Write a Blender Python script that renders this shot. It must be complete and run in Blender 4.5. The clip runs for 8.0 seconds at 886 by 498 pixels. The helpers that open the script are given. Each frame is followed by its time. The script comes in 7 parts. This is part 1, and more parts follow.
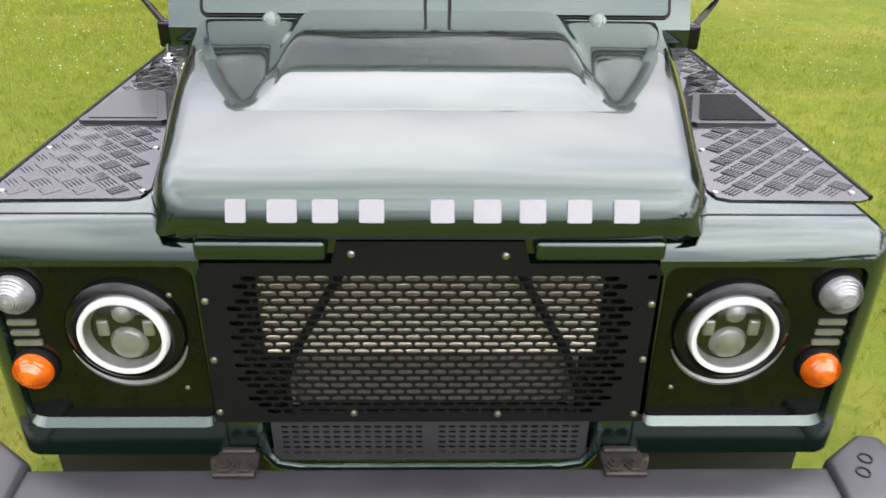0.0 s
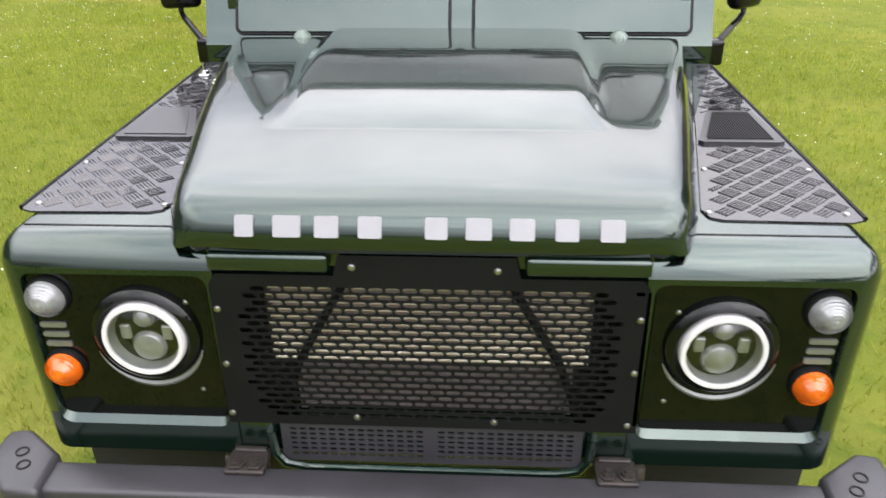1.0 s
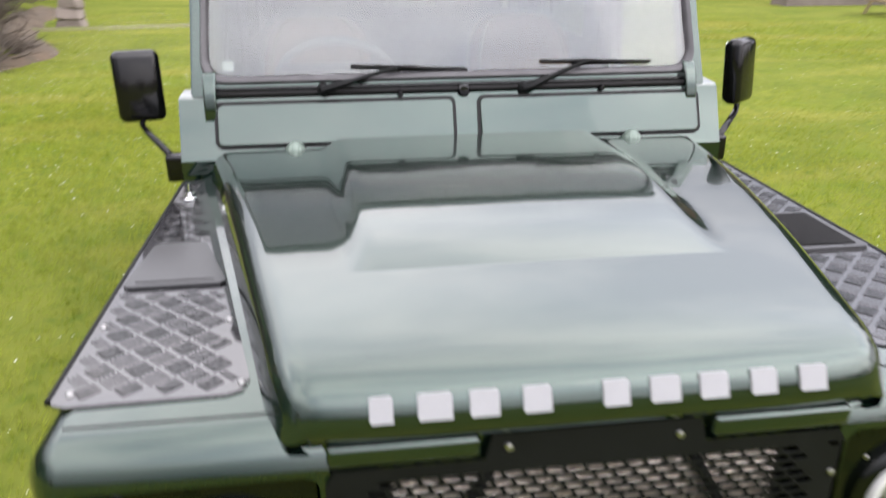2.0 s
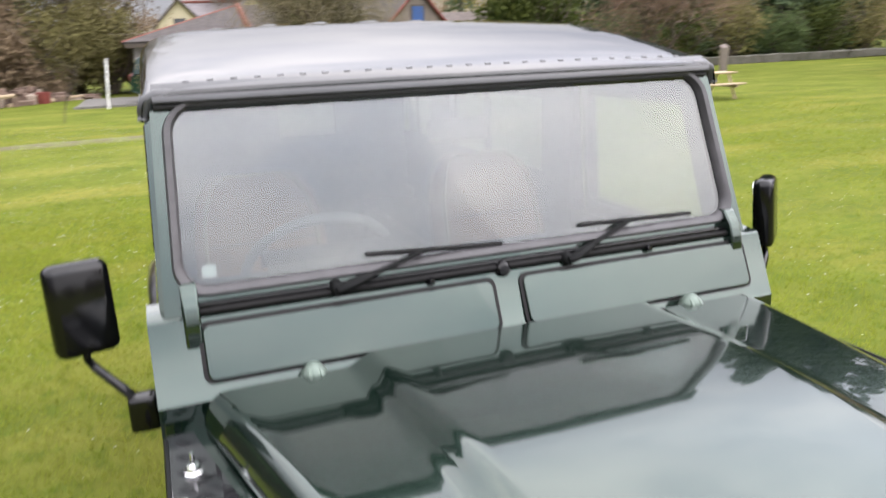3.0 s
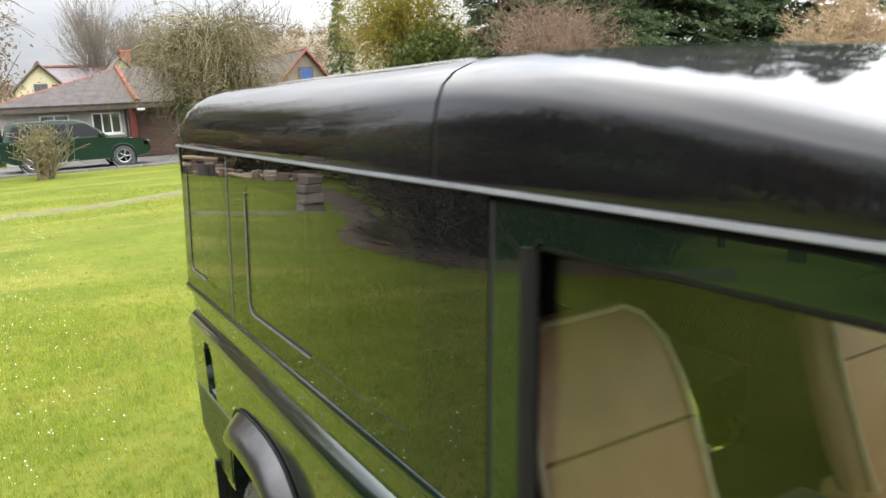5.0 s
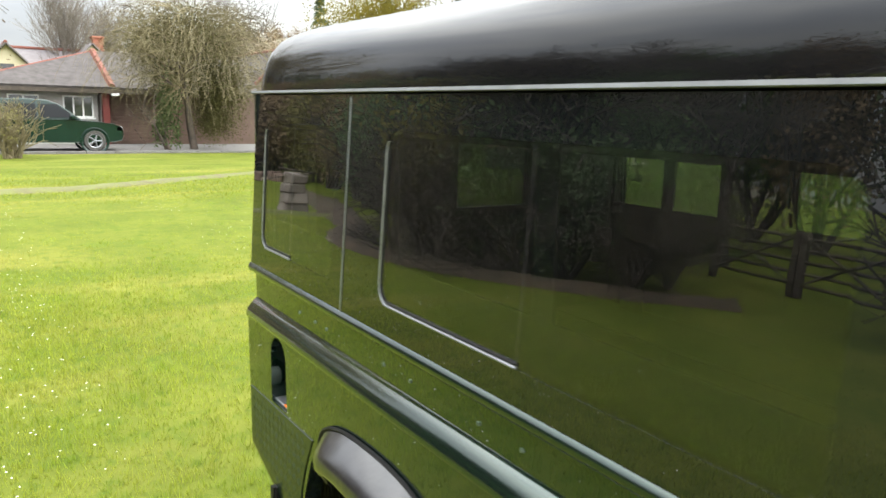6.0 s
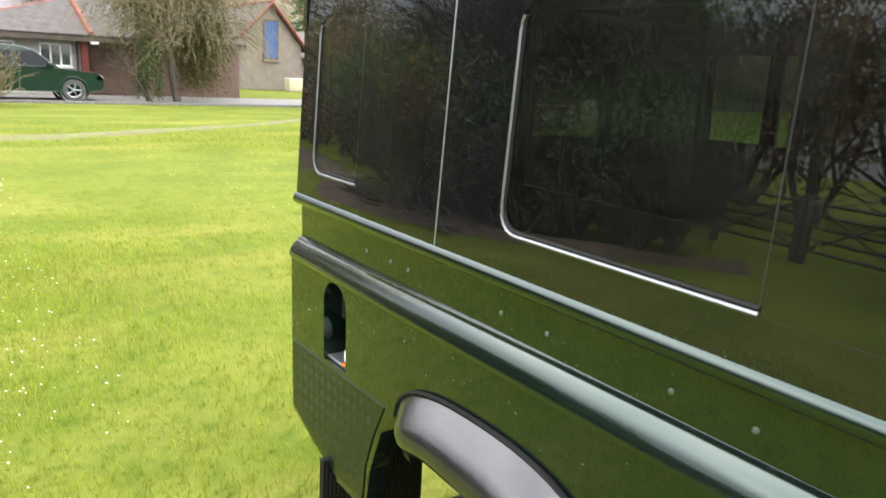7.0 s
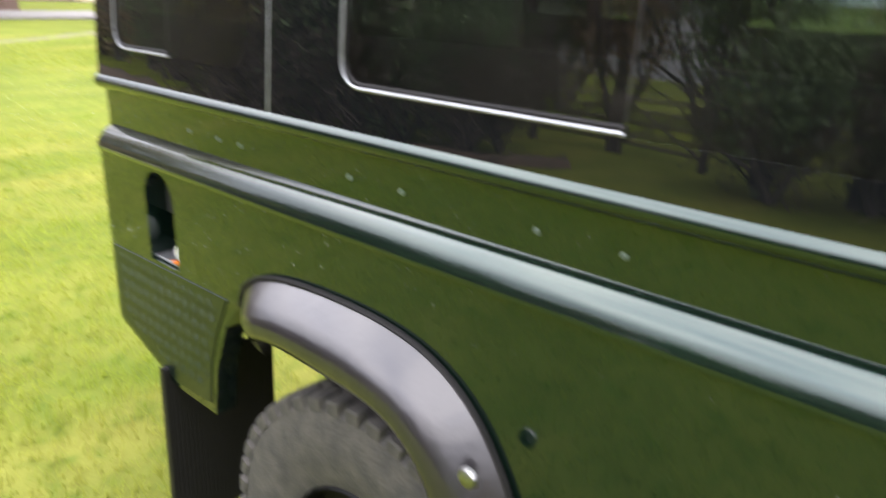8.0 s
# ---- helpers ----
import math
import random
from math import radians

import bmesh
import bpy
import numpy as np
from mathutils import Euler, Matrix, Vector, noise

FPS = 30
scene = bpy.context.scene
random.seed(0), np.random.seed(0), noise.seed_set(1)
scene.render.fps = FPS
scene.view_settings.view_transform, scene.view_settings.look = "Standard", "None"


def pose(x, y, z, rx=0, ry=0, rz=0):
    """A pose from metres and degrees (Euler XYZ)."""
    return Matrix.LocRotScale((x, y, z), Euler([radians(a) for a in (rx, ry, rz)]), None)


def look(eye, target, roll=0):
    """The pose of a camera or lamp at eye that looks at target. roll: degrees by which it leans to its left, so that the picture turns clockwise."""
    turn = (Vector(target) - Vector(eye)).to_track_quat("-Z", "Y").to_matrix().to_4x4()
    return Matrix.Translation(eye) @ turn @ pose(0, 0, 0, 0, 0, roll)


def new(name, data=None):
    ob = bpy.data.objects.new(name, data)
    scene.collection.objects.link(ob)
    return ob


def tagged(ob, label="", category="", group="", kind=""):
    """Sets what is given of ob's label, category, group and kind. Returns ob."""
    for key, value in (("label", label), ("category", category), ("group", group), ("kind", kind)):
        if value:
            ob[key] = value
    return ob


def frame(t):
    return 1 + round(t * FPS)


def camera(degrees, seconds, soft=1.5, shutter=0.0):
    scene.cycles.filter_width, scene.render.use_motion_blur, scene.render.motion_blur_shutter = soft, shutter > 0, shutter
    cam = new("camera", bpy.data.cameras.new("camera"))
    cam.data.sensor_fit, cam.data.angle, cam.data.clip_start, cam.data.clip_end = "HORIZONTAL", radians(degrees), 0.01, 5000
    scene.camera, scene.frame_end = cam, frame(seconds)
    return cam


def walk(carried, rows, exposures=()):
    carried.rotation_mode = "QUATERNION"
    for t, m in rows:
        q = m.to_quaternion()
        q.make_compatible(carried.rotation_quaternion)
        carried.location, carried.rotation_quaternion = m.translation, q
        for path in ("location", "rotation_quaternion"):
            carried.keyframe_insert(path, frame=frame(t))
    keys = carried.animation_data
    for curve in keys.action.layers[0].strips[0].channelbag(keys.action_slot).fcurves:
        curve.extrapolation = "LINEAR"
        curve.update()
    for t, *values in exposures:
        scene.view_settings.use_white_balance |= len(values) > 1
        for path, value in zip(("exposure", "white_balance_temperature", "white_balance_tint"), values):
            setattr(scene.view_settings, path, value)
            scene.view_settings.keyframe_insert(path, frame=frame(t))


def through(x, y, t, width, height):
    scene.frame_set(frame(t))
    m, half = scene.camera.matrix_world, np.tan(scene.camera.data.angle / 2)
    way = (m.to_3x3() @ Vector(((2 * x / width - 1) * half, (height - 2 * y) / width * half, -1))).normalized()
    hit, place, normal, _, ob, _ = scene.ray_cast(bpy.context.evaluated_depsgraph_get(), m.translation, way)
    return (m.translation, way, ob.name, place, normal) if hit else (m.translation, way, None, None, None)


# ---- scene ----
cam = camera(61.0, 8.0, shutter=0.5)
PATH = [
    (0, (-0.001, -1.126, 1.736), (0.033, 0.633, 0.786), 0.6),
    (0.5, (0.116, -1.179, 1.758), (0.056, 0.577, 0.802), -0.4),
    (0.6, (0.133, -1.18, 1.775), (0.052, 0.568, 0.806), -0.6),
    (1, (0.095, -1.174, 1.783), (-0.007, 0.589, 0.844), -0.6),
    (1.2, (0.044, -1.147, 1.788), (-0.05, 0.621, 0.858), -0.6),
    (2.3, (-0.465, -0.745, 1.815), (-0.082, 1.104, 1.156), -0.8),
    (2.5, (-0.529, -0.616, 1.833), (-0.072, 1.235, 1.228), -1.4),
    (3, (-0.736, -0.289, 1.946), (-0.064, 1.517, 1.41), -2.2),
    (3.5, (-0.952, 0.041, 2.032), (-0.032, 1.75, 1.547), -1.9),
    (4, (-1.095, 0.409, 2.071), (-0.147, 2.112, 1.624), -2.5),
    (4.5, (-1.237, 0.831, 2.042), (-0.254, 2.528, 1.648), -2.7),
    (5, (-1.356, 1.305, 1.94), (-0.379, 3.004, 1.543), -2.9),
    (5.2, (-1.347, 1.489, 1.895), (-0.388, 3.191, 1.465), -3.1),
    (6.3, (-1.599, 2.166, 1.716), (-0.508, 3.807, 1.372), 2.6),
    (6.5, (-1.597, 2.264, 1.679), (-0.507, 3.903, 1.325), 2.6),
    (7, (-1.578, 2.479, 1.599), (-0.478, 4.085, 1.143), 2.9),
    (7.5, (-1.555, 2.583, 1.515), (-0.287, 4.045, 1.011), 1.9),
    (7.6, (-1.568, 2.589, 1.468), (-0.269, 4.034, 0.993), 3.9),
    (8, (-1.553, 2.547, 1.487), (-0.15, 3.814, 0.833), 2.3),
]
EXPOSURES = [(0, -0.20, 6450, 18), (1.2, -0.20, 6450, 18), (2.3, -0.30, 6450, 18), (3.5, -0.28, 6450, 15), (4.5, -0.26, 6500, 12), (5.2, 0.17, 6500, 10), (6.3, 0.25, 6500, 7), (7.2, 0.36, 6450, 12), (8.0, 0.46, 6350, 19)]
walk(cam, [(t, look(eye, target, roll)) for t, eye, target, roll in PATH], EXPOSURES)

# ---- light ----
def make_world():
    world = bpy.data.worlds.new("overcast_sky")
    scene.world = world
    world.use_nodes = True
    nt = world.node_tree
    nt.nodes.clear()
    out = nt.nodes.new("ShaderNodeOutputWorld")
    bg = nt.nodes.new("ShaderNodeBackground")
    sky = nt.nodes.new("ShaderNodeTexSky")
    sky.sky_type = "NISHITA"
    sky.sun_disc = False
    sky.sun_elevation = radians(SUN_EL)
    sky.sun_rotation = radians(SUN_AZ)
    sky.altitude, sky.air_density, sky.dust_density = 50, 1.0, 3.0
    dim = nt.nodes.new("ShaderNodeMix")
    dim.data_type, dim.blend_type = "RGBA", "MULTIPLY"
    dim.inputs[0].default_value = 1.0
    dim.inputs[7].default_value = (0.05, 0.05, 0.05, 1)
    nt.links.new(sky.outputs[0], dim.inputs[6])
    tc = nt.nodes.new("ShaderNodeTexCoord")
    mp = nt.nodes.new("ShaderNodeMapping")
    mp.inputs["Scale"].default_value = (1.0, 1.0, 2.6)
    nt.links.new(tc.outputs["Generated"], mp.inputs["Vector"])
    nz = nt.nodes.new("ShaderNodeTexNoise")
    nz.inputs["Scale"].default_value = 2.2
    nz.inputs["Detail"].default_value = 6.0
    nz.inputs["Roughness"].default_value = 0.55
    nt.links.new(mp.outputs[0], nz.inputs["Vector"])
    ramp = nt.nodes.new("ShaderNodeValToRGB")
    ramp.color_ramp.elements[0].position, ramp.color_ramp.elements[0].color = 0.36, (0.68, 0.71, 0.77, 1)
    ramp.color_ramp.elements[1].position, ramp.color_ramp.elements[1].color = 0.62, (1.06, 1.06, 1.05, 1)
    nt.links.new(nz.outputs["Fac"], ramp.inputs[0])
    # an overcast dome: dim at the horizon, brightest half way up
    sep = nt.nodes.new("ShaderNodeSeparateXYZ")
    nt.links.new(tc.outputs["Generated"], sep.inputs[0])
    dome = nt.nodes.new("ShaderNodeValToRGB")
    dome.color_ramp.interpolation = "B_SPLINE"
    stops = ((0.0, 0.13), (0.09, 0.15), (0.17, 0.22), (0.28, 0.29), (0.40, 0.52), (0.55, 0.95), (0.72, 1.45), (1.0, 1.15))
    for pos, v in stops[1:-1]:
        dome.color_ramp.elements.new(pos)
    for el, (pos, v) in zip(dome.color_ramp.elements, stops):
        el.position, el.color = pos, (v, v, v, 1)
    nt.links.new(sep.outputs["Z"], dome.inputs[0])
    lift = nt.nodes.new("ShaderNodeMix")
    lift.data_type, lift.blend_type = "RGBA", "MULTIPLY"
    lift.inputs[0].default_value = 1.0
    nt.links.new(ramp.outputs[0], lift.inputs[6])
    # the cloud is thinner and brighter towards the hidden sun
    toward = nt.nodes.new("ShaderNodeVectorMath")
    toward.operation = "DOT_PRODUCT"
    toward.inputs[1].default_value = (math.sin(radians(SUN_AZ)) * math.cos(radians(SUN_EL)), math.cos(radians(SUN_AZ)) * math.cos(radians(SUN_EL)), math.sin(radians(SUN_EL)))
    nt.links.new(tc.outputs["Generated"], toward.inputs[0])
    glow = nt.nodes.new("ShaderNodeMapRange")
    glow.interpolation_type = "SMOOTHSTEP"
    glow.inputs["From Min"].default_value, glow.inputs["From Max"].default_value = 0.15, 1.0
    glow.inputs["To Min"].default_value, glow.inputs["To Max"].default_value = 0.0, 0.52
    nt.links.new(toward.outputs["Value"], glow.inputs["Value"])
    lit = nt.nodes.new("ShaderNodeMix")
    lit.data_type, lit.blend_type = "RGBA", "ADD"
    lit.inputs[0].default_value = 1.0
    nt.links.new(dome.outputs[0], lit.inputs[6])
    nt.links.new(glow.outputs[0], lit.inputs[7])
    nt.links.new(lit.outputs[2], lift.inputs[7])
    mix = nt.nodes.new("ShaderNodeMix")
    mix.data_type = "RGBA"
    mix.inputs[0].default_value = 0.92
    nt.links.new(dim.outputs[2], mix.inputs[6])
    nt.links.new(lift.outputs[2], mix.inputs[7])
    nt.links.new(mix.outputs[2], bg.inputs["Color"])
    bg.inputs["Strength"].default_value = SKY
    nt.links.new(bg.outputs[0], out.inputs[0])


SUN_EL, SUN_AZ, SKY = 32, 122, 5.6
make_world()
sun = new("sun", bpy.data.lights.new("sun", "SUN"))
sun.data.energy, sun.data.angle, sun.data.color = 0.9, radians(60), (1.0, 0.96, 0.90)
_a, _e = radians(SUN_AZ), radians(SUN_EL)
sun.matrix_world = look((30 * math.sin(_a) * math.cos(_e), 30 * math.cos(_a) * math.cos(_e), 30 * math.sin(_e)), (0, 0, 0))


# ---- materials ----
def mat(name, color, rough=0.5, metal=0.0, coat=0.0, coat_rough=0.03, var=0.0, scale=8.0, bump=0.0, bump_scale=60.0, color2=None, spec=0.5, island=0.0, obj=0.0, detail=4.0, coat_ior=1.5):
    """A principled material: colour with two scales of variation, and fine relief."""
    m = bpy.data.materials.new(name)
    m.use_nodes = True
    nt = m.node_tree
    b = nt.nodes["Principled BSDF"]
    b.inputs["Base Color"].default_value = (*color, 1)
    b.inputs["Roughness"].default_value = rough
    b.inputs["Metallic"].default_value = metal
    b.inputs["Coat Weight"].default_value = coat
    b.inputs["Coat Roughness"].default_value = coat_rough
    b.inputs["Coat IOR"].default_value = coat_ior
    b.inputs["Specular IOR Level"].default_value = spec
    tc = nt.nodes.new("ShaderNodeTexCoord")
    if var or color2 or island or obj:
        n1 = nt.nodes.new("ShaderNodeTexNoise")
        n1.inputs["Scale"].default_value, n1.inputs["Detail"].default_value = scale, detail
        nt.links.new(tc.outputs["Object"], n1.inputs["Vector"])
        n2 = nt.nodes.new("ShaderNodeTexNoise")
        n2.inputs["Scale"].default_value, n2.inputs["Detail"].default_value = scale * 9, 3.0
        nt.links.new(tc.outputs["Object"], n2.inputs["Vector"])
        add = nt.nodes.new("ShaderNodeMath")
        add.operation = "MULTIPLY_ADD"
        add.inputs[1].default_value = 0.35
        nt.links.new(n2.outputs["Fac"], add.inputs[0])
        nt.links.new(n1.outputs["Fac"], add.inputs[2])
        last = add.outputs[0]
        if island or obj:
            info = nt.nodes.new("ShaderNodeNewGeometry" if island else "ShaderNodeObjectInfo")
            more = nt.nodes.new("ShaderNodeMath")
            more.operation = "MULTIPLY_ADD"
            more.inputs[1].default_value = island or obj
            nt.links.new(info.outputs["Random Per Island" if island else "Random"], more.inputs[0])
            nt.links.new(last, more.inputs[2])
            last = more.outputs[0]
        rm = nt.nodes.new("ShaderNodeMapRange")
        rm.inputs["From Min"].default_value, rm.inputs["From Max"].default_value = 0.45, 0.9 + (island or obj)
        nt.links.new(last, rm.inputs["Value"])
        mx = nt.nodes.new("ShaderNodeMix")
        mx.data_type = "RGBA"
        c2 = color2 or tuple(c * (1 - var) for c in color)
        mx.inputs[6].default_value, mx.inputs[7].default_value = (*color, 1), (*c2, 1)
        nt.links.new(rm.outputs[0], mx.inputs[0])
        nt.links.new(mx.outputs[2], b.inputs["Base Color"])
    if bump:
        n3 = nt.nodes.new("ShaderNodeTexNoise")
        n3.inputs["Scale"].default_value, n3.inputs["Detail"].default_value = bump_scale, 5.0
        nt.links.new(tc.outputs["Object"], n3.inputs["Vector"])
        bp = nt.nodes.new("ShaderNodeBump")
        bp.inputs["Strength"].default_value, bp.inputs["Distance"].default_value = min(1.0, bump), 0.01
        nt.links.new(n3.outputs["Fac"], bp.inputs["Height"])
        nt.links.new(bp.outputs[0], b.inputs["Normal"])
        if coat:
            n4 = nt.nodes.new("ShaderNodeTexNoise")
            n4.inputs["Scale"].default_value = 3.0
            nt.links.new(tc.outputs["Object"], n4.inputs["Vector"])
            b2 = nt.nodes.new("ShaderNodeBump")
            b2.inputs["Strength"].default_value, b2.inputs["Distance"].default_value = 0.06, 0.02
            nt.links.new(n4.outputs["Fac"], b2.inputs["Height"])
            nt.links.new(b2.outputs[0], b.inputs["Coat Normal"])
    return m


def leafy(name, color, color2, scale=0.8, through=0.35, tint=0.6):
    """Thin leaves and blades: some light passes through; each leaf has its own tone."""
    m = mat(name, color, 0.7, scale=scale, color2=color2, spec=0.06, island=tint)
    nt = m.node_tree
    b = nt.nodes["Principled BSDF"]
    out = nt.nodes["Material Output"]
    tl = nt.nodes.new("ShaderNodeBsdfTranslucent")
    mixer = nt.nodes.new("ShaderNodeMixShader")
    mixer.inputs[0].default_value = through
    src = b.inputs["Base Color"].links[0].from_socket
    nt.links.new(src, tl.inputs[0])
    nt.links.new(b.outputs[0], mixer.inputs[1])
    nt.links.new(tl.outputs[0], mixer.inputs[2])
    nt.links.new(mixer.outputs[0], out.inputs[0])
    return m


def glass(name, tint, ior=1.5, rough=0.0, dust_haze=0.0):
    """Thin pane glass: clear or tinted, with the gloss of its surface by Fresnel."""
    m = bpy.data.materials.new(name)
    m.use_nodes = True
    nt = m.node_tree
    nt.nodes.clear()
    out = nt.nodes.new("ShaderNodeOutputMaterial")
    mix = nt.nodes.new("ShaderNodeMixShader")
    tr = nt.nodes.new("ShaderNodeBsdfTransparent")
    gl = nt.nodes.new("ShaderNodeBsdfGlossy")
    lw = nt.nodes.new("ShaderNodeLayerWeight")
    lw.inputs[0].default_value = 0.5
    pw = nt.nodes.new("ShaderNodeMath")
    pw.operation = "POWER"
    pw.inputs[1].default_value = 4.0
    nt.links.new(lw.outputs["Facing"], pw.inputs[0])
    fr = nt.nodes.new("ShaderNodeMath")
    fr.operation = "MULTIPLY_ADD"
    f0 = ((ior - 1) / (ior + 1)) ** 2
    fr.inputs[1].default_value, fr.inputs[2].default_value = 1 - f0, f0
    nt.links.new(pw.outputs[0], fr.inputs[0])
    tr.inputs[0].default_value = (*tint, 1)
    gl.inputs["Roughness"].default_value = rough
    nt.links.new(fr.outputs[0], mix.inputs[0])
    nt.links.new(tr.outputs[0], mix.inputs[1])
    nt.links.new(gl.outputs[0], mix.inputs[2])
    last = mix.outputs[0]
    # pale film mixed in: dust on the windscreen, painted glare haze on privacy glass
    if dust_haze:
        tc = nt.nodes.new("ShaderNodeTexCoord")
        nz = nt.nodes.new("ShaderNodeTexNoise")
        nz.inputs["Scale"].default_value, nz.inputs["Detail"].default_value = 2.5, 6.0
        nt.links.new(tc.outputs["Object"], nz.inputs["Vector"])
        amount = nt.nodes.new("ShaderNodeMath")
        amount.operation = "MULTIPLY"
        amount.inputs[1].default_value = 2 * dust_haze
        nt.links.new(nz.outputs["Fac"], amount.inputs[0])
        film = nt.nodes.new("ShaderNodeBsdfDiffuse")
        film.inputs[0].default_value = (0.75, 0.75, 0.74, 1)
        veil = nt.nodes.new("ShaderNodeMixShader")
        nt.links.new(amount.outputs[0], veil.inputs[0])
        nt.links.new(last, veil.inputs[1])
        nt.links.new(film.outputs[0], veil.inputs[2])
        last = veil.outputs[0]
    nt.links.new(last, out.inputs[0])
    return m


PAINT = mat("green_paint", (0.0130, 0.0325, 0.0225), 0.17, 0.78, 1.0, 0.010, 0.15, 2.0, spec=0.2, bump=0.003, bump_scale=400, coat_ior=1.60)
BLACKPANEL = mat("gloss_black_panel", (0.0040, 0.0048, 0.0054), 0.3, 0.0, 1.0, 0.012, 0.2, 2.0, spec=0.0, bump=0.004, bump_scale=400, coat_ior=1.74)
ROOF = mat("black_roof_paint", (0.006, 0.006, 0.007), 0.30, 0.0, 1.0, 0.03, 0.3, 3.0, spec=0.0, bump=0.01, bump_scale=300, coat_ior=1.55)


def hazy_top(m, dust_haze):
    """Paints a grey haze, as of reflected sky, into what faces up."""
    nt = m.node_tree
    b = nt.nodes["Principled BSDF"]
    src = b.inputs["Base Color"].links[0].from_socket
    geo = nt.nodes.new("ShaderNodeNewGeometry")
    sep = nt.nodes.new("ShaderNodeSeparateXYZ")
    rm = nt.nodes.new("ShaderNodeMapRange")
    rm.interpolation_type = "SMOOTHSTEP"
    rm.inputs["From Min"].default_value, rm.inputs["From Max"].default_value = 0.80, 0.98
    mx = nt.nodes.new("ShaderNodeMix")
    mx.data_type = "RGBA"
    mx.inputs[7].default_value = (*dust_haze, 1)
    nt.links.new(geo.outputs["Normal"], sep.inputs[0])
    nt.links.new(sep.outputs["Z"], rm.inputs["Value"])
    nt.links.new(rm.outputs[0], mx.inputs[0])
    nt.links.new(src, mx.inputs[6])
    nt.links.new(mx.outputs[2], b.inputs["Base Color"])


hazy_top(ROOF, (0.026, 0.026, 0.027))
GLOSSBLACK = mat("gloss_black", (0.002, 0.003, 0.002), 0.3, 0.0, 0.6, 0.02, 0.2, 5.0, spec=0.0)
SATIN = mat("satin_black", (0.006, 0.0065, 0.0065), 0.5, 0.0, 0.0, 0.1, 0.35, 10.0, bump=0.05, bump_scale=500, spec=0.12)
BUMPER = mat("black_bumper_coat", (0.030, 0.029, 0.032), 0.40, 0.0, 0.0, 0.1, 0.4, 7.0, bump=0.10, bump_scale=350)
RUBBER = mat("black_rubber", (0.010, 0.0095, 0.0095), 0.55, 0.0, 0.0, 0.1, 0.3, 20.0, bump=0.05, bump_scale=300, spec=0.2)
SEAL = mat("weathered_rubber_seal", (0.050, 0.047, 0.050), 0.45, 0.0, 0.0, 0.1, 0.4, 15.0, bump=0.08, bump_scale=250)
PLASTIC = mat("black_plastic", (0.003, 0.003, 0.0035), 0.10, 0.0, 0.0, 0.1, 0.3, 12.0, bump=0.01, bump_scale=200, spec=0.35)
FLARE = mat("gloss_black_plastic", (0.016, 0.014, 0.016), 0.28, 0.0, 1.0, 0.04, 0.4, 6.0, bump=0.5, bump_scale=9, coat_ior=1.42)
CHEQUER = mat("black_chequer_plate", (0.012, 0.0115, 0.013), 0.35, 0.0, 1.0, 0.035, 0.3, 12.0, bump=0.01, bump_scale=60, coat_ior=1.78, spec=0.08)
CHEQUER_GREEN = mat("green_chequer_plate", (0.014, 0.027, 0.018), 0.34, 0.6, 0.5, 0.08, 0.3, 12.0)
VENT = mat("satin_vent_plastic", (0.012, 0.012, 0.013), 0.4, 0.0, 0.45, 0.16, 0.3, 14.0, bump=0.05, bump_scale=200, coat_ior=1.5)
STEEL = mat("zinc_steel", (0.40, 0.40, 0.39), 0.30, 1.0, var=0.3, scale=40)
# rivet heads: paler green, with their sky glint put into the colour
RIVET = mat("pale_green_rivet", (0.13, 0.17, 0.14), 0.35, 0.3, var=0.3, scale=60)
CHROME = mat("chrome", (0.80, 0.80, 0.80), 0.08, 1.0)
RUST = mat("rusty_steel", (0.018, 0.016, 0.015), 0.5, 0.4, var=0.5, scale=40, color2=(0.035, 0.027, 0.022), bump=0.12, bump_scale=120)
LETTER = mat("silver_letter", (0.24, 0.24, 0.25), 0.45, 0.1, var=0.08, scale=20)
ALLOY = mat("alloy_trim", (0.30, 0.31, 0.32), 0.35, 0.8, var=0.2, scale=30)
CORE = mat("condenser_fins", (0.95, 0.89, 0.80), 0.38, 0.85, var=0.2, scale=60, color2=(0.70, 0.64, 0.56))
CORE_FINS = mat("dusty_cooling_fins", (0.075, 0.065, 0.052), 0.8, 0.0, var=0.5, scale=260, color2=(0.02, 0.018, 0.015), bump=0.8, bump_scale=400)
CORE_DARK = mat("intercooler_fins", (0.22, 0.20, 0.18), 0.55, 0.4, var=0.5, scale=70, color2=(0.10, 0.09, 0.08))
DARK = mat("dark_cavity", (0.010, 0.010, 0.010), 0.8, var=0.4, scale=6)
UNDER = mat("muddy_chassis", (0.05, 0.045, 0.038), 0.85, var=0.5, scale=12, color2=(0.10, 0.085, 0.06), bump=0.5, bump_scale=40)
TYRE = mat("tyre_rubber", (0.030, 0.029, 0.028), 0.75, var=0.5, scale=25, color2=(0.07, 0.065, 0.055), bump=0.3, bump_scale=120)
TAN = mat("tan_leather", (0.52, 0.285, 0.17), 0.45, var=0.3, scale=6, bump=0.2, bump_scale=160)
STITCH = mat("dark_tan_stitching", (0.20, 0.10, 0.05), 0.6, var=0.3, scale=40)
PIPING = mat("cream_piping", (0.62, 0.50, 0.33), 0.5, var=0.2, scale=30)
LINING = mat("dark_interior_lining", (0.014, 0.014, 0.015), 0.8, var=0.4, scale=8)
DASH = mat("black_dash_vinyl", (0.03, 0.03, 0.032), 0.55, var=0.3, scale=10, bump=0.2, bump_scale=300)
# steering wheel: grey in place of the pale reflection on its rim
WHEELRIM = mat("grey_wheel_rim", (0.22, 0.22, 0.22), 0.4, var=0.2, scale=20)
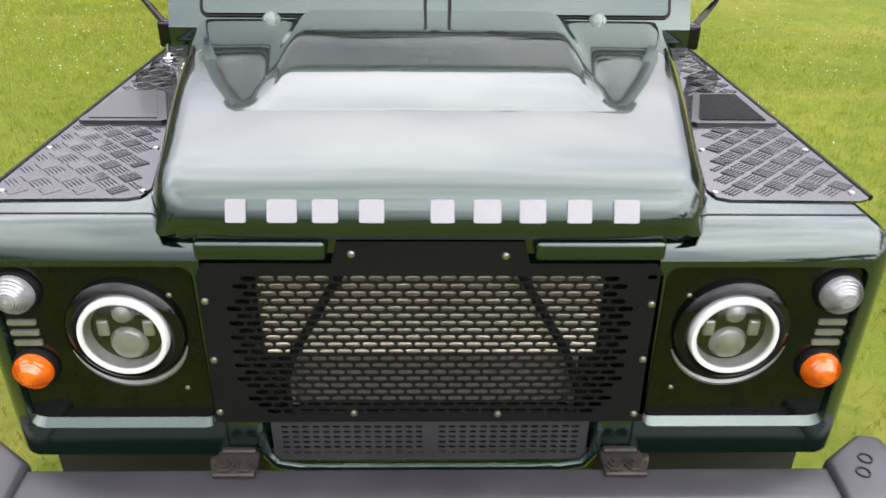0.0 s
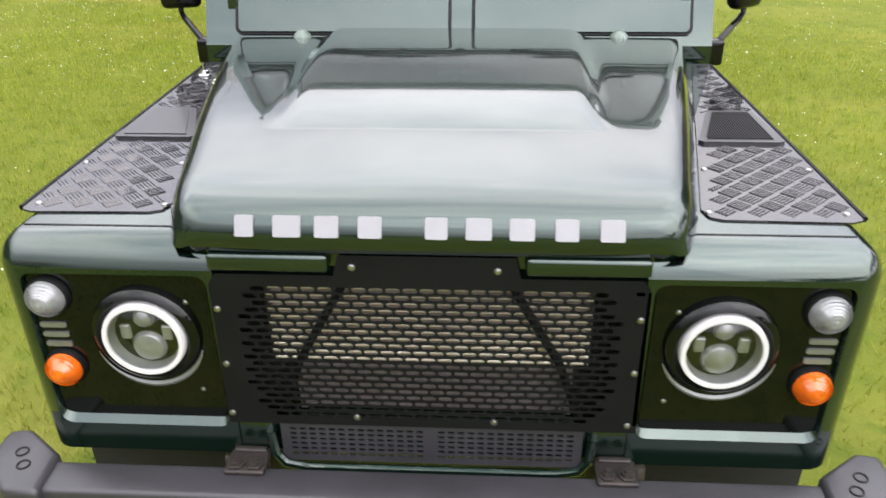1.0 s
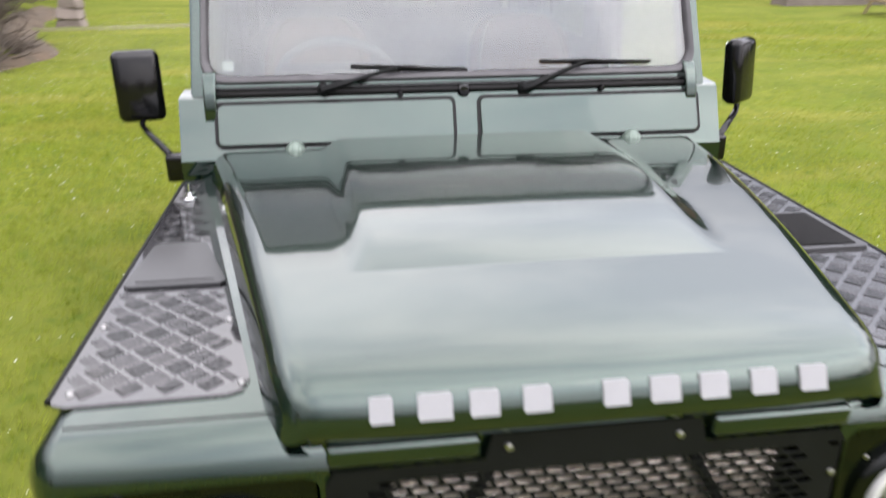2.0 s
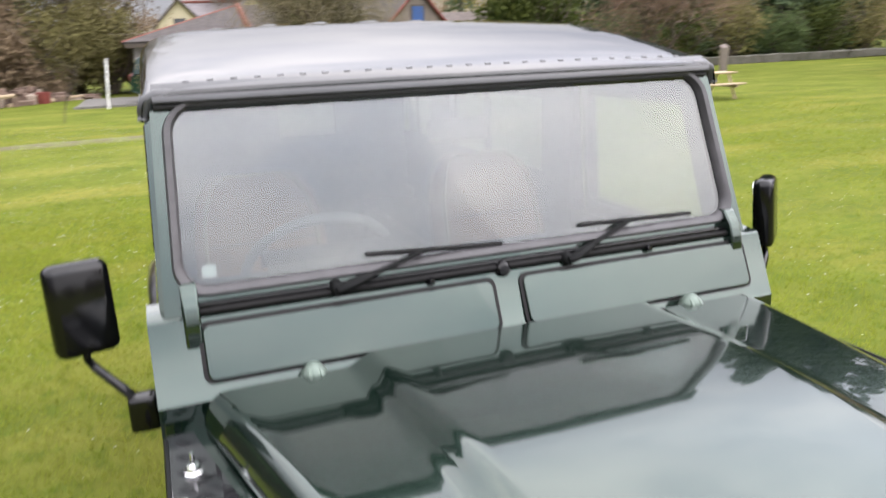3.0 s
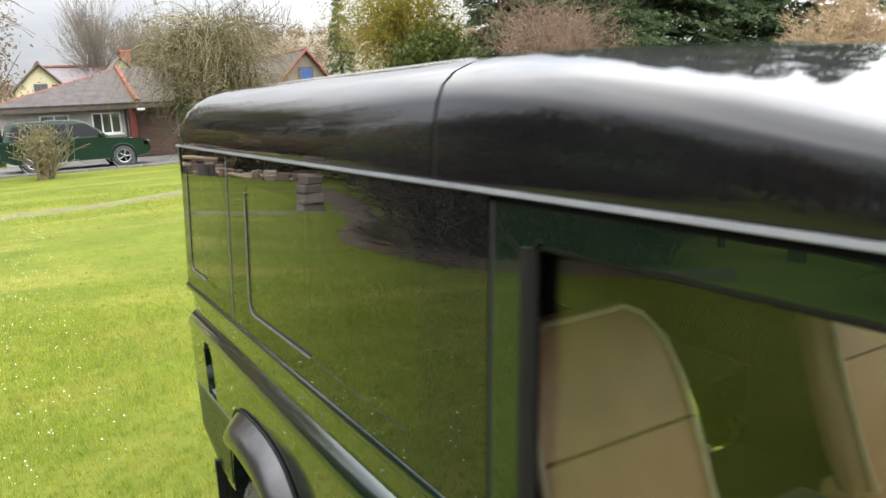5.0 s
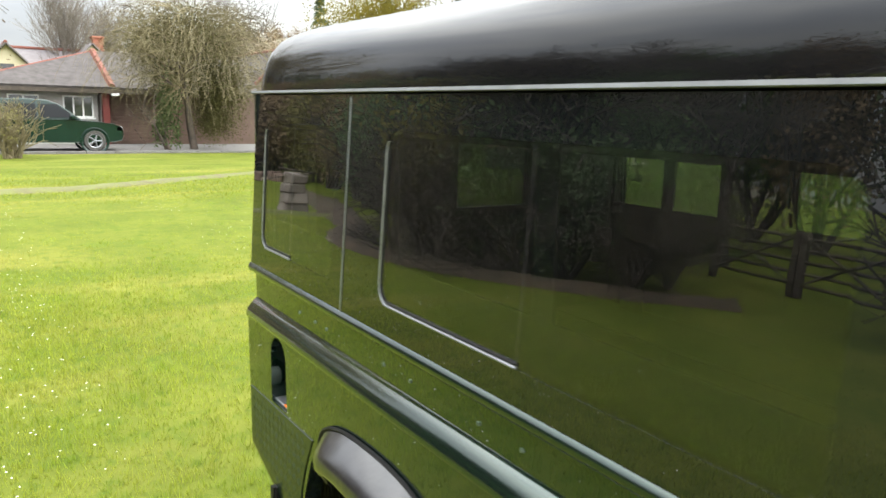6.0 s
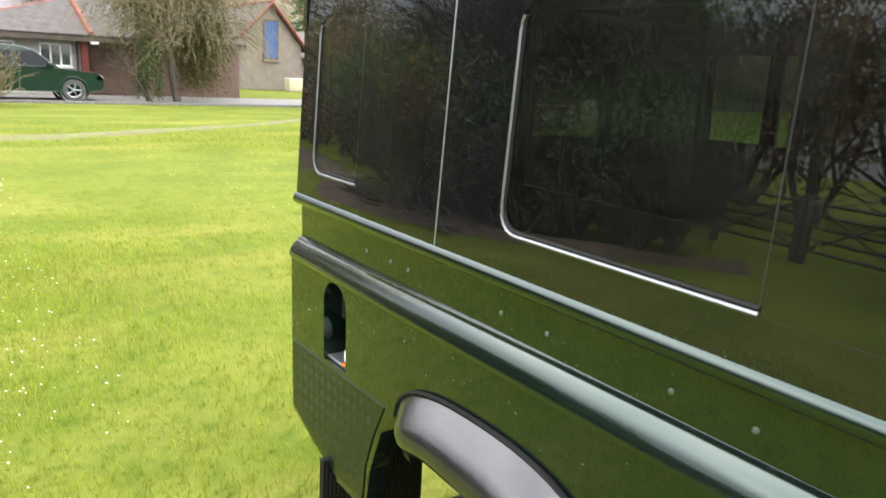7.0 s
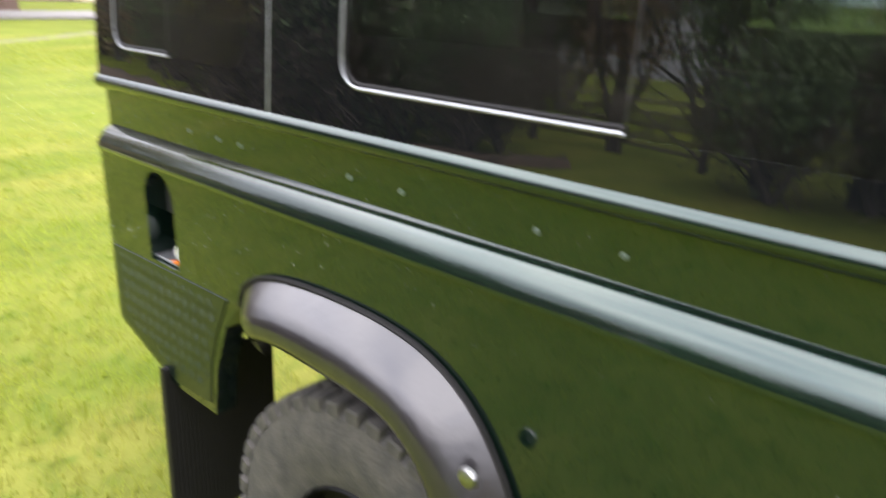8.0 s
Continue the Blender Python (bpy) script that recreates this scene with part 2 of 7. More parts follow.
WHITE = mat("white_plastic", (0.78, 0.78, 0.76), 0.5, var=0.08, scale=10)
BLACKPRINT = mat("black_print", (0.01, 0.01, 0.01), 0.5)
HALO = mat("white_halo_ring", (0.50, 0.50, 0.49), 0.35, spec=0.5)
REFLECTOR = mat("lamp_reflector", (0.34, 0.35, 0.34), 0.30, 0.7, var=0.3, scale=40)
LAMPBODY = mat("dark_lamp_body", (0.30, 0.31, 0.29), 0.30, 0.6, var=0.3, scale=30)
CLEARLENS = mat("clear_ribbed_lens", (0.24, 0.25, 0.245), 0.15, 0.2, 0.8, 0.03, var=0.35, scale=50)
AMBER = mat("amber_lens", (0.60, 0.115, 0.005), 0.14, 0.0, 0.8, 0.03, var=0.3, scale=50)
WINDSCREEN = glass("windscreen_glass", (0.61, 0.65, 0.63), 1.88, dust_haze=0.004)
DOORGLASS = glass("door_glass", (0.86, 0.89, 0.86), 1.59)
BACKGLASS = glass("dark_rear_glass", (0.30, 0.33, 0.31), 1.6)
PRIVACY = glass("privacy_glass", (0.50, 0.545, 0.52), 1.84, dust_haze=0.002)
LENSGLASS = glass("lamp_glass", (0.92, 0.93, 0.93), 1.7)


# ---- mesh helpers ----
def part(name, bm, material, parent=None, label="", smooth=35, bevel=0.0):
    me = bpy.data.meshes.new(name)
    bm.normal_update()
    bm.to_mesh(me)
    bm.free()
    me.materials.append(material)
    ob = new(name, me)
    if parent:
        ob.parent = parent
    if smooth:
        me.shade_smooth()
        me.set_sharp_from_angle(angle=radians(smooth))
    if bevel:
        md = ob.modifiers.new("edge", "BEVEL")
        md.width, md.segments, md.limit_method, md.angle_limit = bevel, 2, "ANGLE", radians(40)
        md.harden_normals = False
    if label:
        tagged(ob, label)
    return ob


def thing(name, label, category, at=(0, 0, 0), group="", kind=""):
    ob = new(name)
    ob.location = at
    ob.empty_display_size = 0.2
    return tagged(ob, label, category, group, kind)


def box(bm, x0, x1, y0, y1, z0, z1):
    v = [bm.verts.new((x, y, z)) for x in (x0, x1) for y in (y0, y1) for z in (z0, z1)]
    for f in ((0, 1, 3, 2), (4, 6, 7, 5), (0, 4, 5, 1), (2, 3, 7, 6), (0, 2, 6, 4), (1, 5, 7, 3)):
        bm.faces.new([v[i] for i in f])
    return v


def rbox(bm, x0, x1, y0, y1, z0, z1, r, seg=3):
    """A box with rounded edges."""
    v = box(bm, x0, x1, y0, y1, z0, z1)
    edges = {e for w in v for e in w.link_edges}
    bmesh.ops.bevel(bm, geom=list(edges), offset=r, segments=seg, affect="EDGES", profile=0.5)


def loft(bm, rows, close=False, caps=False):
    """Quads between rows of points, of one length each."""
    vs = [[bm.verts.new(p) for p in row] for row in rows]
    n = len(vs[0])
    for a, b in zip(vs, vs[1:]):
        for i in range(n if close else n - 1):
            j = (i + 1) % n
            bm.faces.new((a[i], a[j], b[j], b[i]))
    if caps:
        bm.faces.new(list(reversed(vs[0])))
        bm.faces.new(vs[-1])
    return vs


def tube(bm, pts, r, n=8, caps=True):
    """A round bar along points; r may be a list."""
    pts = [Vector(p) for p in pts]
    rr = r if isinstance(r, (list, tuple)) else [r] * len(pts)
    rows = []
    up = Vector((0, 0, 1))
    for i, p in enumerate(pts):
        d = (pts[min(i + 1, len(pts) - 1)] - pts[max(i - 1, 0)]).normalized()
        side = d.cross(up)
        if side.length < 0.05:
            side = d.cross(Vector((0, 1, 0)))
        side.normalize()
        other = side.cross(d)
        rows.append([p + rr[i] * (math.cos(2 * math.pi * k / n) * side + math.sin(2 * math.pi * k / n) * other) for k in range(n)])
    loft(bm, rows, True, caps)


def lathe(bm, prof, centre, axis="y", n=24, sign=1):
    """Turns (radius, along) pairs round an axis through centre."""
    c = Vector(centre)
    rows = []
    for r, a in prof:
        row = []
        for k in range(n):
            u, w = r * math.cos(2 * math.pi * k / n), r * math.sin(2 * math.pi * k / n)
            row.append(c + (Vector((u, sign * a, w)) if axis == "y" else Vector((sign * a, u, w)) if axis == "x" else Vector((u, w, sign * a))))
        rows.append(row)
    loft(bm, rows, True)
    bmesh.ops.recalc_face_normals(bm, faces=bm.faces)


def arcs(cx, cy, w, h, r, n=4):
    """Four corner arcs of a rounded rectangle, counterclockwise from lower left."""
    out = []
    for (sx, sy), a0 in zip(((-1, -1), (1, -1), (1, 1), (-1, 1)), (180, 270, 0, 90)):
        ox, oy = cx + sx * (w / 2 - r), cy + sy * (h / 2 - r)
        out.append([(ox + r * math.cos(radians(a0 + 90 * k / n)), oy + r * math.sin(radians(a0 + 90 * k / n))) for k in range(n + 1)])
    return out


def ring(cx, cy, w, h, r, n=4):
    return [p for a in arcs(cx, cy, w, h, r, n) for p in a]


def holed(bm, outer, inner, to3, depth=0.0):
    """A flat panel: outer is four corners, inner four arcs of a hole; to3 maps (u, v, depth) to space."""
    o = [bm.verts.new(to3(u, v, 0)) for u, v in outer]
    arcv = [[bm.verts.new(to3(u, v, 0)) for u, v in a] for a in inner]
    for i in range(4):
        a = arcv[i]
        for p, q in zip(a, a[1:]):
            bm.faces.new((o[i], q, p))
        j = (i + 1) % 4
        bm.faces.new((o[i], o[j], arcv[j][0], a[-1]))
    if depth:
        loop = [v for a in arcv for v in a]
        uv = [p for a in inner for p in a]
        back = [bm.verts.new(to3(u, v, depth)) for u, v in uv]
        for k in range(len(loop)):
            m = (k + 1) % len(loop)
            bm.faces.new((loop[k], loop[m], back[m], back[k]))


def slab(bm, loop, to3, d0, d1):
    """A plate of any outline between two depths."""
    loft(bm, [[to3(u, v, d0) for u, v in loop], [to3(u, v, d1) for u, v in loop]], True, True)
    bmesh.ops.recalc_face_normals(bm, faces=bm.faces)


def quad_strip(bm, loop0, loop1):
    loft(bm, [loop0, loop1], True)


def outward(bm, s):
    """Turns an open skin so that it faces the side s of x."""
    bm.normal_update()
    if sum(f.normal.x * f.calc_area() for f in bm.faces) * s < 0:
        bmesh.ops.reverse_faces(bm, faces=bm.faces)


def sstep(a, b, x):
    t = min(1.0, max(0.0, (x - a) / (b - a)))
    return t * t * (3 - 2 * t)


def BM():
    return bmesh.new()

# ---- the off-road vehicle ----
car = thing("off_road_vehicle", "dark green long-wheelbase off-road vehicle with black roof on a lawn", "car")


def lerp(a, b, t):
    return a + (b - a) * t


def table(x, pts):
    for (x0, y0), (x1, y1) in zip(pts, pts[1:]):
        if x <= x1:
            return lerp(y0, y1, max(0.0, (x - x0) / (x1 - x0)))
    return pts[-1][1]


def screw(at, r, parent, axis="y", sign=-1, name="screw", material=None):
    bm = BM()
    lathe(bm, [(0.0001, 0.6 * r), (0.45 * r, 0.55 * r), (0.85 * r, 0.35 * r), (r, 0.0), (r, -0.3 * r)], at, axis, 10, sign)
    return part(name, bm, material or STEEL, parent)


# bonnet with a raised centre
PROFILE = [(-0.046, 1.176), (-0.050, 1.190), (-0.050, 1.202), (-0.044, 1.219), (-0.034, 1.235), (-0.018, 1.2465), (0.008, 1.253), (0.05, 1.256), (0.10, 1.2575), (0.16, 1.258)] + [(y, 1.258 + 0.007 * (y - 0.16) / 1.05) for y in sorted([0.16 + 0.025 * k for k in range(1, 43)] + [0.2875, 0.2905, 0.2935, 0.298])]


def bonnet_hw(y):
    return table(y, [(-0.06, 0.432), (-0.04, 0.448), (-0.01, 0.463), (0.03, 0.474), (1.21, 0.722)])


def bonnet_z(u, y, z):
    hw = bonnet_hw(y)
    x = u * hw
    e = hw - abs(x)
    roll = 0.054
    drop = 0.0
    if e < roll:
        t = (roll - e) / roll
        drop = 0.078 * (1 - math.sqrt(max(0.0, 1 - t * t * 0.97)))
    crown = 0.003 * (1 - (x / hw) ** 2) - 0.003
    bulge_hw = 0.350 + 0.055 * (y - 0.3)
    side = 1 - sstep(bulge_hw - 0.046, bulge_hw + 0.012, abs(x))
    rise = min(1.0, max(0.0, (y - 0.29) / 0.52))
    bulge = 0.035 * side * (1 - (1 - rise) ** 2) * (1 - 0.25 * sstep(0.6, 1.2, y))
    bow = 0.096 * max(0.0, y / 1.21) * (1 - y / 1.21) * (1 - 0.12 * (x / hw) ** 4)
    bow += 0.006 * (sstep(0.08, 0.45, y) - sstep(0.6, 1.2, y))
    return max(z + bow + crown * sstep(0, 0.3, y) - drop + bulge, 1.172)


bm = BM()
us = sorted({-1.0, 1.0} | {round(-1 + 2 * k / 72, 4) for k in range(73)})
rows = [[(u * bonnet_hw(y), y + (0.012 * abs(u) ** 6 if y < 0.05 else 0), bonnet_z(u, y, z)) for u in us] for y, z in PROFILE]
loft(bm, rows)
# returned lower edge at the sides
for s in (0, -1):
    edge = [r[s] for r in rows]
    sgn = -1 if s == 0 else 1
    loft(bm, [edge, [(x - sgn * 0.004, y, z - 0.018) for x, y, z in edge], [(x - sgn * 0.03, y, z - 0.02) for x, y, z in edge]])
loft(bm, [rows[0], [(x * 0.99, y + 0.004, z - 0.008) for x, y, z in rows[0]], [(x * 0.98, y + 0.03, z - 0.008) for x, y, z in rows[0]]])
bmesh.ops.recalc_face_normals(bm, faces=bm.faces)
bonnet = part("bonnet", bm, PAINT, car, "glossy dark green bonnet with raised centre", 50)

# nine silver badge blocks along the leading edge, plain
for a, b in ((413, 453), (482, 538), (557, 606), (635, 683), (754, 800), (826, 878), (903, 953), (983, 1030), (1061, 1110)):
    x0, x1 = -0.329 + (a - 413) * 0.000955, -0.329 + (b - 413) * 0.000955
    bm = BM()

    def face3(u, v, d):
        t = (v - 1.200) / 0.037
        return (u, lerp(-0.0500, -0.0335, t * t * 0.75 + 0.25 * t) - d + 0.001, v + 0.4 * d)
    slab(bm, ring((x0 + x1) / 2, 1.2185, x1 - x0 - 0.006, 0.034, 0.003, 2), face3, -0.002, 0.004)
    part("badge_block", bm, LETTER, bonnet, "silver badge block")

# washer jets
for x in (-0.483, 0.510):
    bm = BM()
    rbox(bm, x - 0.026, x + 0.026, 1.190, 1.242, 1.240, 1.258, 0.008)
    lathe(bm, [(0.0001, 0.038), (0.014, 0.034), (0.027, 0.020), (0.033, 0.0)], (x, 1.220, 1.248), "z", 16)
    tube(bm, [(x - 0.014, 1.186, 1.254), (x - 0.011, 1.205, 1.272), (x, 1.222, 1.280), (x + 0.011, 1.205, 1.272), (x + 0.014, 1.186, 1.254)], 0.006, 6)
    part("bonnet_hinge_cap", bm, RIVET, car, "dull grey-green hinge cap")

# front wings
FRONT_Y = -0.034


def wing(s):
    bm = BM()
    x0, x1 = 0.385, 0.803
    v = box(bm, x0, x1, FRONT_Y, 1.245, 0.697, 1.178)
    hit = []
    for e in bm.edges:
        a, b = e.verts[0].co, e.verts[1].co
        top = a.z > 1.1 and b.z > 1.1
        front = a.y < 0 and b.y < 0
        outer = a.x > 0.7 and b.x > 0.7
        if (top and front) or (top and outer) or (front and outer):
            hit.append(e)
    bmesh.ops.bevel(bm, geom=hit, offset=0.055, segments=5, affect="EDGES", profile=0.40)
    bm.normal_update()
    face = max((f for f in bm.faces if f.normal.y < -0.99), key=lambda f: f.calc_area())
    xs, zs = [w.co.x for w in face.verts], [w.co.z for w in face.verts]
    outer = [(min(xs), min(zs)), (max(xs), min(zs)), (max(xs), max(zs)), (min(xs), max(zs))]
    bmesh.ops.delete(bm, geom=[face], context="FACES_ONLY")
    hole = arcs(0.572, 0.938, 0.345, 0.348, 0.022, 3)
    holed(bm, outer, hole, lambda u, w, d: (u, FRONT_Y + d, w))
    rim = [p for a in hole for p in a]
    small = ring(0.572, 0.9455, 0.333, 0.325, 0.018, 3)
    quad_strip(bm, [(u, FRONT_Y, w) for u, w in rim], [(u, FRONT_Y + 0.020, w) for u, w in small])
    bmesh.ops.recalc_face_normals(bm, faces=bm.faces)
    if s < 0:
        for w in bm.verts:
            w.co.x = -w.co.x
        bmesh.ops.reverse_faces(bm, faces=bm.faces)
    ob = part("front_wing", bm, PAINT, car, "glossy dark green front wing", 40)
    # narrow seam across the wing top behind the rounded front
    bm = BM()
    box(bm, min(s * 0.46, s * 0.75), max(s * 0.46, s * 0.75), 0.030, 0.034, 1.1775, 1.1795)
    part("panel_seam", bm, DARK, ob)
    return ob


def chequer(bm, u0, u1, v0, v1, inside, to3, pitch=0.060, length=0.034, h=0.0024, w=0.0022):
    """Raised five-bar tread groups, turned about from cell to cell."""
    nu, nv = int((u1 - u0) / pitch) + 2, int(2 * (v1 - v0) / pitch) + 2
    for i in range(nu):
        for j in range(nv):
            cu, cv = u0 + (i + 0.5 * (j % 2)) * pitch, v0 + (j + 0.6) * pitch / 2
            a = radians(132 if j % 2 else 42)
            du, dv = math.cos(a), math.sin(a)
            for k in range(-2, 3):
                ou, ov = cu - dv * k * 0.118 * pitch, cv + du * k * 0.118 * pitch
                ln = length * 0.5
                ends = [(ou - du * ln, ov - dv * ln), (ou + du * ln, ov + dv * ln)]
                if not (inside(*ends[0]) and inside(*ends[1])):
                    continue
                b = [bm.verts.new(to3(e[0] + q * -dv * w, e[1] + q * du * w, 0)) for e in ends for q in (-1, 1)]
                t = [bm.verts.new(to3(lerp(ou, e[0], 0.92) - q * dv * w * 0.6, lerp(ov, e[1], 0.92) + q * du * w * 0.6, h)) for e in ends for q in (-1, 1)]
                for f in ((t[0], t[2], t[3], t[1]), (b[0], b[2], t[2], t[0]), (b[3], b[1], t[1], t[3]), (b[1], b[0], t[0], t[1]), (b[2], b[3], t[3], t[2])):
                    bm.faces.new(f)


def wing_plate(s):
    def inner(y):
        return table(y, [(0.06, 0.492), (1.22, 0.742)])
    out = 0.792
    # outline in (x, y): rounded front corners, tapering to the bulkhead
    loop = [(out - 0.03, 0.080), (out - 0.009, 0.089), (out, 0.11), (out + 0.006, 1.215), (0.745, 1.215), (inner(0.9) + 0.0, 0.90), (inner(0.12), 0.13), (inner(0.12) + 0.008, 0.096), (inner(0.12) + 0.03, 0.085)]
    bm = BM()
    slab(bm, [(s * u, v) for u, v in loop], lambda u, v, d: (u, v, 1.1785 + d), 0.0, 0.004)
    vent = lambda u, v: 0.475 < v < 0.715 and u > 0.58
    ok = lambda u, v: inner(v) + 0.012 < abs(u) < out - 0.008 and 0.10 < v < 1.20 and not vent(abs(u), v)
    chequer(bm, min(s * 0.49, s * 0.80), max(s * 0.49, s * 0.80), 0.10, 1.2, ok, lambda u, v, d: (u, v, 1.1825 + d))
    ob = part("chequer_plate", bm, CHEQUER, car, "black five-bar chequer plate on the wing top", 30)
    # rolled dark outer rim
    bm = BM()
    tube(bm, [(s * (out + 0.006 * t), 0.10 + 1.1 * t, 1.1795) for t in (0, 0.25, 0.5, 0.75, 1)], 0.006, 6)
    part("rim", bm, SATIN, ob)
    for x, y in ((0.765, 0.115), (0.515, 0.115), (0.775, 0.33), (0.560, 0.33)):
        screw((s * x, y, 1.183), 0.007, ob, "z", 1)
    # vent panel
    bm = BM()
    frame_loop = [(0.598, 0.482), (0.772, 0.482), (0.782, 0.492), (0.768, 0.70), (0.755, 0.712), (0.668, 0.712), (0.656, 0.702), (0.588, 0.494)]
    slab(bm, [(s * u, v) for u, v in frame_loop], lambda u, v, d: (u, v, 1.1825 + d), 0.0, 0.007)
    v_ob = part("wing_vent", bm, VENT, car, "black wing-top vent panel")
    if s > 0:
        bm = BM()
        for k in range(24):
            u = 0.612 + 0.0062 * k
            y1 = 0.698
            y0 = 0.50
            if u < 0.668:
                y1 = lerp(0.52, 0.69, (u - 0.612) / 0.056)
            box(bm, u, u + 0.0030, y0, y1, 1.1895, 1.1925)
        part("slat_set", bm, RUBBER, v_ob)
    else:
        bm = BM()
        slab(bm, [(-u, v) for u, v in [(0.612, 0.50), (0.762, 0.50), (0.752, 0.695), (0.672, 0.695)]], lambda u, v, d: (u, v, 1.1895 + d), 0, 0.002)
        part("cover", bm, VENT, v_ob)


for s in (-1, 1):
    wing(s)
    wing_plate(s)

# stud with a chrome nut on the driver's wing
bm = BM()
lathe(bm, [(0.0001, 0.040), (0.004, 0.040), (0.004, 0.016), (0.012, 0.015), (0.014, 0.006), (0.019, 0.004), (0.019, 0.0)], (-0.752, 1.05, 1.183), "z", 12)
part("aerial_stud", bm, CHROME, car, "chrome aerial stud")


# lamp panels, headlights and small lamps
def lamp_side(s):
    bm = BM()
    slab(bm, [(s * u, v) for u, v in ring(0.572, 0.9455, 0.334, 0.326, 0.018, 3)], lambda u, v, d: (u, FRONT_Y + 0.010 + d, v), 0.0, 0.010)
    panel = part("lamp_panel", bm, GLOSSBLACK, car, "gloss black headlamp panel")
    for k in range(3):
        bm = BM()
        z = 0.996 - 0.0215 * k
        cx = s * (0.711 - 0.001 * k)
        slab(bm, ring(cx, z, 0.050, 0.011, 0.004, 3), lambda u, v, d: (u, FRONT_Y + 0.006 + d, v), 0.0, 0.006)
        part("vent_slot", bm, ALLOY, panel)
    for x, z in ((0.448, 1.050), (0.446, 0.850)):
        screw((s * x, FRONT_Y + 0.010, z), 0.0055, panel)
    c = (s * 0.533, 0.0, 0.978)
    # headlight: dark surround, halo, bowl, projector pods, glass
    bm = BM()
    y0 = FRONT_Y + 0.010
    lathe(bm, [(0.104, y0), (0.103, y0 - 0.010), (0.098, y0 - 0.016), (0.088, y0 - 0.020), (0.081, y0 - 0.012), (0.076, y0 + 0.002)], c, "y", 48)
    head = part("headlight", bm, GLOSSBLACK, car, "round LED headlight with white halo ring", 30)
    bm = BM()
    lathe(bm, [(0.0785, y0 - 0.006), (0.078, y0 - 0.021), (0.076, y0 - 0.0255), (0.0690, y0 - 0.0255), (0.0670, y0 - 0.0235), (0.0668, y0 - 0.020)], c, "y", 48)
    part("halo_ring", bm, HALO, head, "white halo ring", 40)
    bm = BM()
    lathe(bm, [(0.0670, y0 - 0.021), (0.0655, y0 - 0.010), (0.060, y0 + 0.008), (0.045, y0 + 0.024), (0.0001, y0 + 0.030)], c, "y", 32)
    part("bowl", bm, LAMPBODY, head)
    bm = BM()
    for ox, oz, r in ((0.0, -0.026, 0.038), (0.0, 0.038, 0.023)):
        lathe(bm, [(r, y0 + 0.020), (r * 0.96, y0 + 0.004), (r * 0.72, y0 - 0.009), (r * 0.35, y0 - 0.014), (0.0001, y0 - 0.015)], (c[0] + ox, 0, c[2] + oz), "y", 24)
    for ox in (-0.040, 0.040):
        rbox(bm, c[0] + ox - 0.010, c[0] + ox + 0.010, y0 - 0.006, y0 + 0.02, c[2] - 0.010, c[2] + 0.022, 0.004)
    part("projector", bm, REFLECTOR, head, "silver projector pods")
    bm = BM()
    lathe(bm, [(0.070, y0 - 0.0235), (0.058, y0 - 0.029), (0.040, y0 - 0.034), (0.020, y0 - 0.0365), (0.0001, y0 - 0.037)], c, "y", 40)
    part("lens", bm, LENSGLASS, head)
    # light-coloured crescent lip under the surround
    bm = BM()
    pts = [(c[0] + 0.106 * math.cos(radians(a)), y0 - 0.004, c[2] - 0.003 + 0.106 * math.sin(radians(a))) for a in range(200, 345, 8)]
    tube(bm, pts, [0.002 + 0.007 * math.sin(math.pi * k / (len(pts) - 1)) for k in range(len(pts))], 8)
    part("lip", bm, ALLOY, head)
    # side lamp and indicator
    for name, z, lens, lab, r in (("side_lamp", 1.060, CLEARLENS, "clear ribbed side lamp", 0.036), ("indicator_lamp", 0.900, AMBER, "amber ribbed indicator lamp", 0.035)):
        cc = (s * (0.708 if z < 1 else 0.704), 0, z)
        bm = BM()
        lathe(bm, [(r + 0.006, y0), (r + 0.005, y0 - 0.006), (r + 0.003, y0 - 0.010), (r - 0.004, y0 - 0.011)], cc, "y", 28)
        ob = part(name, bm, SATIN, car, lab)
        bm = BM()
        prof = [(r, y0 - 0.008), (r, y0 - 0.018)]
        for k in range(7):
            rr = r * (0.94 - 0.13 * k)
            yy = y0 - 0.021 - 0.020 * (1 - (rr / r) ** 2)
            prof += [(rr, yy), (rr * 0.96, yy + 0.0025), (rr * 0.90, yy - 0.001)]
        prof.append((0.0001, y0 - 0.043))
        lathe(bm, prof, cc, "y", 28)
        part("lens", bm, lens, ob, smooth=60)


for s in (-1, 1):
    lamp_side(s)

# radiator grille: green surround
bm = BM()
bm_y = -0.022
holed(bm, [(-0.392, 0.700), (0.392, 0.700), (0.392, 1.166), (-0.392, 1.166)], arcs(0, 0.945, 0.70, 0.315, 0.03, 3), lambda u, v, d: (u, bm_y + d, v), 0.03)
loft(bm, [[(x, bm_y, z) for x, z in ((-0.392, 0.70), (-0.392, 1.166), (0.392, 1.166), (0.392, 0.70))], [(x, 0.06, z) for x, z in ((-0.392, 0.70), (-0.392, 1.166), (0.392, 1.166), (0.392, 0.70))]])
bmesh.ops.recalc_face_normals(bm, faces=bm.faces)
grille = part("grille_surround", bm, PAINT, car, "dark green grille surround")
for s in (-1, 1):
    bm = BM()
    rbox(bm, min(s * 0.172, s * 0.388), max(s * 0.172, s * 0.388), -0.047, -0.02, 1.129, 1.164, 0.008)
    part("top_rail", bm, PAINT, grille)

# black slotted mesh plate in front
PX, PZ, Z0, NR, NC = 0.0305, 0.0150, 0.7995, 20, 24
bm = BM()
plate_y = -0.040


def plate3(u, v, d):
    return (u, plate_y + d, v)


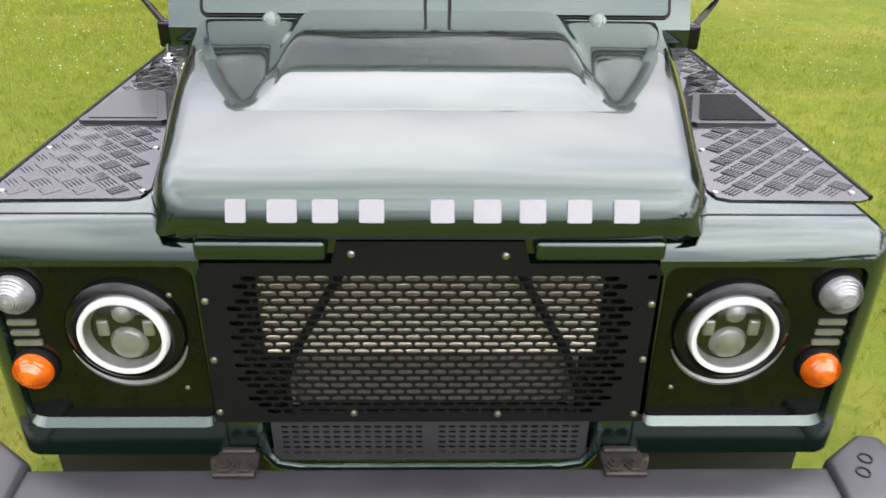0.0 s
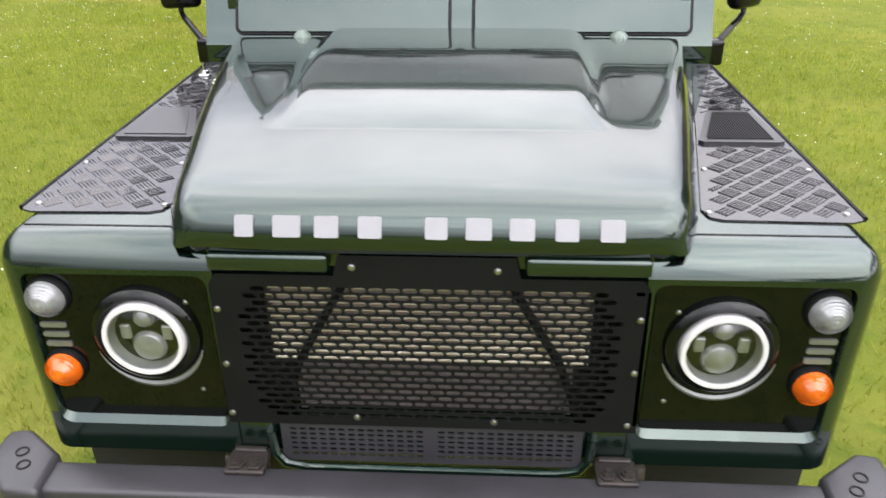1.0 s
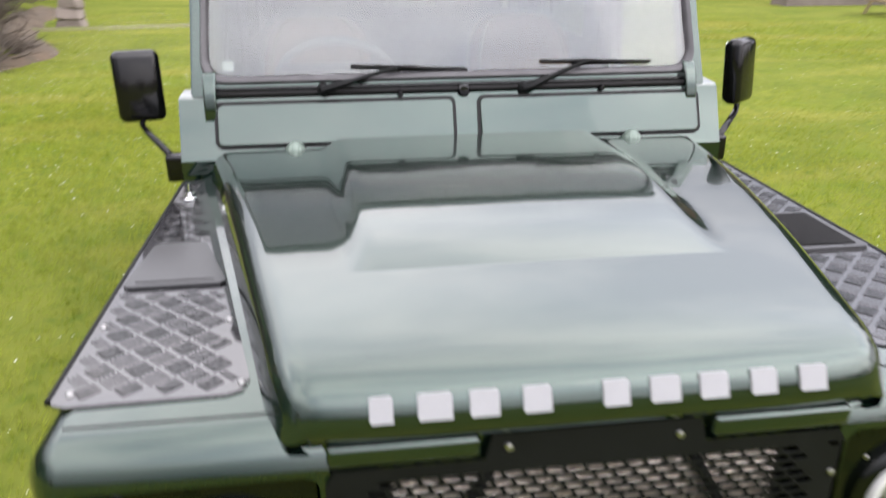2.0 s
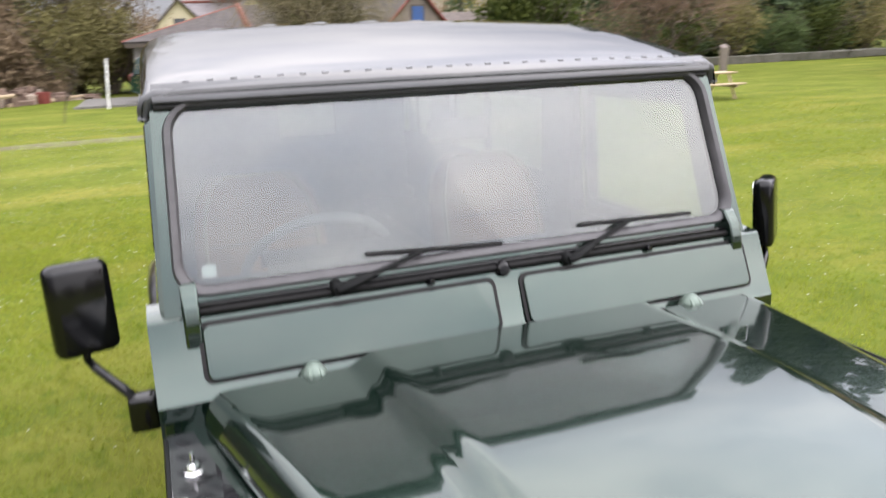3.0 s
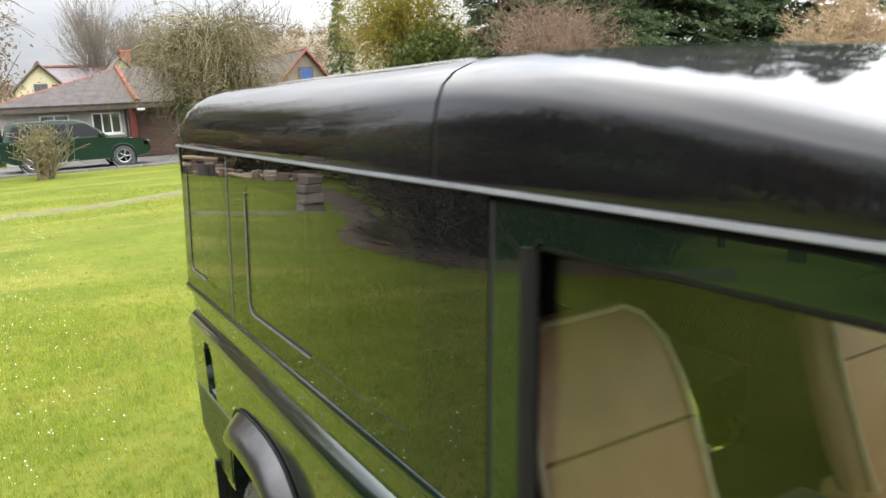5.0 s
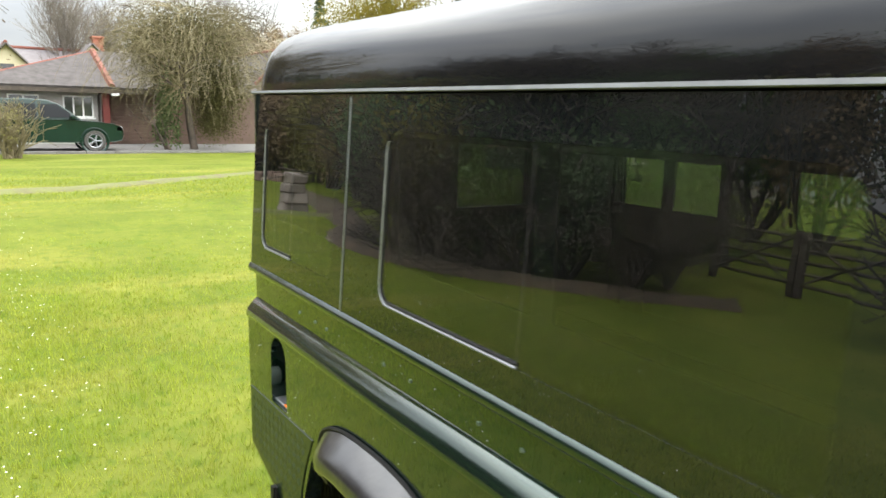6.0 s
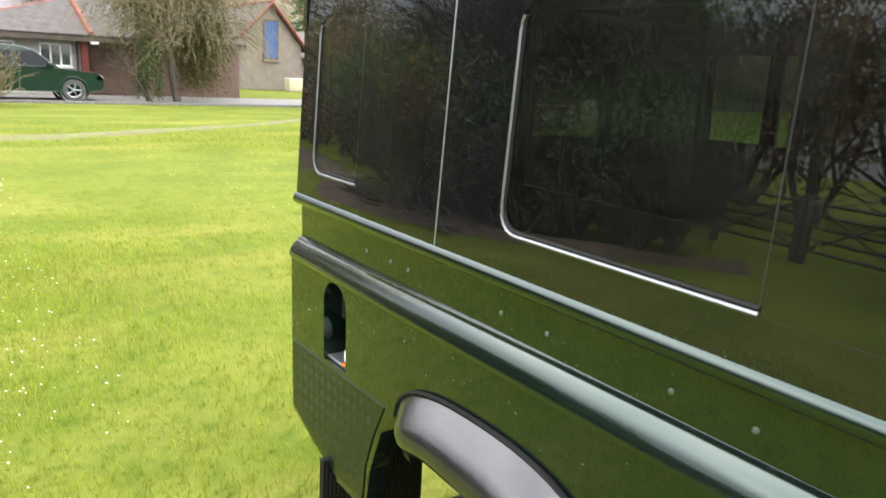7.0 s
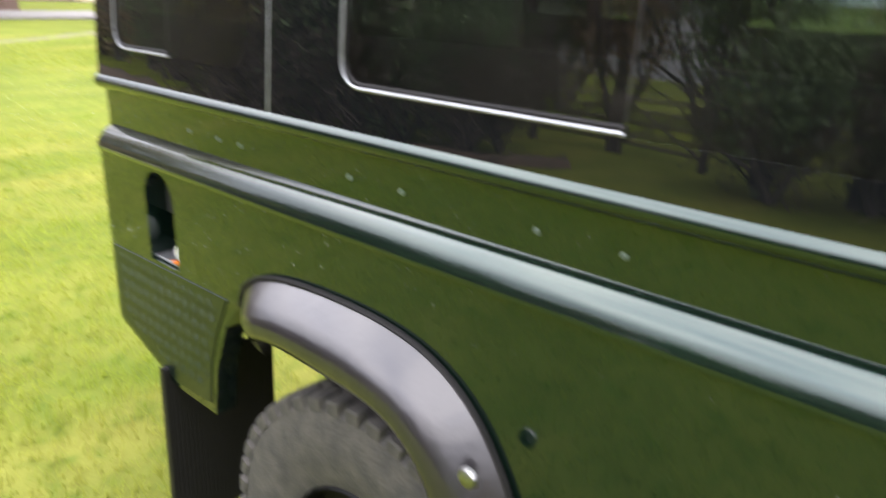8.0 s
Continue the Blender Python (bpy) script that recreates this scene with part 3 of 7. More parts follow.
def slot_here(u, v):
    lim = 0.346
    low, high = Z0 + 0.5 * PZ, Z0 + (NR - 0.5) * PZ
    cut = max(0.0, 0.060 - (high - v)) * 0.55 + max(0.0, 0.060 - (v - low)) * 0.75
    return abs(u) < lim - cut


half = PX * (NC / 2 + 0.5)
for r in range(NR):
    v0 = Z0 + r * PZ
    off = 0.0 if r % 2 else PX / 2
    edges = [-half] + [-half + off + PX * k for k in range(1 if off == 0 else 0, NC + 2)] + [half]
    edges = sorted({round(e, 5) for e in edges if -half - 1e-6 <= e <= half + 1e-6})
    for a, b in zip(edges, edges[1:]):
        c = (a + b) / 2
        quad = [(a, v0), (b, v0), (b, v0 + PZ), (a, v0 + PZ)]
        if b - a > PX * 0.9 and slot_here(c, v0 + PZ / 2):
            holed(bm, quad, arcs(c, v0 + PZ / 2, PX * 0.87, PZ * 0.74, PZ * 0.34, 2), plate3, 0.003)
        else:
            bm.faces.new([bm.verts.new(plate3(u, v, 0)) for u, v in quad])
ztop = Z0 + NR * PZ
for quad in ([(-half, Z0), (-half, ztop), (-0.392, ztop), (-0.398, Z0)], [(half, Z0), (half, ztop), (0.392, ztop), (0.398, Z0)],
             [(-0.398, 0.782), (0.398, 0.782), (0.398, Z0), (-0.398, Z0)], [(-0.392, ztop), (0.392, ztop), (0.378, 1.122), (-0.378, 1.122)],
             [(-0.165, 1.122), (0.165, 1.122), (0.155, 1.163), (-0.155, 1.163)]):
    bm.faces.new([bm.verts.new(plate3(u, v, 0)) for u, v in quad])
bmesh.ops.remove_doubles(bm, verts=bm.verts, dist=0.0001)
bmesh.ops.recalc_face_normals(bm, faces=bm.faces)
mesh_plate = part("grille_plate", bm, SATIN, car, "satin black slotted grille plate", 20)
for x, z in ((-0.131, 1.140), (0.124, 1.137), (-0.383, 1.048), (0.379, 1.042), (-0.384, 0.925), (0.380, 0.925), (-0.389, 0.806), (0.380, 0.800), (-0.142, 0.803), (0.125, 0.800)):
    screw((x, plate_y, z), 0.0072, mesh_plate)

# cores behind the plate
bm = BM()
box(bm, -0.29, 0.29, -0.004, 0.016, 0.92, 1.10)
box(bm, -0.30, -0.290, -0.016, 0.03, 0.92, 1.105)
box(bm, 0.290, 0.30, -0.016, 0.03, 0.92, 1.105)
condenser = part("condenser", bm, CORE_FINS, car, "pale aluminium air-conditioning condenser")
bm = BM()
rbox(bm, -0.298, 0.298, -0.020, 0.007, 0.0, 0.0076, 0.0032, 3)
fin = part("condenser_tube", bm, CORE, condenser, smooth=0)
fin.location.z = 0.925
for k in range(1, 12):
    more = new("condenser_tube", fin.data)
    more.parent, more.location.z = condenser, 0.925 + k * 0.0156
bm = BM()
box(bm, -0.25, 0.262, 0.012, 0.035, 0.79, 0.92)
box(bm, -0.262, -0.250, 0.0, 0.04, 0.79, 0.915)
box(bm, 0.262, 0.274, 0.0, 0.04, 0.79, 0.915)
intercooler = part("intercooler", bm, CORE_DARK, car, "dusty grey intercooler core")
bm = BM()
box(bm, -0.250, 0.262, 0.005, 0.026, 0.0, 0.0042)
fin = part("intercooler_tube", bm, CORE_DARK, intercooler, smooth=0)
fin.location.z = 0.790
for k in range(1, 9):
    more = new("intercooler_tube", fin.data)
    more.parent, more.location.z = intercooler, 0.790 + k * 0.0156
for s in (-1, 1):
    bm = BM()
    tube(bm, [(s * 0.150, -0.025, 1.10), (s * 0.245, -0.025, 0.93), (s * 0.268, -0.02, 0.86), (s * 0.29, -0.02, 0.80)], 0.009, 6)
    part("brace", bm, SATIN, car)
for x in (-0.14, 0.11):
    bm = BM()
    rbox(bm, x - 0.01, x + 0.012, 0.012, 0.03, 0.812, 0.820, 0.002)
    part("red_clip", bm, AMBER, car)

# lower grille with small slots, and its rounded tray edge
bm = BM()
low_y = -0.034


def low3(u, v, d):
    return (u, low_y + d, v)


for g0, g1 in ((-0.285, -0.012), (0.012, 0.285)):
    nx, nz = 14, 6
    pw, ph = (g1 - g0) / nx, 0.076 / nz
    for i in range(nx):
        for j in range(nz):
            a, b, c, d = g0 + i * pw, g0 + (i + 1) * pw, 0.694 + j * ph, 0.694 + (j + 1) * ph
            holed(bm, [(a, c), (b, c), (b, d), (a, d)], arcs((a + b) / 2, (c + d) / 2, pw * 0.80, ph * 0.62, ph * 0.3, 2), low3, 0.004)
for quad in ([(-0.30, 0.682), (0.30, 0.682), (0.30, 0.694), (-0.30, 0.694)], [(-0.30, 0.770), (0.30, 0.770), (0.30, 0.785), (-0.30, 0.785)],
             [(-0.30, 0.694), (-0.285, 0.694), (-0.285, 0.770), (-0.30, 0.770)], [(0.285, 0.694), (0.30, 0.694), (0.30, 0.770), (0.285, 0.770)], [(-0.012, 0.694), (0.012, 0.694), (0.012, 0.770), (-0.012, 0.770)]):
    bm.faces.new([bm.verts.new(low3(u, v, 0)) for u, v in quad])
bmesh.ops.recalc_face_normals(bm, faces=bm.faces)
lower = part("lower_grille", bm, BUMPER, car, "dark plastic lower grille", 20)
bm = BM()
tube(bm, [(-0.318, -0.036, 0.76), (-0.315, -0.038, 0.705), (-0.295, -0.042, 0.680), (-0.25, -0.044, 0.672), (0.25, -0.044, 0.672), (0.295, -0.042, 0.680), (0.315, -0.038, 0.705), (0.318, -0.036, 0.76)], 0.010, 8)
part("tray_edge", bm, PAINT, lower)
for s in (-1, 1):
    bm = BM()
    rbox(bm, min(s * 0.315, s * 0.408), max(s * 0.315, s * 0.408), -0.030, 0.02, 0.700, 0.782, 0.008)
    part("lower_corner_panel", bm, PAINT, car)

# black boxes added for the shade inside the engine space; chassis
bm = BM()
box(bm, -0.78, 0.78, 0.16, 1.24, 0.62, 1.17)
part("engine_bay", bm, DARK, car)
bm = BM()
box(bm, -0.39, 0.39, 0.075, 0.155, 0.62, 1.16)
part("core_blackout", bm, DARK, car)
# black panels added to darken the gaps under the wings
for s in (-1, 1):
    bm = BM()
    box(bm, min(s * 0.41, s * 0.86), max(s * 0.41, s * 0.86), 0.19, 0.205, 0.36, 0.695)
    part("gap_blackout", bm, DARK, car)
bm = BM()
for s in (-1, 1):
    rbox(bm, min(s * 0.34, s * 0.44), max(s * 0.34, s * 0.44), -0.01, 4.2, 0.56, 0.66, 0.01)
    tube(bm, [(s * 0.30, 0.66, 0.42), (s * 0.62, 0.66, 0.42)], 0.05, 8)
    tube(bm, [(s * 0.25, 3.42, 0.42), (s * 0.62, 3.42, 0.42)], 0.05, 8)
    for k in range(5):
        tube(bm, [(s * (0.46 + 0.05 * k), 0.10 + 0.02 * (k % 2), 0.60), (s * (0.49 + 0.05 * k), 0.13, 0.70)], 0.012 + 0.004 * (k % 3), 6)
tube(bm, [(-0.7, 0.55, 0.50), (0.7, 0.50, 0.50)], 0.03, 8)
part("chassis", bm, UNDER, car, "muddy chassis rails and axles")

# bumper
bm = BM()
rbox(bm, -0.760, 0.760, -0.155, -0.072, 0.545, 0.698, 0.010)
bumper = part("front_bumper", bm, BUMPER, car, "black steel front bumper")
for s in (-1, 1):
    bm = BM()
    pl = [(0.745, -0.172), (0.820, -0.165), (0.878, -0.115), (0.896, -0.04), (0.896, 0.00), (0.85, 0.010), (0.752, -0.062)]
    slab(bm, [(s * u, v) for u, v in pl], lambda u, v, d: (u, v, 0.535 + d), 0.0, 0.174)
    bmesh.ops.bevel(bm, geom=[e for e in bm.edges if min(w.co.z for w in e.verts) > 0.70 or abs(e.verts[0].co.z - e.verts[1].co.z) > 0.1], offset=0.014, segments=3, affect="EDGES", profile=0.5)
    cap = part("end_cap", bm, BUMPER, bumper, "textured black bumper end cap", 40)
    bm = BM()
    for du, dv in ((0.0, 0.0), (0.022, 0.036)):
        lathe(bm, [(0.014, 0.0), (0.0135, 0.002), (0.011, 0.002), (0.010, 0.0)], (s * (0.808 + du), -0.100 + dv, 0.7095), "z", 16)
    part("cap_screw", bm, RUBBER, cap)
    # bolted foot between bumper and chassis
    bm = BM()
    rbox(bm, min(s * 0.325, s * 0.405), max(s * 0.325, s * 0.405), -0.100, -0.035, 0.698, 0.708, 0.004)
    rbox(bm, min(s * 0.332, s * 0.398), max(s * 0.332, s * 0.398), -0.045, -0.03, 0.702, 0.714, 0.004)
    foot = part("bumper_foot", bm, RUST, bumper, "rusty bolted bumper foot")
    for dx in (0.346, 0.384):
        bm = BM()
        lathe(bm, [(0.0001, 0.016), (0.007, 0.016), (0.008, 0.010), (0.013, 0.010), (0.014, 0.004), (0.019, 0.003), (0.019, 0.0)], (s * dx, -0.078, 0.709), "z", 6)
        part("bolt", bm, RUST, foot)
bm = BM()
slab(bm, ring(0.0, 0.633, 0.522, 0.112, 0.008, 3), lambda u, v, d: (u, -0.164 + d, v), 0.0, 0.006)
number_plate = part("number_plate", bm, WHITE, bumper, "white front number plate with dark bars")
for a, b in ((-0.205, -0.16), (-0.135, -0.09), (-0.065, -0.02), (0.03, 0.075), (0.10, 0.145), (0.17, 0.215)):
    bm = BM()
    box(bm, a, b, -0.1655, -0.164, 0.594, 0.672)
    part("bar", bm, BLACKPRINT, number_plate)
bm = BM()
for quad in ((-0.215, 0.255, 0.684, 0.6855), (-0.215, 0.255, 0.581, 0.5825)):
    box(bm, quad[0], quad[1], -0.1655, -0.164, quad[2], quad[3])
part("border_line", bm, BLACKPRINT, number_plate)

# bulkhead with two vent flaps
BY0, BZ0, BY1, BZ1 = 1.245, 1.235, 1.318, 1.398


def bulk3(u, v, d):
    t = (v - BZ0) / (BZ1 - BZ0)
    return (u, lerp(BY0, BY1, t) - 0.91 * d, v + 0.41 * d)


bm = BM()
loft(bm, [[(x, BY0 + 0.03, 0.72), (x, BY0, 1.15), (x, BY0, BZ0 - 0.005), (x, BY0 + 0.004, BZ0), (x, BY1 - 0.004, BZ1 - 0.006), (x, BY1 + 0.008, BZ1), (x, 1.42, BZ1 + 0.006), (x, 1.42, 0.72)] for x in (-0.806, -0.80, 0.80, 0.806)], True, True)
bmesh.ops.recalc_face_normals(bm, faces=bm.faces)
bulkhead = part("bulkhead", bm, PAINT, car, "dark green bulkhead below the windscreen", 30)
for a, b in ((-0.700, -0.020), (0.060, 0.735)):
    bm = BM()
    slab(bm, ring((a + b) / 2, 1.322, b - a + 0.016, 0.122, 0.020, 4), bulk3, -0.001, 0.0045)
    seal = part("flap_seal", bm, RUBBER, bulkhead)
    bm = BM()
    slab(bm, ring((a + b) / 2, 1.320, b - a - 0.002, 0.108, 0.016, 4), bulk3, 0.0, 0.010)
    part("vent_flap", bm, PAINT, bulkhead, "green scuttle vent flap", bevel=0.003)
# horizontal scuttle seal, bright ridge and screws
bm = BM()
rbox(bm, -0.735, 0.735, 1.312, 1.345, 1.397, 1.410, 0.004)
part("scuttle_seal", bm, RUBBER, bulkhead)
bm = BM()
rbox(bm, -0.735, 0.735, 1.322, 1.352, 1.409, 1.420, 0.004)
part("scuttle_ridge", bm, PLASTIC, bulkhead)
for x, r in ((-0.174, 0.010), (0.014, 0.019), (0.436, 0.010)):
    bm = BM()
    lathe(bm, [(0.0001, 0.020), (r * 0.7, 0.019), (r, 0.012), (r, -0.012)], (x, 1.318, 1.394 + 0.3 * r), "y", 14, -1)
    part("scuttle_knob", bm, PLASTIC, bulkhead)

# windscreen: frame, seal, glass; (u, v) run over the leaning plane
WY0, WZ0, WY1, WZ1 = 1.345, 1.420, 1.497, 1.832
WS = math.hypot(WY1 - WY0, WZ1 - WZ0)
WN = ((WZ1 - WZ0) / WS, (WY1 - WY0) / WS)


def ws3(u, v, d):
    t = v / WS
    return (u * lerp(1.022, 0.988, t), lerp(WY0, WY1, t) - WN[0] * d, lerp(WZ0, WZ1, t) + WN[1] * d)


bm = BM()
holed(bm, [(-0.752, -0.03), (0.752, -0.03), (0.752, WS + 0.01), (-0.752, WS + 0.01)], arcs(0, WS / 2 + 0.004, 1.452, WS - 0.014, 0.070, 6), lambda u, v, d: ws3(u, v, 0.006 - d), 0.03)
loft(bm, [[ws3(u, v, 0.006) for u, v in ((-0.752, -0.03), (-0.752, WS + 0.01), (0.752, WS + 0.01), (0.752, -0.03))], [ws3(u, v, -0.05) for u, v in ((-0.752, -0.03), (-0.752, WS + 0.01), (0.752, WS + 0.01), (0.752, -0.03))]])
bmesh.ops.recalc_face_normals(bm, faces=bm.faces)
ws_frame = part("windscreen_frame", bm, PAINT, car, "dark green windscreen frame", 30, bevel=0.004)
bm = BM()
o = ring(0, WS / 2 + 0.003, 1.462, WS - 0.004, 0.072, 6)
i = ring(0, WS / 2 + 0.010, 1.414, WS - 0.044, 0.056, 6)
m1 = ring(0, WS / 2 + 0.004, 1.452, WS - 0.012, 0.068, 6)
m2 = ring(0, WS / 2 + 0.008, 1.426, WS - 0.032, 0.061, 6)
loft(bm, [[ws3(u, v, 0.005) for u, v in o], [ws3(u, v, 0.020) for u, v in m1], [ws3(u, v, 0.018) for u, v in m2], [ws3(u, v, 0.002) for u, v in i], [ws3(u, v, -0.02) for u, v in i]], True)
bmesh.ops.recalc_face_normals(bm, faces=bm.faces)
part("windscreen_seal", bm, SEAL, ws_frame, "thick weathered black windscreen rubber", 60)
bm = BM()
slab(bm, ring(0, WS / 2 + 0.010, 1.422, WS - 0.036, 0.058, 6), ws3, -0.004, 0.001)
pane = part("windscreen_pane", bm, WINDSCREEN, ws_frame, "clear windscreen glass reflecting a pale sky", 30)
pane.visible_shadow = False
bm = BM()
slab(bm, ring(-0.655, 0.062, 0.030, 0.028, 0.003, 2), ws3, -0.007, -0.006)
part("tax_sticker", bm, WHITE, ws_frame)
for s in (-1, 1):
    bm = BM()
    loft(bm, [[(s * (0.716 + w * 0.018), y - 0.012, z) for w in (-1, -0.6, 0.6, 1)] + [(s * (0.716 + w * 0.018), y + 0.03, z) for w in (1, -1)] for y, z in ((1.312, 1.322), (1.300, 1.335), (1.305, 1.39), (1.318, 1.43), (1.345, 1.465))], True, True)
    bmesh.ops.recalc_face_normals(bm, faces=bm.faces)
    part("windscreen_hinge", bm, PAINT, car, "green windscreen hinge bracket", 50, bevel=0.005)


# wipers
def wiper(px, pz, bx0, bx1, bz0, bz1):
    bm = BM()
    lathe(bm, [(0.0001, 0.020), (0.012, 0.019), (0.016, 0.012), (0.017, 0.0), (0.017, -0.02)], (px, 1.315, pz), "y", 14, -1)
    ob = part("wiper", bm, SATIN, car, "black windscreen wiper resting on the glass")
    def on_glass(x, z, d):
        t = (z - WZ0) / (WZ1 - WZ0)
        return (x, lerp(WY0, WY1, t) - 0.9 * d, z + 0.3 * d)
    ex, ez = lerp(bx0, bx1, 0.42), lerp(bz0, bz1, 0.42)
    e = on_glass(ex, ez, 0.030)
    bm = BM()
    tube(bm, [(px, 1.300, pz), (px + 0.02, 1.295, pz + 0.008), (lerp(px, e[0], 0.35), lerp(1.298, e[1], 0.35), lerp(pz, e[2], 0.36))], [0.013, 0.013, 0.010], 6)
    tube(bm, [(lerp(px, e[0], 0.35), lerp(1.298, e[1], 0.35), lerp(pz, e[2], 0.36)), e], [0.007, 0.005], 6)
    part("arm", bm, SATIN, ob)
    bm = BM()
    pts = [on_glass(lerp(bx0, bx1, t), lerp(bz0, bz1, t), 0.010) for t in (0, 0.25, 0.5, 0.75, 1)]
    tube(bm, pts, 0.0055, 6)
    tube(bm, [on_glass(lerp(bx0, bx1, t), lerp(bz0, bz1, t), d) for t, d in ((0.18, 0.013), (0.42, 0.026), (0.66, 0.013))], 0.005, 6)
    part("blade", bm, RUBBER, ob)


wiper(-0.398, 1.412, -0.315, 0.030, 1.468, 1.452)
wiper(0.194, 1.402, 0.255, 0.600, 1.470, 1.462)


# mirrors
def mirror(s):
    bm = BM()
    rbox(bm, -0.066, 0.066, -0.028, 0.028, -0.103, 0.103, 0.022, 4)
    m = pose(s * 0.936, 1.425, 1.417, -4, 0, s * -16 if s < 0 else 40)
    bm.transform(m)
    ob = part("door_mirror", bm, PLASTIC, car, "rectangular black door mirror on an arm", 50)
    bm = BM()
    slab(bm, ring(0, 0, 0.112, 0.186, 0.016, 3), lambda u, v, d: (u, 0.0275 + d, v), 0.0, 0.002)
    bm.transform(m)
    part("mirror_glass", bm, CHROME, ob)
    bm = BM()
    tube(bm, [(s * 0.942, 1.425, 1.33), (s * 0.940, 1.42, 1.300), (s * 0.925, 1.40, 1.285), (s * 0.865, 1.352, 1.235), (s * 0.850, 1.345, 1.215)], [0.009, 0.009, 0.010, 0.011, 0.012], 8)
    part("arm", bm, PLASTIC, ob)
    bm = BM()
    rbox(bm, min(s * 0.806, s * 0.868), max(s * 0.806, s * 0.868), 1.315, 1.365, 1.150, 1.232, 0.010)
    part("bracket", bm, PLASTIC, ob)


for s in (-1, 1):
    mirror(s)

# body sides
LOW = 0.797


def upper_x(z):
    return lerp(0.786, 0.758, (z - 1.27) / 0.52)


def side_panels(s):
    def up3(u, v, d):
        return (s * (upper_x(v) - d), u, v)

    def lo3(u, v, d):
        return (s * (LOW - d - 0.013 * (1.10 - v)), u, v)

    R = 2.205
    # rear quarter: lower skin in four pieces round the arch and the filler recess
    bm = BM()
    arch = [(3.905, 0.56), (3.885, 0.68), (3.835, 0.80), (3.765, 0.880), (3.66, 0.918), (3.55, 0.925), (3.30, 0.920), (3.19, 0.87), (3.10, 0.76), (3.05, 0.62)]
    top = 1.10
    for quad in ([(R, 0.62), (3.05, 0.62), (3.05, top), (R, top)],):
        bm.faces.new([bm.verts.new(lo3(u, v, 0)) for u, v in quad])
    for (a, za), (b, zb) in zip(arch[::-1], arch[::-1][1:]):
        bm.faces.new([bm.verts.new(lo3(u, v, 0)) for u, v in ((a, za), (b, zb), (b, top), (a, top))])
    loft(bm, [[lo3(u, v, 0) for u, v in arch], [lo3(u, v, 0.05) for u, v in arch]])
    slot = arcs(4.078, 0.980, 0.124, 0.214, 0.006, 5)[:2] + arcs(4.078, 0.980, 0.124, 0.214, 0.060, 5)[2:]
    holed(bm, [(3.905, 0.86), (4.345, 0.86), (4.345, top), (3.905, top)], slot, lo3, 0.11)
    bm.faces.new([bm.verts.new(lo3(u, v, 0)) for u, v in ((3.905, 0.56), (4.075, 0.56), (4.345, 0.655), (4.345, 0.86), (3.905, 0.86))])
    bm.faces.new([bm.verts.new(lo3(u, v, 0.108)) for u, v in ring(4.078, 0.980, 0.128, 0.218, 0.02, 4)])
    loft(bm, [[lo3(4.345, v, 0) for v in (0.655, top)], [lo3(4.351, v, 0.02) for v in (0.655, top)]])
    bmesh.ops.remove_doubles(bm, verts=bm.verts, dist=0.0005)
    bmesh.ops.recalc_face_normals(bm, faces=bm.faces)
    outward(bm, s)
    low_side = part("rear_quarter", bm, PAINT, car, "dark green rear quarter panel with filler recess", 0)
    # filler neck in the recess
    bm = BM()
    rbox(bm, min(s * 0.70, s * 0.785), max(s * 0.70, s * 0.785), 4.018, 4.138, 0.874, 0.882, 0.003)
    part("recess_shelf", bm, ALLOY, low_side)
    bm = BM()
    lathe(bm, [(0.0001, 0.05), (0.020, 0.05), (0.030, 0.03), (0.030, 0.0)], (s * 0.732, 4.030, 0.908), "x", 16, s)
    part("filler_cap", bm, WHITE, low_side)
    bm = BM()
    rbox(bm, min(s * 0.76, s * 0.79), max(s * 0.76, s * 0.79), 4.030, 4.050, 0.8825, 0.890, 0.002)
    part("orange_label", bm, AMBER, low_side)
    # green chequer plate on the corner
    bm = BM()
    loop = [(3.918, 0.585), (4.07, 0.575), (4.333, 0.667), (4.333, 0.858), (3.822, 0.866), (3.872, 0.77), (3.906, 0.68)]
    slab(bm, loop, lambda u, v, d: (s * (LOW + d - 0.013 * (1.10 - v)), u, v), -0.002, 0.003)

    def ok(u, v):
        return 3.85 < u < 4.322 and v < 0.85 and v > 0.60 + max(0, (u - 4.07) * 0.30) and u > 3.935 - (v - 0.60) * 0.32
    chequer(bm, 3.78, 4.333, 0.58, 0.86, ok, lambda u, v, d: (s * (LOW + 0.003 + d - 0.013 * (1.10 - v)), u, v), 0.036, 0.019, 0.0005, 0.0017)
    part("corner_chequer_plate", bm, CHEQUER_GREEN, low_side, "dark green chequer corner plate", 30)
    # shoulder rail, recessed band, waist moulding, upper skin
    for y0, y1, owner in ((R, 4.335, "rear"), (1.385, 2.192, "door")):
        bm = BM()
        prof = [(0.7972, 1.040), (0.7985, 1.060), (0.8015, 1.076), (0.8045, 1.089)] + [(0.806 + 0.0695 * (math.cos(radians(a)) - math.cos(radians(10))), 1.100 + 0.0755 * (math.sin(radians(a)) - math.sin(radians(10)))) for a in range(10, 67, 4)] + [(0.760, 1.1565)]
        if owner == "rear":
            prof = [(0.7960, 1.0965), (0.8050, 1.0970)] + prof[4:]
        rowsr = [[(s * x, y, z) for x, z in prof] for y in (y0, y1)]
        if owner == "rear":
            rowsr.append([(s * (0.797 + (x - 0.797) * 0.75 if x > 0.797 else x), y1 + 0.010, 1.113 + (z - 1.113) * 0.8) for x, z in prof])
            rowsr.append([(s * 0.785, y1 + 0.014, 1.113 + (z - 1.113) * 0.4) for x, z in prof])
        loft(bm, rowsr)
        bmesh.ops.recalc_face_normals(bm, faces=bm.faces)
        outward(bm, s)
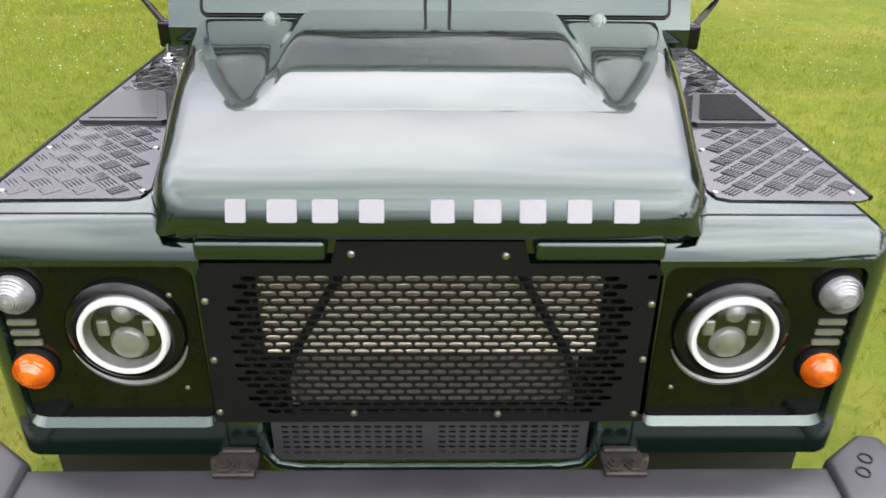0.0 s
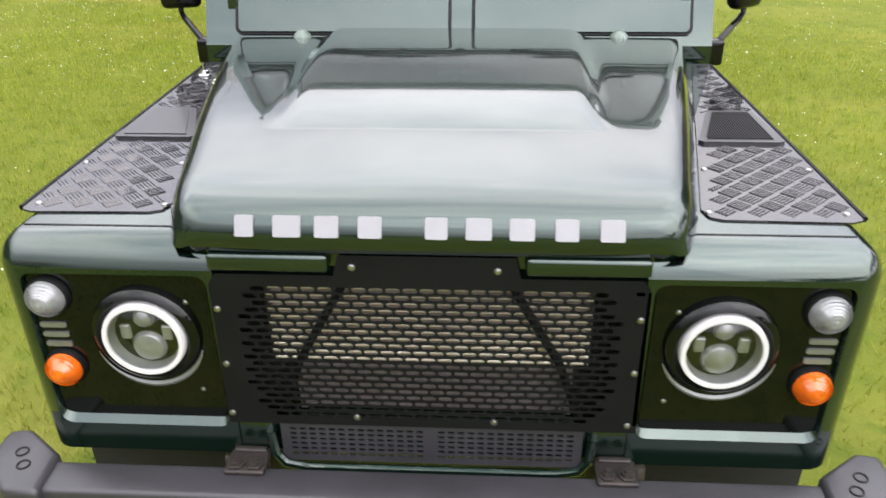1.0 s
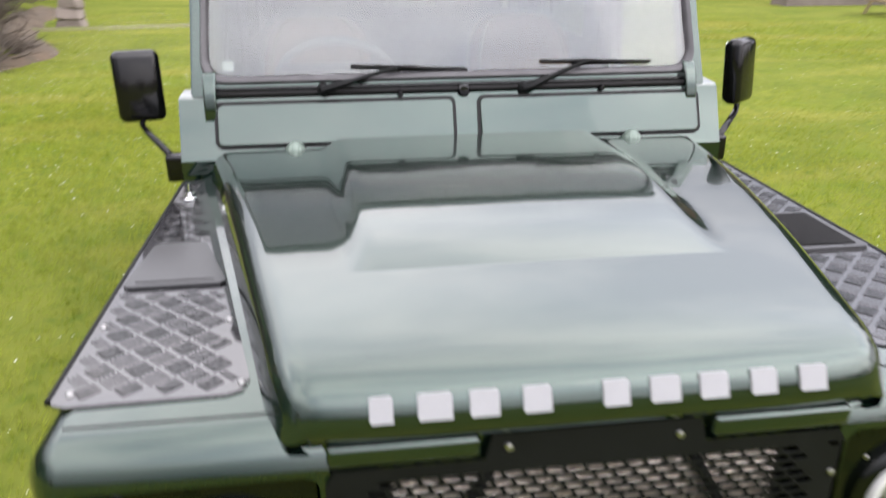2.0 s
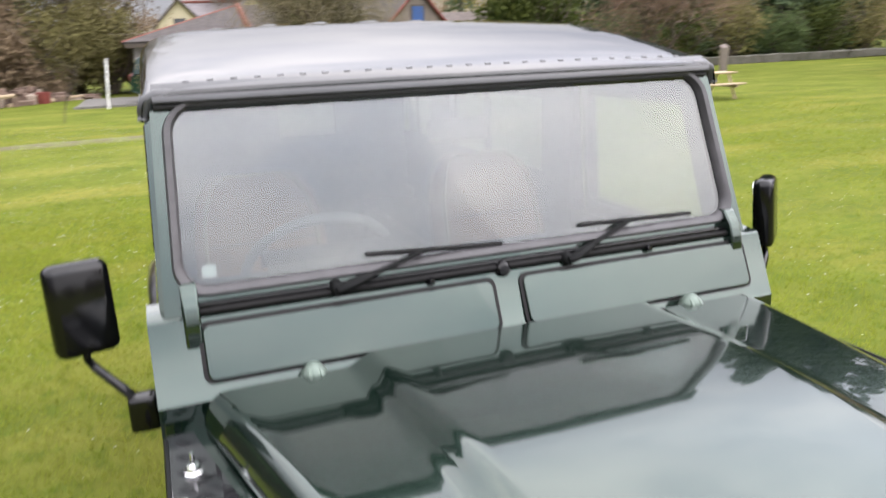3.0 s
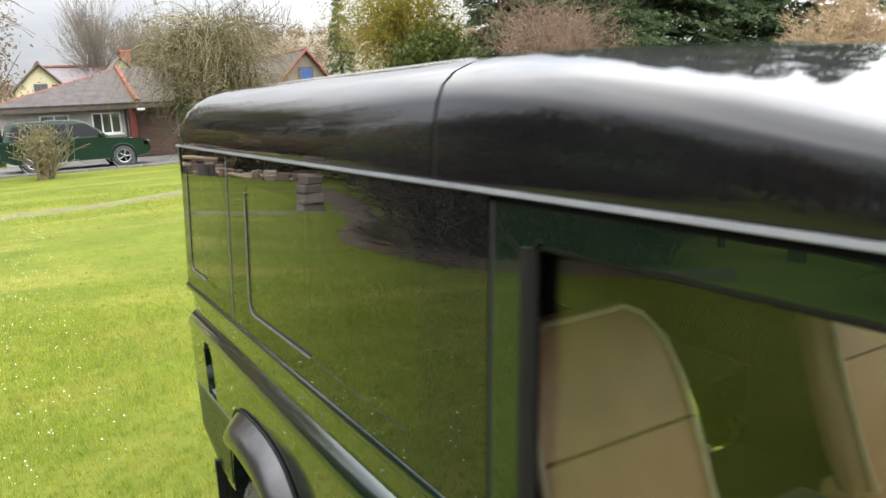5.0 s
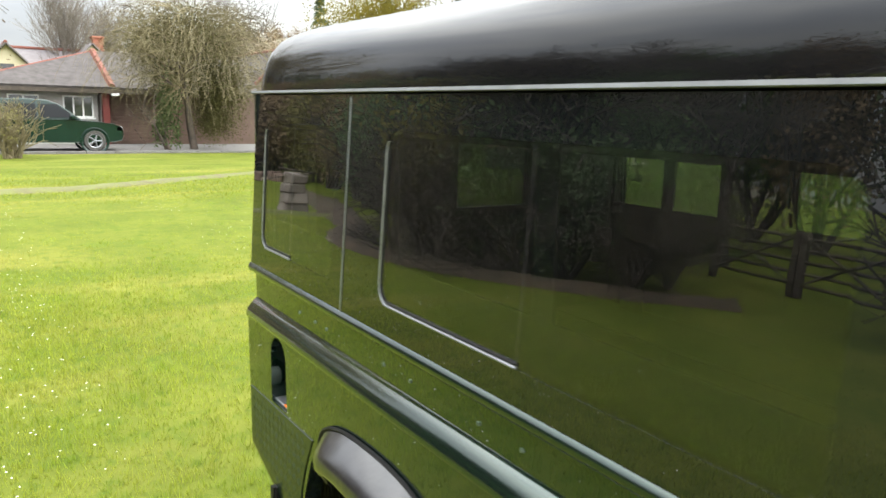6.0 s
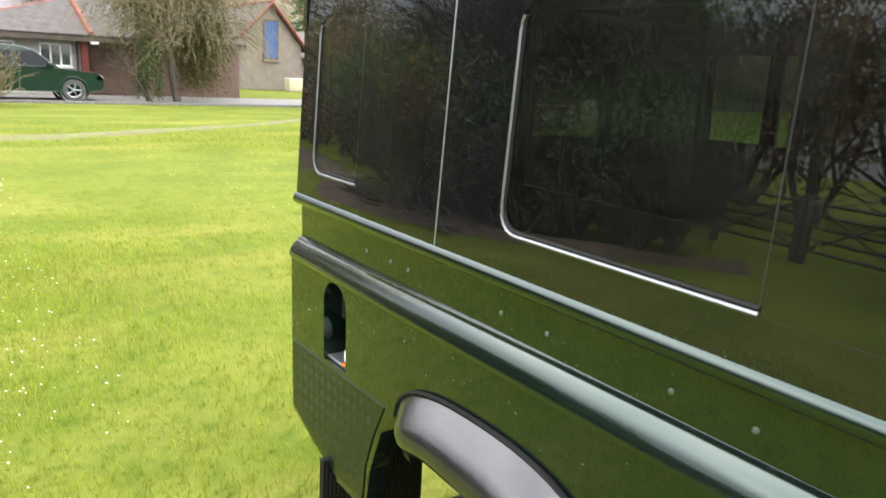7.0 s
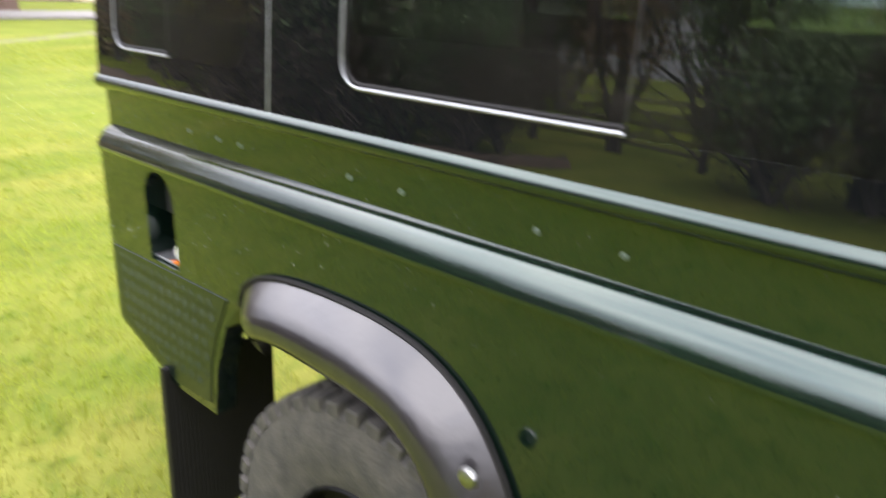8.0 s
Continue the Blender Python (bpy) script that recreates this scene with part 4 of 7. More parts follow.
        part("shoulder_rail", bm, PAINT, car, "rounded dark green shoulder rail", 60)
        bm = BM()
        prof = [(0.768, 1.150), (0.770, 1.236), (0.783, 1.239), (0.793, 1.246), (0.796, 1.255), (0.793, 1.264), (0.787, 1.271)]
        loft(bm, [[(s * x, y, z) for x, z in prof] for y in (y0, y1 + (0.006 if owner == "rear" else 0))])
        bmesh.ops.recalc_face_normals(bm, faces=bm.faces)
        outward(bm, s)
        part("waist_moulding", bm, PAINT, car, smooth=50)
    for y in (3.97, 3.86, 3.785, 3.467, 3.345, 3.09, 2.96, 2.62, 2.48):
        screw((s * 0.769, y, 1.190), 0.0052, low_side, "x", s, "rivet", RIVET)
    # upper skin with two window openings
    W = ((2.43, 3.475), (3.735, 4.245))
    bm = BM()
    cuts = [R, 2.40, 3.50, 3.665, 3.71, 4.27, 4.338]
    for a, b in zip(cuts, cuts[1:]):
        w = [q for q in W if a < q[0] < b]
        if w:
            (p, q), = w
            holed(bm, [(a, 1.268), (b, 1.268), (b, 1.797), (a, 1.797)], arcs((p + q) / 2, 1.527, q - p, 0.385, 0.045, 5), up3, 0.022)
        else:
            bm.faces.new([bm.verts.new(up3(u, v, 0)) for u, v in ((a, 1.268), (b, 1.268), (b, 1.797), (a, 1.797))])
    bmesh.ops.remove_doubles(bm, verts=bm.verts, dist=0.0005)
    bmesh.ops.recalc_face_normals(bm, faces=bm.faces)
    outward(bm, s)
    up = part("upper_side_panel", bm, BLACKPANEL, car, "glossy black upper side panel with two windows", 30)
    bm = BM()
    loft(bm, [[up3(3.662, v, -0.001) for v in (1.272, 1.79)], [up3(3.6645, v, -0.0032) for v in (1.272, 1.79)], [up3(3.667, v, -0.001) for v in (1.272, 1.79)]])
    part("panel_seam_strip", bm, ALLOY, up)
    for (p, q), mid in zip(W, (2.972, 4.012)):
        win = BM()
        slab(win, ring((p + q) / 2, 1.527, q - p + 0.008, 0.389, 0.046, 6), up3, 0.001, 0.005)
        wob = part("side_window", win, PRIVACY, car, "dark tinted sliding side window")
        # bright channel along the rear and lower edge of the outer pane
        bm = BM()
        c = arcs((p + q) / 2, 1.527, q - p - 0.006, 0.379, 0.042, 6)
        path = [(mid, c[1][0][1])] + c[1] + c[2][:3]
        tube(bm, [up3(u, v, 0.000) for u, v in path], 0.0034, 6)
        part("window_channel", bm, ALLOY, wob)
        bm = BM()
        tube(bm, [up3(u, v, 0.002) for u, v in [(mid, c[1][0][1] + 0.007)] + [(u - 0.006 * (u > q - 0.05), v + 0.006 * (v < 1.40)) for u, v in c[1] + c[2][:3]]], 0.0040, 6)
        part("rubber_edge", bm, RUBBER, wob)
        bm = BM()
        loft(bm, [[up3(mid - 0.0006, v, -0.0005) for v in (1.34, 1.715)], [up3(mid + 0.0006, v, -0.0005) for v in (1.34, 1.715)]])
        part("pane_edge", bm, SEAL, wob)
    # front door
    door = BM()
    door.faces.new([door.verts.new(lo3(u, v, 0)) for u, v in ((1.385, 0.62), (2.192, 0.62), (2.192, 1.10), (1.385, 1.10))])
    bmesh.ops.recalc_face_normals(door, faces=door.faces)
    dob = part("front_door", door, PAINT, car, "dark green front door with a clear window", 30)
    door = BM()
    od = [(1.372, 1.268), (2.192, 1.268), (2.192, 1.790), (1.528, 1.790)]
    f0, f1, b0, r = (1.455, 1.350), (1.578, 1.742), 2.118, 0.035
    inner = [[(f0[0] + 0.012, f0[1] + 0.028), (f0[0] + 0.008, f0[1] + 0.008), (f0[0] + 0.03, f0[1])],
             [(b0 - r, 1.350), (b0 - 0.01, 1.36), (b0, 1.350 + r)], [(b0, 1.742 - r), (b0 - 0.010, 1.732), (b0 - r, 1.742)],
             [(f1[0] + 0.035, f1[1]), (f1[0] + 0.006, f1[1] - 0.008), (f1[0] - 0.004, f1[1] - 0.03)]]
    holed(door, od, inner, up3, 0.03)
    bmesh.ops.recalc_face_normals(door, faces=door.faces)
    outward(door, s)
    part("door_top", door, PAINT, dob)
    bm = BM()
    loopd = [p for a in inner for p in a]
    slab(bm, loopd, up3, 0.020, 0.024)
    gl = part("door_pane", bm, DOORGLASS, dob)
    gl.visible_shadow = False
    bm = BM()
    tube(bm, [up3(b0 - 0.008, v, 0.004) for v in (1.355, 1.5, 1.735)], 0.014, 6)
    tube(bm, [up3(b0 - 0.012, 1.738, 0.010), up3(f1[0] + 0.03, 1.738, 0.010)], 0.007, 6)
    tube(bm, [up3(b0 - 0.012, 1.352, 0.006), up3(f0[0] + 0.02, 1.352, 0.006)], 0.010, 6)
    part("window_channel", bm, RUBBER, dob)
    # dark door gap and pillar
    bm = BM()
    loft(bm, [[up3(2.1935, v, 0.002) for v in (1.27, 1.79)], [up3(2.2035, v, 0.002) for v in (1.27, 1.79)]])
    part("door_gap", bm, DARK, car)
    # screen pillar skin between frame and door
    bm = BM()
    pts = [(1.325, 1.268), (1.372, 1.268), (1.528, 1.790), (1.49, 1.80)]
    slab(bm, pts, up3, 0.0, 0.03)
    part("screen_pillar", bm, PAINT, car)
    # wheel arch flares, rear and front
    for axle in (0.0, -2.79):
        bm = BM()
        path = [(3.762, 0.868), (3.748, 0.909), (3.698, 0.946), (3.60, 0.970), (3.46, 0.978), (3.34, 0.973), (3.245, 0.952), (3.168, 0.908), (3.108, 0.840), (3.06, 0.745), (3.04, 0.62)]
        fine = []
        for j in range(len(path) - 1):
            p0, p1, p2, p3 = (Vector(path[min(max(j + i, 0), len(path) - 1)]) for i in (-1, 0, 1, 2))
            for t in (0, 0.34, 0.67):
                fine.append(tuple(0.5 * (2 * p1 + (p2 - p0) * t + (2 * p0 - 5 * p1 + 4 * p2 - p3) * t * t + (3 * p1 - p0 - 3 * p2 + p3) * t ** 3)))
        path = fine + [path[-1]]
        cen = Vector((3.40, 0.60))
        rowsf = []
        for k, (u, v) in enumerate(path):
            n = (Vector((u, v)) - cen).normalized()
            grow = min(1.0, 0.25 + 0.13 * k)
            rowsf.append([(s * x, axle + u + n.x * q, v + n.y * q) for q, x in ((0.0, LOW + 0.001), (0.002, LOW + 0.005 * grow), (-0.008, LOW + 0.016 * grow), (-0.022, LOW + 0.031 * grow), (-0.037, LOW + 0.046 * grow), (-0.052, LOW + 0.059 * grow), (-0.068, LOW + 0.067 * grow), (-0.088, LOW + 0.069 * grow), (-0.104, LOW + 0.063 * grow), (-0.112, LOW + 0.048 * grow), (-0.105, LOW))])
        loft(bm, rowsf)
        bm.faces.new([bm.verts.new(p) for p in rowsf[0]])
        bmesh.ops.recalc_face_normals(bm, faces=bm.faces)
        outward(bm, s)
        fl = part("wheel_arch_flare", bm, FLARE, car, "glossy black plastic wheel-arch flare", 60)
        bm = BM()
        tube(bm, [(s * (LOW + 0.004), axle + u + 0.004 * (u - 3.4), v + 0.006) for u, v in path], 0.0055, 6)
        part("flare_bead", bm, RUBBER, fl)
        screw((s * (LOW + 0.067), axle + 3.105, 0.845), 0.016, fl, "x", s, "flare_bolt")
    # mud flap
    bm = BM()
    wave = [(0.50 + 0.00585 * k, 0.004 * (k % 2)) for k in range(54)]
    edge = [(u - 0.002, 4.105 - d) for u, d in wave] + [(u - 0.002, 4.121 + d) for u, d in reversed(wave)]
    loft(bm, [[(s * u, v, z) for u, v in edge] for z in (0.14, 0.60)], True, True)
    bmesh.ops.recalc_face_normals(bm, faces=bm.faces)
    part("mud_flap", bm, RUBBER, car, "ribbed black rubber mud flap", 0)
    # gutter
    bm = BM()
    loft(bm, [[(s * x, y, z) for x, z in ((0.752, 1.801), (0.769, 1.8015), (0.7705, 1.803), (0.768, 1.8095), (0.764, 1.8095), (0.762, 1.806), (0.757, 1.8055))] for y in (1.475, 1.485, 4.351, 4.355)], True, True)
    bmesh.ops.recalc_face_normals(bm, faces=bm.faces)
    part("roof_gutter", bm, GUTTER, car, "grey-black drip gutter", 30)


GUTTER = mat("grey_gutter_edge", (0.14, 0.145, 0.150), 0.6, 0.0, 0.0, 0.1, 0.3, 10)
mats_gutter = mat("gutter_paint", (0.045, 0.045, 0.048), 0.38, 0.0, 0.3, 0.1, 0.3, 10)
for s in (-1, 1):
    side_panels(s)

# rear wall
bm = BM()
for x0, x1, z0, z1 in ((-0.765, -0.31, 0.60, 1.80), (0.31, 0.765, 0.60, 1.80), (-0.31, 0.31, 0.60, 1.40), (-0.31, 0.31, 1.70, 1.80)):
    box(bm, x0, x1, 4.328, 4.343, z0, z1)
rear_wall = part("rear_wall", bm, PAINT, car)
bm = BM()
slab(bm, ring(0.0, 1.55, 0.62, 0.30, 0.03, 4), lambda u, v, d: (u, 4.338 - d, v), 0.0, 0.004)
part("rear_window", bm, BACKGLASS, rear_wall, "dark tinted rear window")

# roof in two pressings
ROOFP = [(0.760, 0.00), (0.761, 0.09), (0.757, 0.27), (0.750, 0.45), (0.735, 0.61), (0.711, 0.735), (0.677, 0.828), (0.631, 0.893), (0.57, 0.938), (0.42, 0.976), (0.20, 0.995), (0.0, 1.0)]
ROOFP = [(-x, h) for x, h in ROOFP] + [(x, h) for x, h in reversed(ROOFP[:-1])]


def roof_top(y):
    return table(y, [(1.47, 1.862), (1.52, 1.884), (1.60, 1.905), (1.80, 1.950), (2.05, 1.990), (2.25, 2.010), (2.40, 2.016), (4.10, 2.020), (4.25, 2.010), (4.313, 1.985), (4.343, 1.945), (4.355, 1.885)])


def roof_row(y):
    t = roof_top(y)
    k = table(y, [(4.10, 1.0), (4.27, 0.996), (4.333, 0.98), (4.355, 0.95)])
    # the shoulder is tighter over the cab than over the rear
    sq = table(y, [(1.47, 1.0), (2.05, 0.9), (2.36, 0.6), (2.8, 0.2), (3.4, 0.0), (4.36, 0.0)])
    return [(x * k * (1 + sq * table(h, [(0.0, 0.0), (0.27, 0.004), (0.45, 0.011), (0.61, 0.028), (0.735, 0.058), (0.828, 0.090), (0.893, 0.125), (0.938, 0.140), (0.976, 0.10), (1.0, 0.0)])), y, 1.803 + h * (t - 1.803)) for x, h in ROOFP]


bm = BM()
rowsr = [roof_row(y) for y in (1.478, 1.50, 1.53, 1.60, 1.70, 1.80, 1.92, 2.05, 2.15, 2.25, 2.32, 2.352)]
loft(bm, rowsr)
loft(bm, [rowsr[0], [(x, 1.472, z - 0.008) for x, y, z in rowsr[0]], [(x, 1.49, 1.80 + (z - 1.80) * 0.2) for x, y, z in rowsr[0]]])
bmesh.ops.recalc_face_normals(bm, faces=bm.faces)
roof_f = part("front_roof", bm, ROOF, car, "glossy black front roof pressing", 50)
bm = BM()
rowsr = [roof_row(y) for y in (2.362, 2.50, 2.8, 3.2, 3.6, 4.0, 4.10, 4.18, 4.25, 4.28, 4.313, 4.333, 4.345, 4.355)]
loft(bm, rowsr)
loft(bm, [rowsr[-1], [(x, 4.355, 1.80) for x, y, z in rowsr[-1]]])
bmesh.ops.recalc_face_normals(bm, faces=bm.faces)
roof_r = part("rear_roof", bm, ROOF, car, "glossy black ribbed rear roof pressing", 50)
bm = BM()
seam = [(x * 0.997, y, z - 0.004) for x, y, z in roof_row(2.357)]
loft(bm, [[(x, 2.350, z) for x, y, z in seam], [(x, 2.364, z) for x, y, z in seam]])
part("roof_seam", bm, DARK, car)
for x in (-0.48, -0.29, -0.10, 0.10, 0.29, 0.48):
    bm = BM()
    zz = 1.803 + table(abs(x), [(0, 1.0), (0.2, 0.992), (0.4, 0.965), (0.55, 0.915)]) * 0.215
    loft(bm, [[(x + w, y, zz + h * k) for w, h in ((-0.034, -0.004), (-0.022, 0.008), (-0.012, 0.011), (0.012, 0.011), (0.022, 0.008), (0.034, -0.004))] for y, k in ((2.60, 0.0), (2.66, 1.0), (3.98, 1.0), (4.04, 0.0))])
    bmesh.ops.recalc_face_normals(bm, faces=bm.faces)
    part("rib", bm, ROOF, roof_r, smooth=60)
# spot welds of the black roof, pale because their sky glint is painted in
for k in range(26):
    x = -0.66 + 1.32 * k / 25
    bm = BM()
    z = 1.803 + (roof_top(1.522) - 1.803) * table(abs(x), [(0, 1.0), (0.22, 0.995), (0.462, 0.976), (0.55, 0.959), (0.65, 0.938), (0.71, 0.893)])
    rbox(bm, x - 0.008, x + 0.008, 1.519, 1.524, z - 0.002, z + 0.0006, 0.0005, 2)
    part("spot_weld", bm, LETTER, roof_f)
# lip over the windscreen
bm = BM()
loft(bm, [[(x, y, z) for y, z in ((1.500, 1.832), (1.476, 1.833), (1.469, 1.838), (1.470, 1.848), (1.482, 1.862), (1.505, 1.876))] for x in (-0.735, 0.735)], True, True)
bmesh.ops.recalc_face_normals(bm, faces=bm.faces)
part("roof_lip", bm, mats_gutter, car, "grey-black roof lip over the windscreen", 60)
bm = BM()
tube(bm, [(-0.735, 1.482, 1.826), (0.735, 1.482, 1.826)], 0.006, 6)
part("lip_gap", bm, DARK, car)
for s in (-1, 1):
    bm = BM()
    tube(bm, [(s * 0.690, 1.487, 1.855), (s * 0.728, 1.487, 1.852), (s * 0.749, 1.488, 1.841), (s * 0.757, 1.491, 1.818), (s * 0.758, 1.493, 1.798)], [0.010, 0.015, 0.016, 0.013, 0.010], 10)
    part("lip_corner", bm, mats_gutter, car, smooth=60)


# wheels
def tread_mesh(a0, a1):
    """One block of the tread at the wheel's front, round the axle through the origin."""
    bm = BM()
    w = 0.62 * 2 * math.pi / 44
    vs = []
    for rr, inset in ((0.372, 0.0), (0.394, 0.0), (0.3985, 0.003)):
        for a, t in ((a0 + inset, inset * 2), (a1 - inset, 0.02 + inset * 2), (a1 - inset, w + 0.02 - inset * 2), (a0 + inset, w - inset * 2)):
            r2 = rr - (0.006 if abs(a) > 0.1 else 0)
            vs.append(bm.verts.new((a, r2 * math.cos(t), r2 * math.sin(t))))
    for f in ((8, 9, 10, 11), (0, 1, 5, 4), (1, 2, 6, 5), (2, 3, 7, 6), (3, 0, 4, 7), (4, 5, 9, 8), (5, 6, 10, 9), (6, 7, 11, 10), (7, 4, 8, 11)):
        bm.faces.new([vs[i] for i in f])
    bmesh.ops.recalc_face_normals(bm, faces=bm.faces)
    me = bpy.data.meshes.new("tread_block")
    bm.to_mesh(me)
    bm.free()
    me.materials.append(TYRE)
    return me


TREAD = [tread_mesh(a0, a1) for a0, a1 in ((-0.118, -0.070), (-0.062, -0.006), (0.006, 0.062), (0.070, 0.118))]


def wheel(x, y, s):
    bm = BM()
    prof = [(0.21, -0.105), (0.25, -0.118), (0.32, -0.125), (0.365, -0.115), (0.382, -0.098), (0.386, 0.0), (0.382, 0.098), (0.365, 0.115), (0.32, 0.125), (0.25, 0.118), (0.21, 0.105)]
    lathe(bm, prof, (x, y, 0.392), "x", 48)
    tyre = part("wheel", bm, TYRE, car, "wheel with chunky all-terrain tyre", 30)
    n = 44
    for lane, sh in enumerate((0.5, 0.0, 0.45, 0.1)):
        for k in range(n):
            block = new("tread_block", TREAD[lane])
            block.parent = tyre
            block.matrix_local = Matrix.Translation((x, y, 0.392)) @ Matrix.Rotation(2 * math.pi * (k + sh) / n, 4, "X")
    bm = BM()
    lathe(bm, [(0.212, 0.10), (0.205, 0.11), (0.195, 0.06), (0.10, 0.035), (0.085, 0.07), (0.0001, 0.075)], (x, y, 0.392), "x", 28, s)
    part("rim", bm, SATIN, tyre)


for s in (-1, 1):
    wheel(s * 0.685, 3.415, s)
    wheel(s * 0.685, 0.625, s)

# interior
bm = BM()
box(bm, -0.76, 0.76, 1.40, 2.90, 0.70, 0.72)
box(bm, -0.44, 0.44, 2.90, 4.29, 0.70, 0.72)
for s in (-1, 1):
    box(bm, min(s * 0.735, s * 0.745), max(s * 0.735, s * 0.745), 1.40, 2.90, 0.72, 1.30)
    box(bm, min(s * 0.735, s * 0.745), max(s * 0.735, s * 0.745), 2.90, 4.29, 0.99, 1.30)
    box(bm, min(s * 0.44, s * 0.745), max(s * 0.44, s * 0.745), 2.90, 4.29, 0.975, 0.99)
    box(bm, min(s * 0.43, s * 0.44), max(s * 0.43, s * 0.44), 2.90, 4.29, 0.72, 0.98)
    box(bm, min(s * 0.44, s * 0.745), max(s * 0.44, s * 0.745), 4.16, 4.17, 0.62, 0.98)
    for a, b in ((2.20, 2.43), (3.475, 3.735), (4.245, 4.29)):
        box(bm, min(s * 0.722, s * 0.732), max(s * 0.722, s * 0.732), a, b, 1.30, 1.80)
    # trim below and above the panes, a post between the sliding panes
    for a, b, post in ((2.43, 3.475, 2.972), (3.735, 4.245, 3.968)):
        for y0, y1, z0, z1 in ((a, b, 1.30, 1.415), (a, b, 1.705, 1.80), (post - 0.028, post + 0.028, 1.415, 1.705)):
            box(bm, min(s * 0.722, s * 0.732), max(s * 0.722, s * 0.732), y0, y1, z0, z1)
for x0, x1, z0, z1 in ((-0.74, -0.05, 0.72, 1.80), (0.29, 0.74, 0.72, 1.80), (-0.05, 0.29, 0.72, 1.42), (-0.05, 0.29, 1.66, 1.80)):
    box(bm, x0, x1, 4.26, 4.29, z0, z1)
part("interior_shell", bm, LINING, car, "dark interior lining")
bm = BM()
loft(bm, [[(x * 0.97, y, 1.803 + h * (roof_top(y) - 1.803) - 0.02) for x, h in ROOFP] for y in (1.55, 1.8, 2.4, 3.2, 4.2)])
part("headlining", bm, LINING, car, "dark headlining")
bm = BM()
loft(bm, [[(x, 1.40, 1.405), (x, 1.46, 1.415), (x, 1.56, 1.405), (x, 1.60, 1.36), (x, 1.59, 1.10), (x, 1.44, 1.0)] for x in (-0.73, 0.73)], True, True)
bmesh.ops.recalc_face_normals(bm, faces=bm.faces)
part("dashboard", bm, DASH, car, "black dashboard", 30)
bm = BM()
loft(bm, [[(-0.36 + w, y, z) for w in (-0.17, -0.15, 0.15, 0.17)] for y, z in ((1.43, 1.40), (1.46, 1.445), (1.56, 1.455), (1.60, 1.40))])
part("binnacle", bm, DASH, car, smooth=30)


def steering():
    bm = BM()
    c, n = Vector((-0.36, 1.70, 1.36)), 36
    lean = Matrix.Rotation(radians(-52), 3, "X")
    rowsw = []
    for k in range(n):
        a = 2 * math.pi * k / n
        p = c + lean @ Vector((0.20 * math.cos(a), 0.20 * math.sin(a), 0))
        d = lean @ Vector((math.cos(a), math.sin(a), 0))
        up = lean @ Vector((0, 0, 1))
        rowsw.append([p + 0.014 * (math.cos(b) * d + math.sin(b) * up) for b in [2 * math.pi * j / 8 for j in range(8)]])
    loft(bm, rowsw + [rowsw[0]], True)
    for a in (90, 210, 330):
        tube(bm, [c, c + lean @ Vector((0.195 * math.cos(radians(a)), 0.195 * math.sin(radians(a)), 0))], 0.012, 6)
    tube(bm, [c, c + lean @ Vector((0, 0, -0.30))], 0.03, 8)
    part("steering_wheel", bm, WHEELRIM, car, "black steering wheel on the driver's side", 60)


steering()


def seat(x, name_label, w=0.225):
    bm = BM()
    rbox(bm, x - w, x + w, 1.82, 2.30, 0.86, 1.02, 0.045, 3)
    base = part("front_seat", bm, TAN, car, name_label, 60)
    bm = BM()
    rows_b = []
    for k, (v, ww) in enumerate(((0.0, 0.95), (0.12, 1.0), (0.30, 1.0), (0.46, 0.96), (0.56, 0.86), (0.62, 0.72), (0.645, 0.52))):
        y, z = 2.21 + 0.28 * v, 1.00 + 0.80 * v
        th = 0.055 if v < 0.6 else 0.03
        rows_b.append([(x + q * w * ww, y + t * th + 0.012 * (abs(q) > 0.8) * (t < 0), z) for q, t in ((-1, -0.5), (-0.85, -1), (-0.45, -0.85), (0, -0.8), (0.45, -0.85), (0.85, -1), (1, -0.5), (1, 0.6), (0.8, 1), (-0.8, 1), (-1, 0.6))])
    loft(bm, rows_b, True, True)
    bmesh.ops.recalc_face_normals(bm, faces=bm.faces)
    part("seat_back", bm, TAN, base, smooth=70)
    bm = BM()
    for side in (1, 5):
        tube(bm, [Vector(r[side]) + Vector((0, -0.004, 0)) for r in rows_b], 0.006, 6)
    tube(bm, [Vector(p) + Vector((0, -0.003, 0.003)) for p in rows_b[-1][1:6]], 0.006, 6)
    part("piping", bm, PIPING, base)
    bm = BM()
    tube(bm, [Vector((x - w * 0.8, 2.21 + 0.28 * 0.38 - 0.054, 1.00 + 0.80 * 0.38)), Vector((x + w * 0.8, 2.21 + 0.28 * 0.38 - 0.054, 1.00 + 0.80 * 0.38))], 0.003, 6)
    part("stitched_seam", bm, STITCH, base)


seat(-0.44, "tan leather driver's seat with cream piping")
seat(0.42, "tan leather passenger seat with cream piping")
bm = BM()
rbox(bm, -0.15, 0.15, 1.75, 2.3, 0.80, 1.02, 0.03)
part("centre_box", bm, DASH, car, "black centre cubby box")
bm = BM()
rbox(bm, -0.085, 0.085, 1.535, 1.555, 1.690, 1.750, 0.012)
tube(bm, [(0.0, 1.55, 1.74), (0.0, 1.54, 1.83)], 0.007, 6)
part("rear_view_mirror", bm, DASH, car, "black interior rear-view mirror")
for x in (-0.42, 0.42):
    bm = BM()
    tube(bm, [(math.copysign(0.725, x), 2.20, 1.72), (math.copysign(0.715, x), 2.19, 1.38), (math.copysign(0.71, x), 2.18, 1.05)], 0.006, 4)
    part("seat_belt", bm, RUBBER, car)

